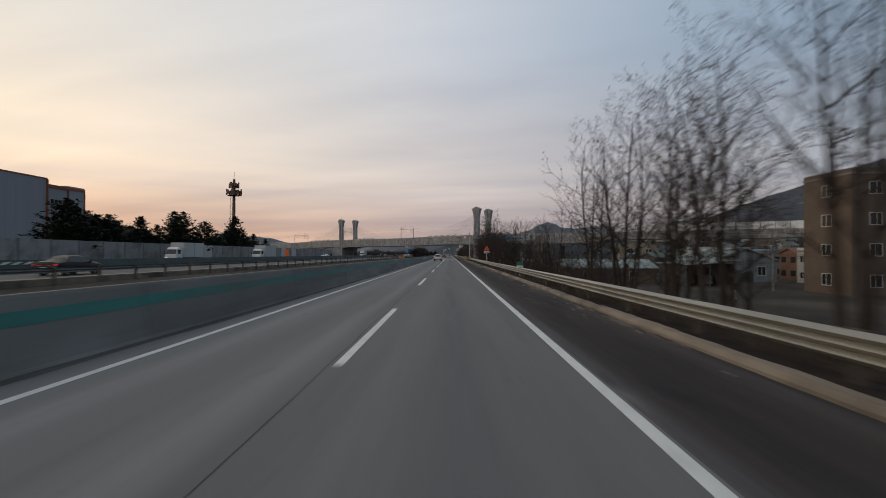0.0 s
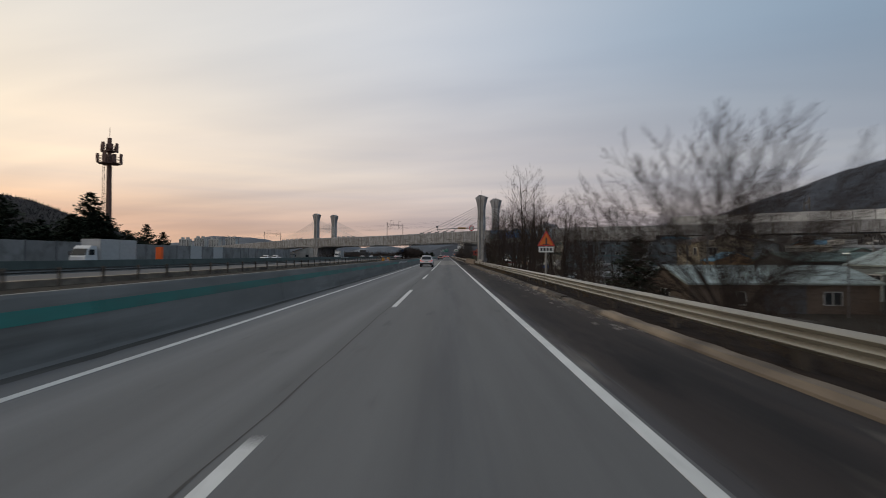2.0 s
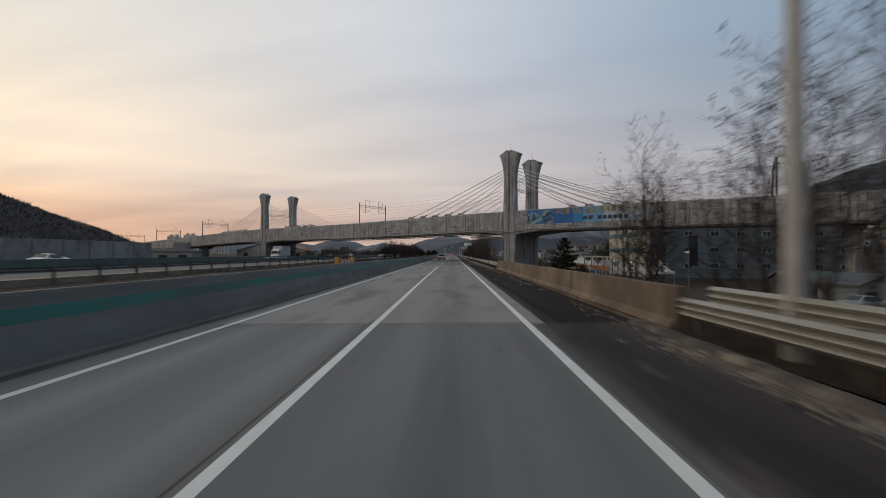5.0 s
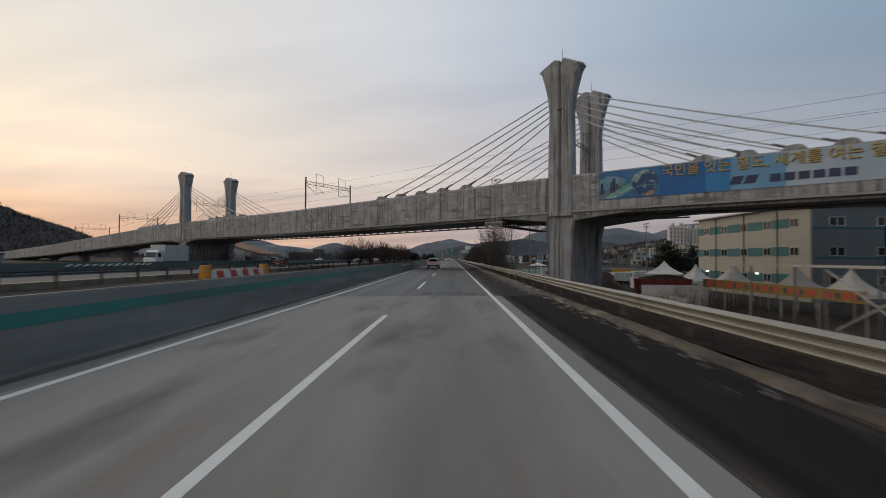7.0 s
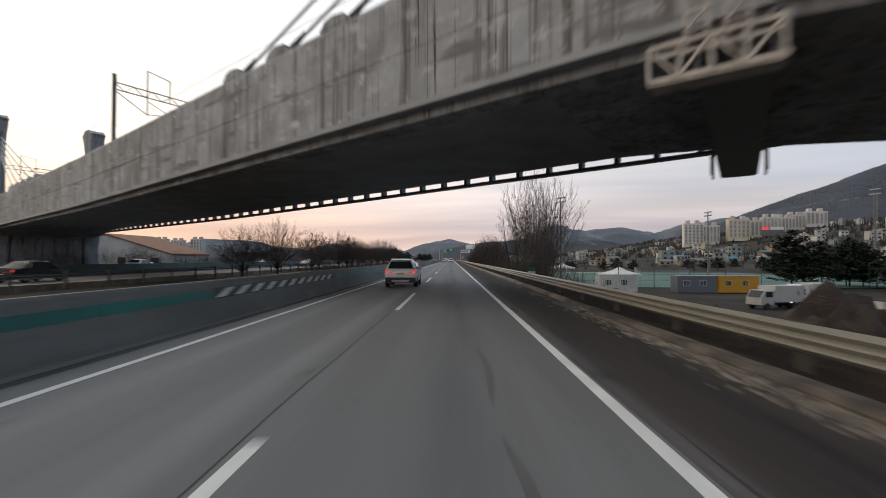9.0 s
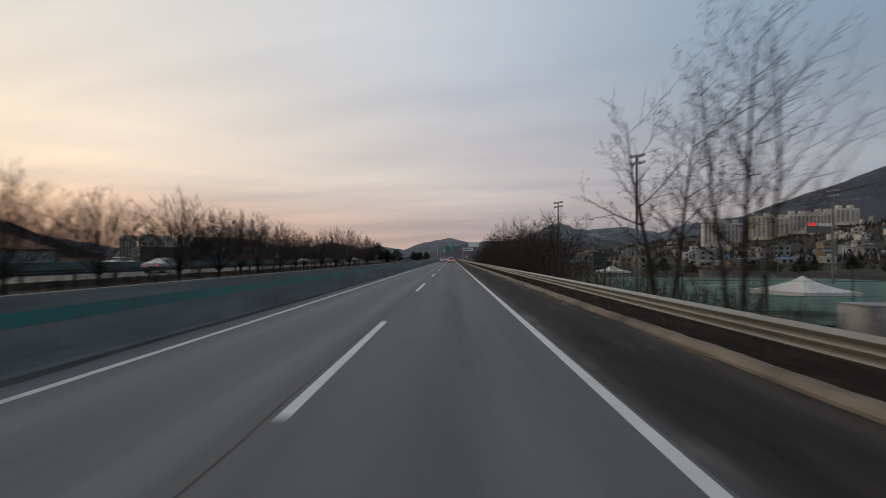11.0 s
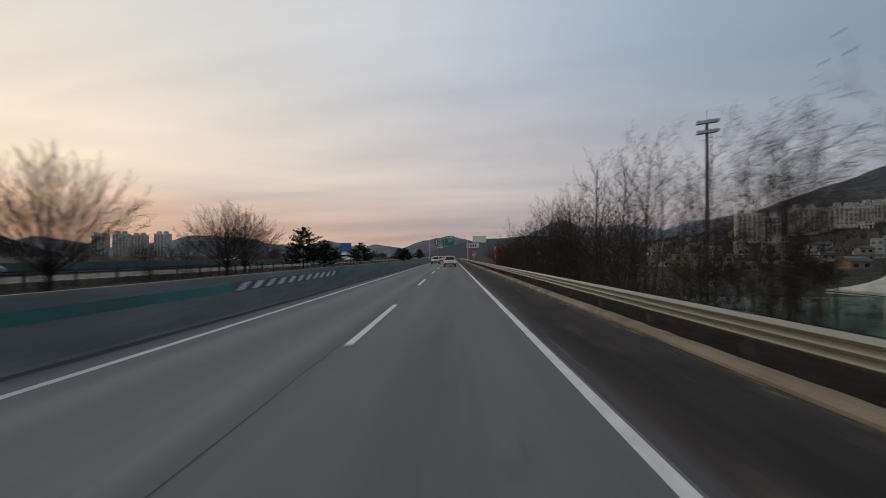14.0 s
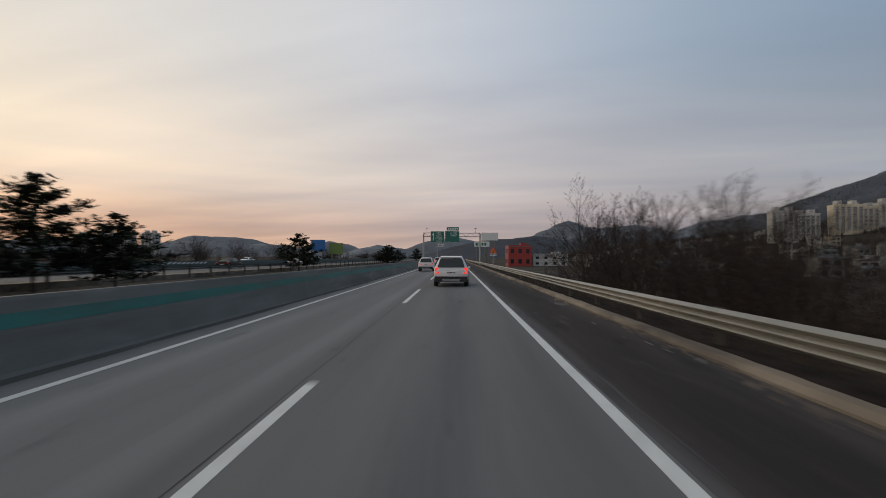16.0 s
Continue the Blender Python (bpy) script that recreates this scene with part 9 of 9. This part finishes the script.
goal(29.5, 338, 20)
goal(36, 398, 200)
board = thing("score_board", "dark square score board on two posts by the field", "board")
part("panel", Mesh().box(28.9, 31.7, 385.0, 385.25, 0.15, 3.0), M_TRIM, board)
part("frame", Mesh().box(28.8, 31.8, 385.02, 385.3, 3.0, 3.1).box(28.8, 31.8, 385.02, 385.3, 0.05, 0.15), M_STEEL, board)
for x in (29.4, 31.2):
    part("post", Mesh().tube((x, 385.35, terrain(x, 385) - 0.3), (x, 385.35, 3.0), 0.08, sides=8), M_STEEL, board)
fence = thing("net_fence", "tall green net fence on steel posts around the field", "fence")
M_NET = material("green_netting_wire", (0.03, 0.085, 0.06), 0.8, var=0.2)
for k in range(18):
    y = 320 + 6 * k
    part("post", Mesh().tube((17.0, y, terrain(17, y) - 0.2), (17.0, y, 1.9), 0.06, sides=6), M_NET, fence)
for k in range(15):
    x = 17 + 6.2 * k
    part("post", Mesh().tube((x, 319.5, terrain(x, 319.5) - 0.2), (x, 319.5, 1.2), 0.06, sides=6), M_NET, fence)
for zz in (-3.0, -1.4, 0.2, 1.8):
    part("wire", Mesh().bar((17, 320, zz), (17, 422, zz), 0.035), M_NET, fence)
    part("wire", Mesh().bar((17, 319.5, zz * 0.7), (104, 319.5, zz * 0.7), 0.035), M_NET, fence)
net = Mesh()
for k in range(240):
    y = 320.4 + 0.42 * k
    net.bar((17, y, -3.3), (17, y, 1.85), 0.012)
tagged(part("netting", net, M_NET, fence), kind="stuff")
stand = thing("stand", "low covered stand with a pale roof beside the field", "stand")
part("roof", Mesh().box(72, 92, 423, 430, 1.6, 1.85), M_R["grey"], stand)
for x in (73, 79, 85, 91):
    part("post", Mesh().tube((x, 424, -3.6), (x, 424, 1.6), 0.1, sides=6), M_STEEL, stand)
for k in range(4):
    part("step", Mesh().box(72, 92, 425 + 1.2 * k, 426.2 + 1.2 * k, -3.8, -3.0 + 0.5 * k), M_W["grey"], stand)

# utility poles, street lamps and a few lights in the town
def utility_pole(x, y, h=9.0):
    u = thing("utility_pole", "grey concrete utility pole with crossarms", "utility pole", "utility poles")
    g = terrain(x, y)
    part("pole", Mesh().tube((x, y, g - 0.4), (x, y, g + h), 0.16, 0.11, sides=8), M_W["grey"], u)
    for dz in (0.4, 1.3):
        part("crossarm", Mesh().bar((x - 0.9, y, g + h - dz), (x + 0.9, y, g + h - dz), 0.09), M_STEEL, u)
    part("transformer", Mesh().tube((x + 0.3, y - 0.2, g + h - 2.8), (x + 0.3, y - 0.2, g + h - 2.0), 0.25, sides=8), M_STEEL, u)


POLES = [(34, 60), (31, 111), (26, 138), (40, 135), (75, 140), (95, 120), (48, 75)]
for x, y in POLES:
    utility_pole(x, y, 9 + (x * 7 % 3))
for (x0, y0), (x1, y1) in zip(POLES[:5], POLES[1:6]):
    for dx in (-0.7, 0.0, 0.7):
        za, zb = terrain(x0, y0) + 8.6 + (x0 * 7 % 3), terrain(x1, y1) + 8.6 + (x1 * 7 % 3)
        pts = [(x0 + dx + (x1 - x0) * t, y0 + (y1 - y0) * t, za + (zb - za) * t - 2.4 * t * (1 - t)) for t in (0, 0.25, 0.5, 0.75, 1)]
        solid("power_line", Mesh().rope(pts, 0.010, 4), M_INK, "thin black power line between poles", "wire", "power lines")
for x, y in ((35, 95), (50, 140), (29, 190), (64, 120), (120, 180)):
    l = thing("street_lamp", "lit white street lamp on a slim pole", "street lamp", "street lamps")
    g = terrain(x, y)
    part("pole", Mesh().tube((x, y, g - 0.3), (x, y, g + 5.6), 0.07, sides=6), M_STEEL, l)
    part("lamp", Mesh().box(x - 0.38, x + 0.05, y - 0.08, y + 0.08, g + 5.56, g + 5.64), M_LIT, l)
# cars parked in the yards
for x, y, t, src in ((33.0, 169.0, 80, wht), (36.3, 134.0, 98, blk), (27, 158, 85, slv), (29.5, 163, 85, blk), (41, 176, 95, slv), (52, 118, 10, slv), (48, 296, 85, slv)):
    copy_thing(src, pose(x, y, terrain(x, y), 0, 0, t))
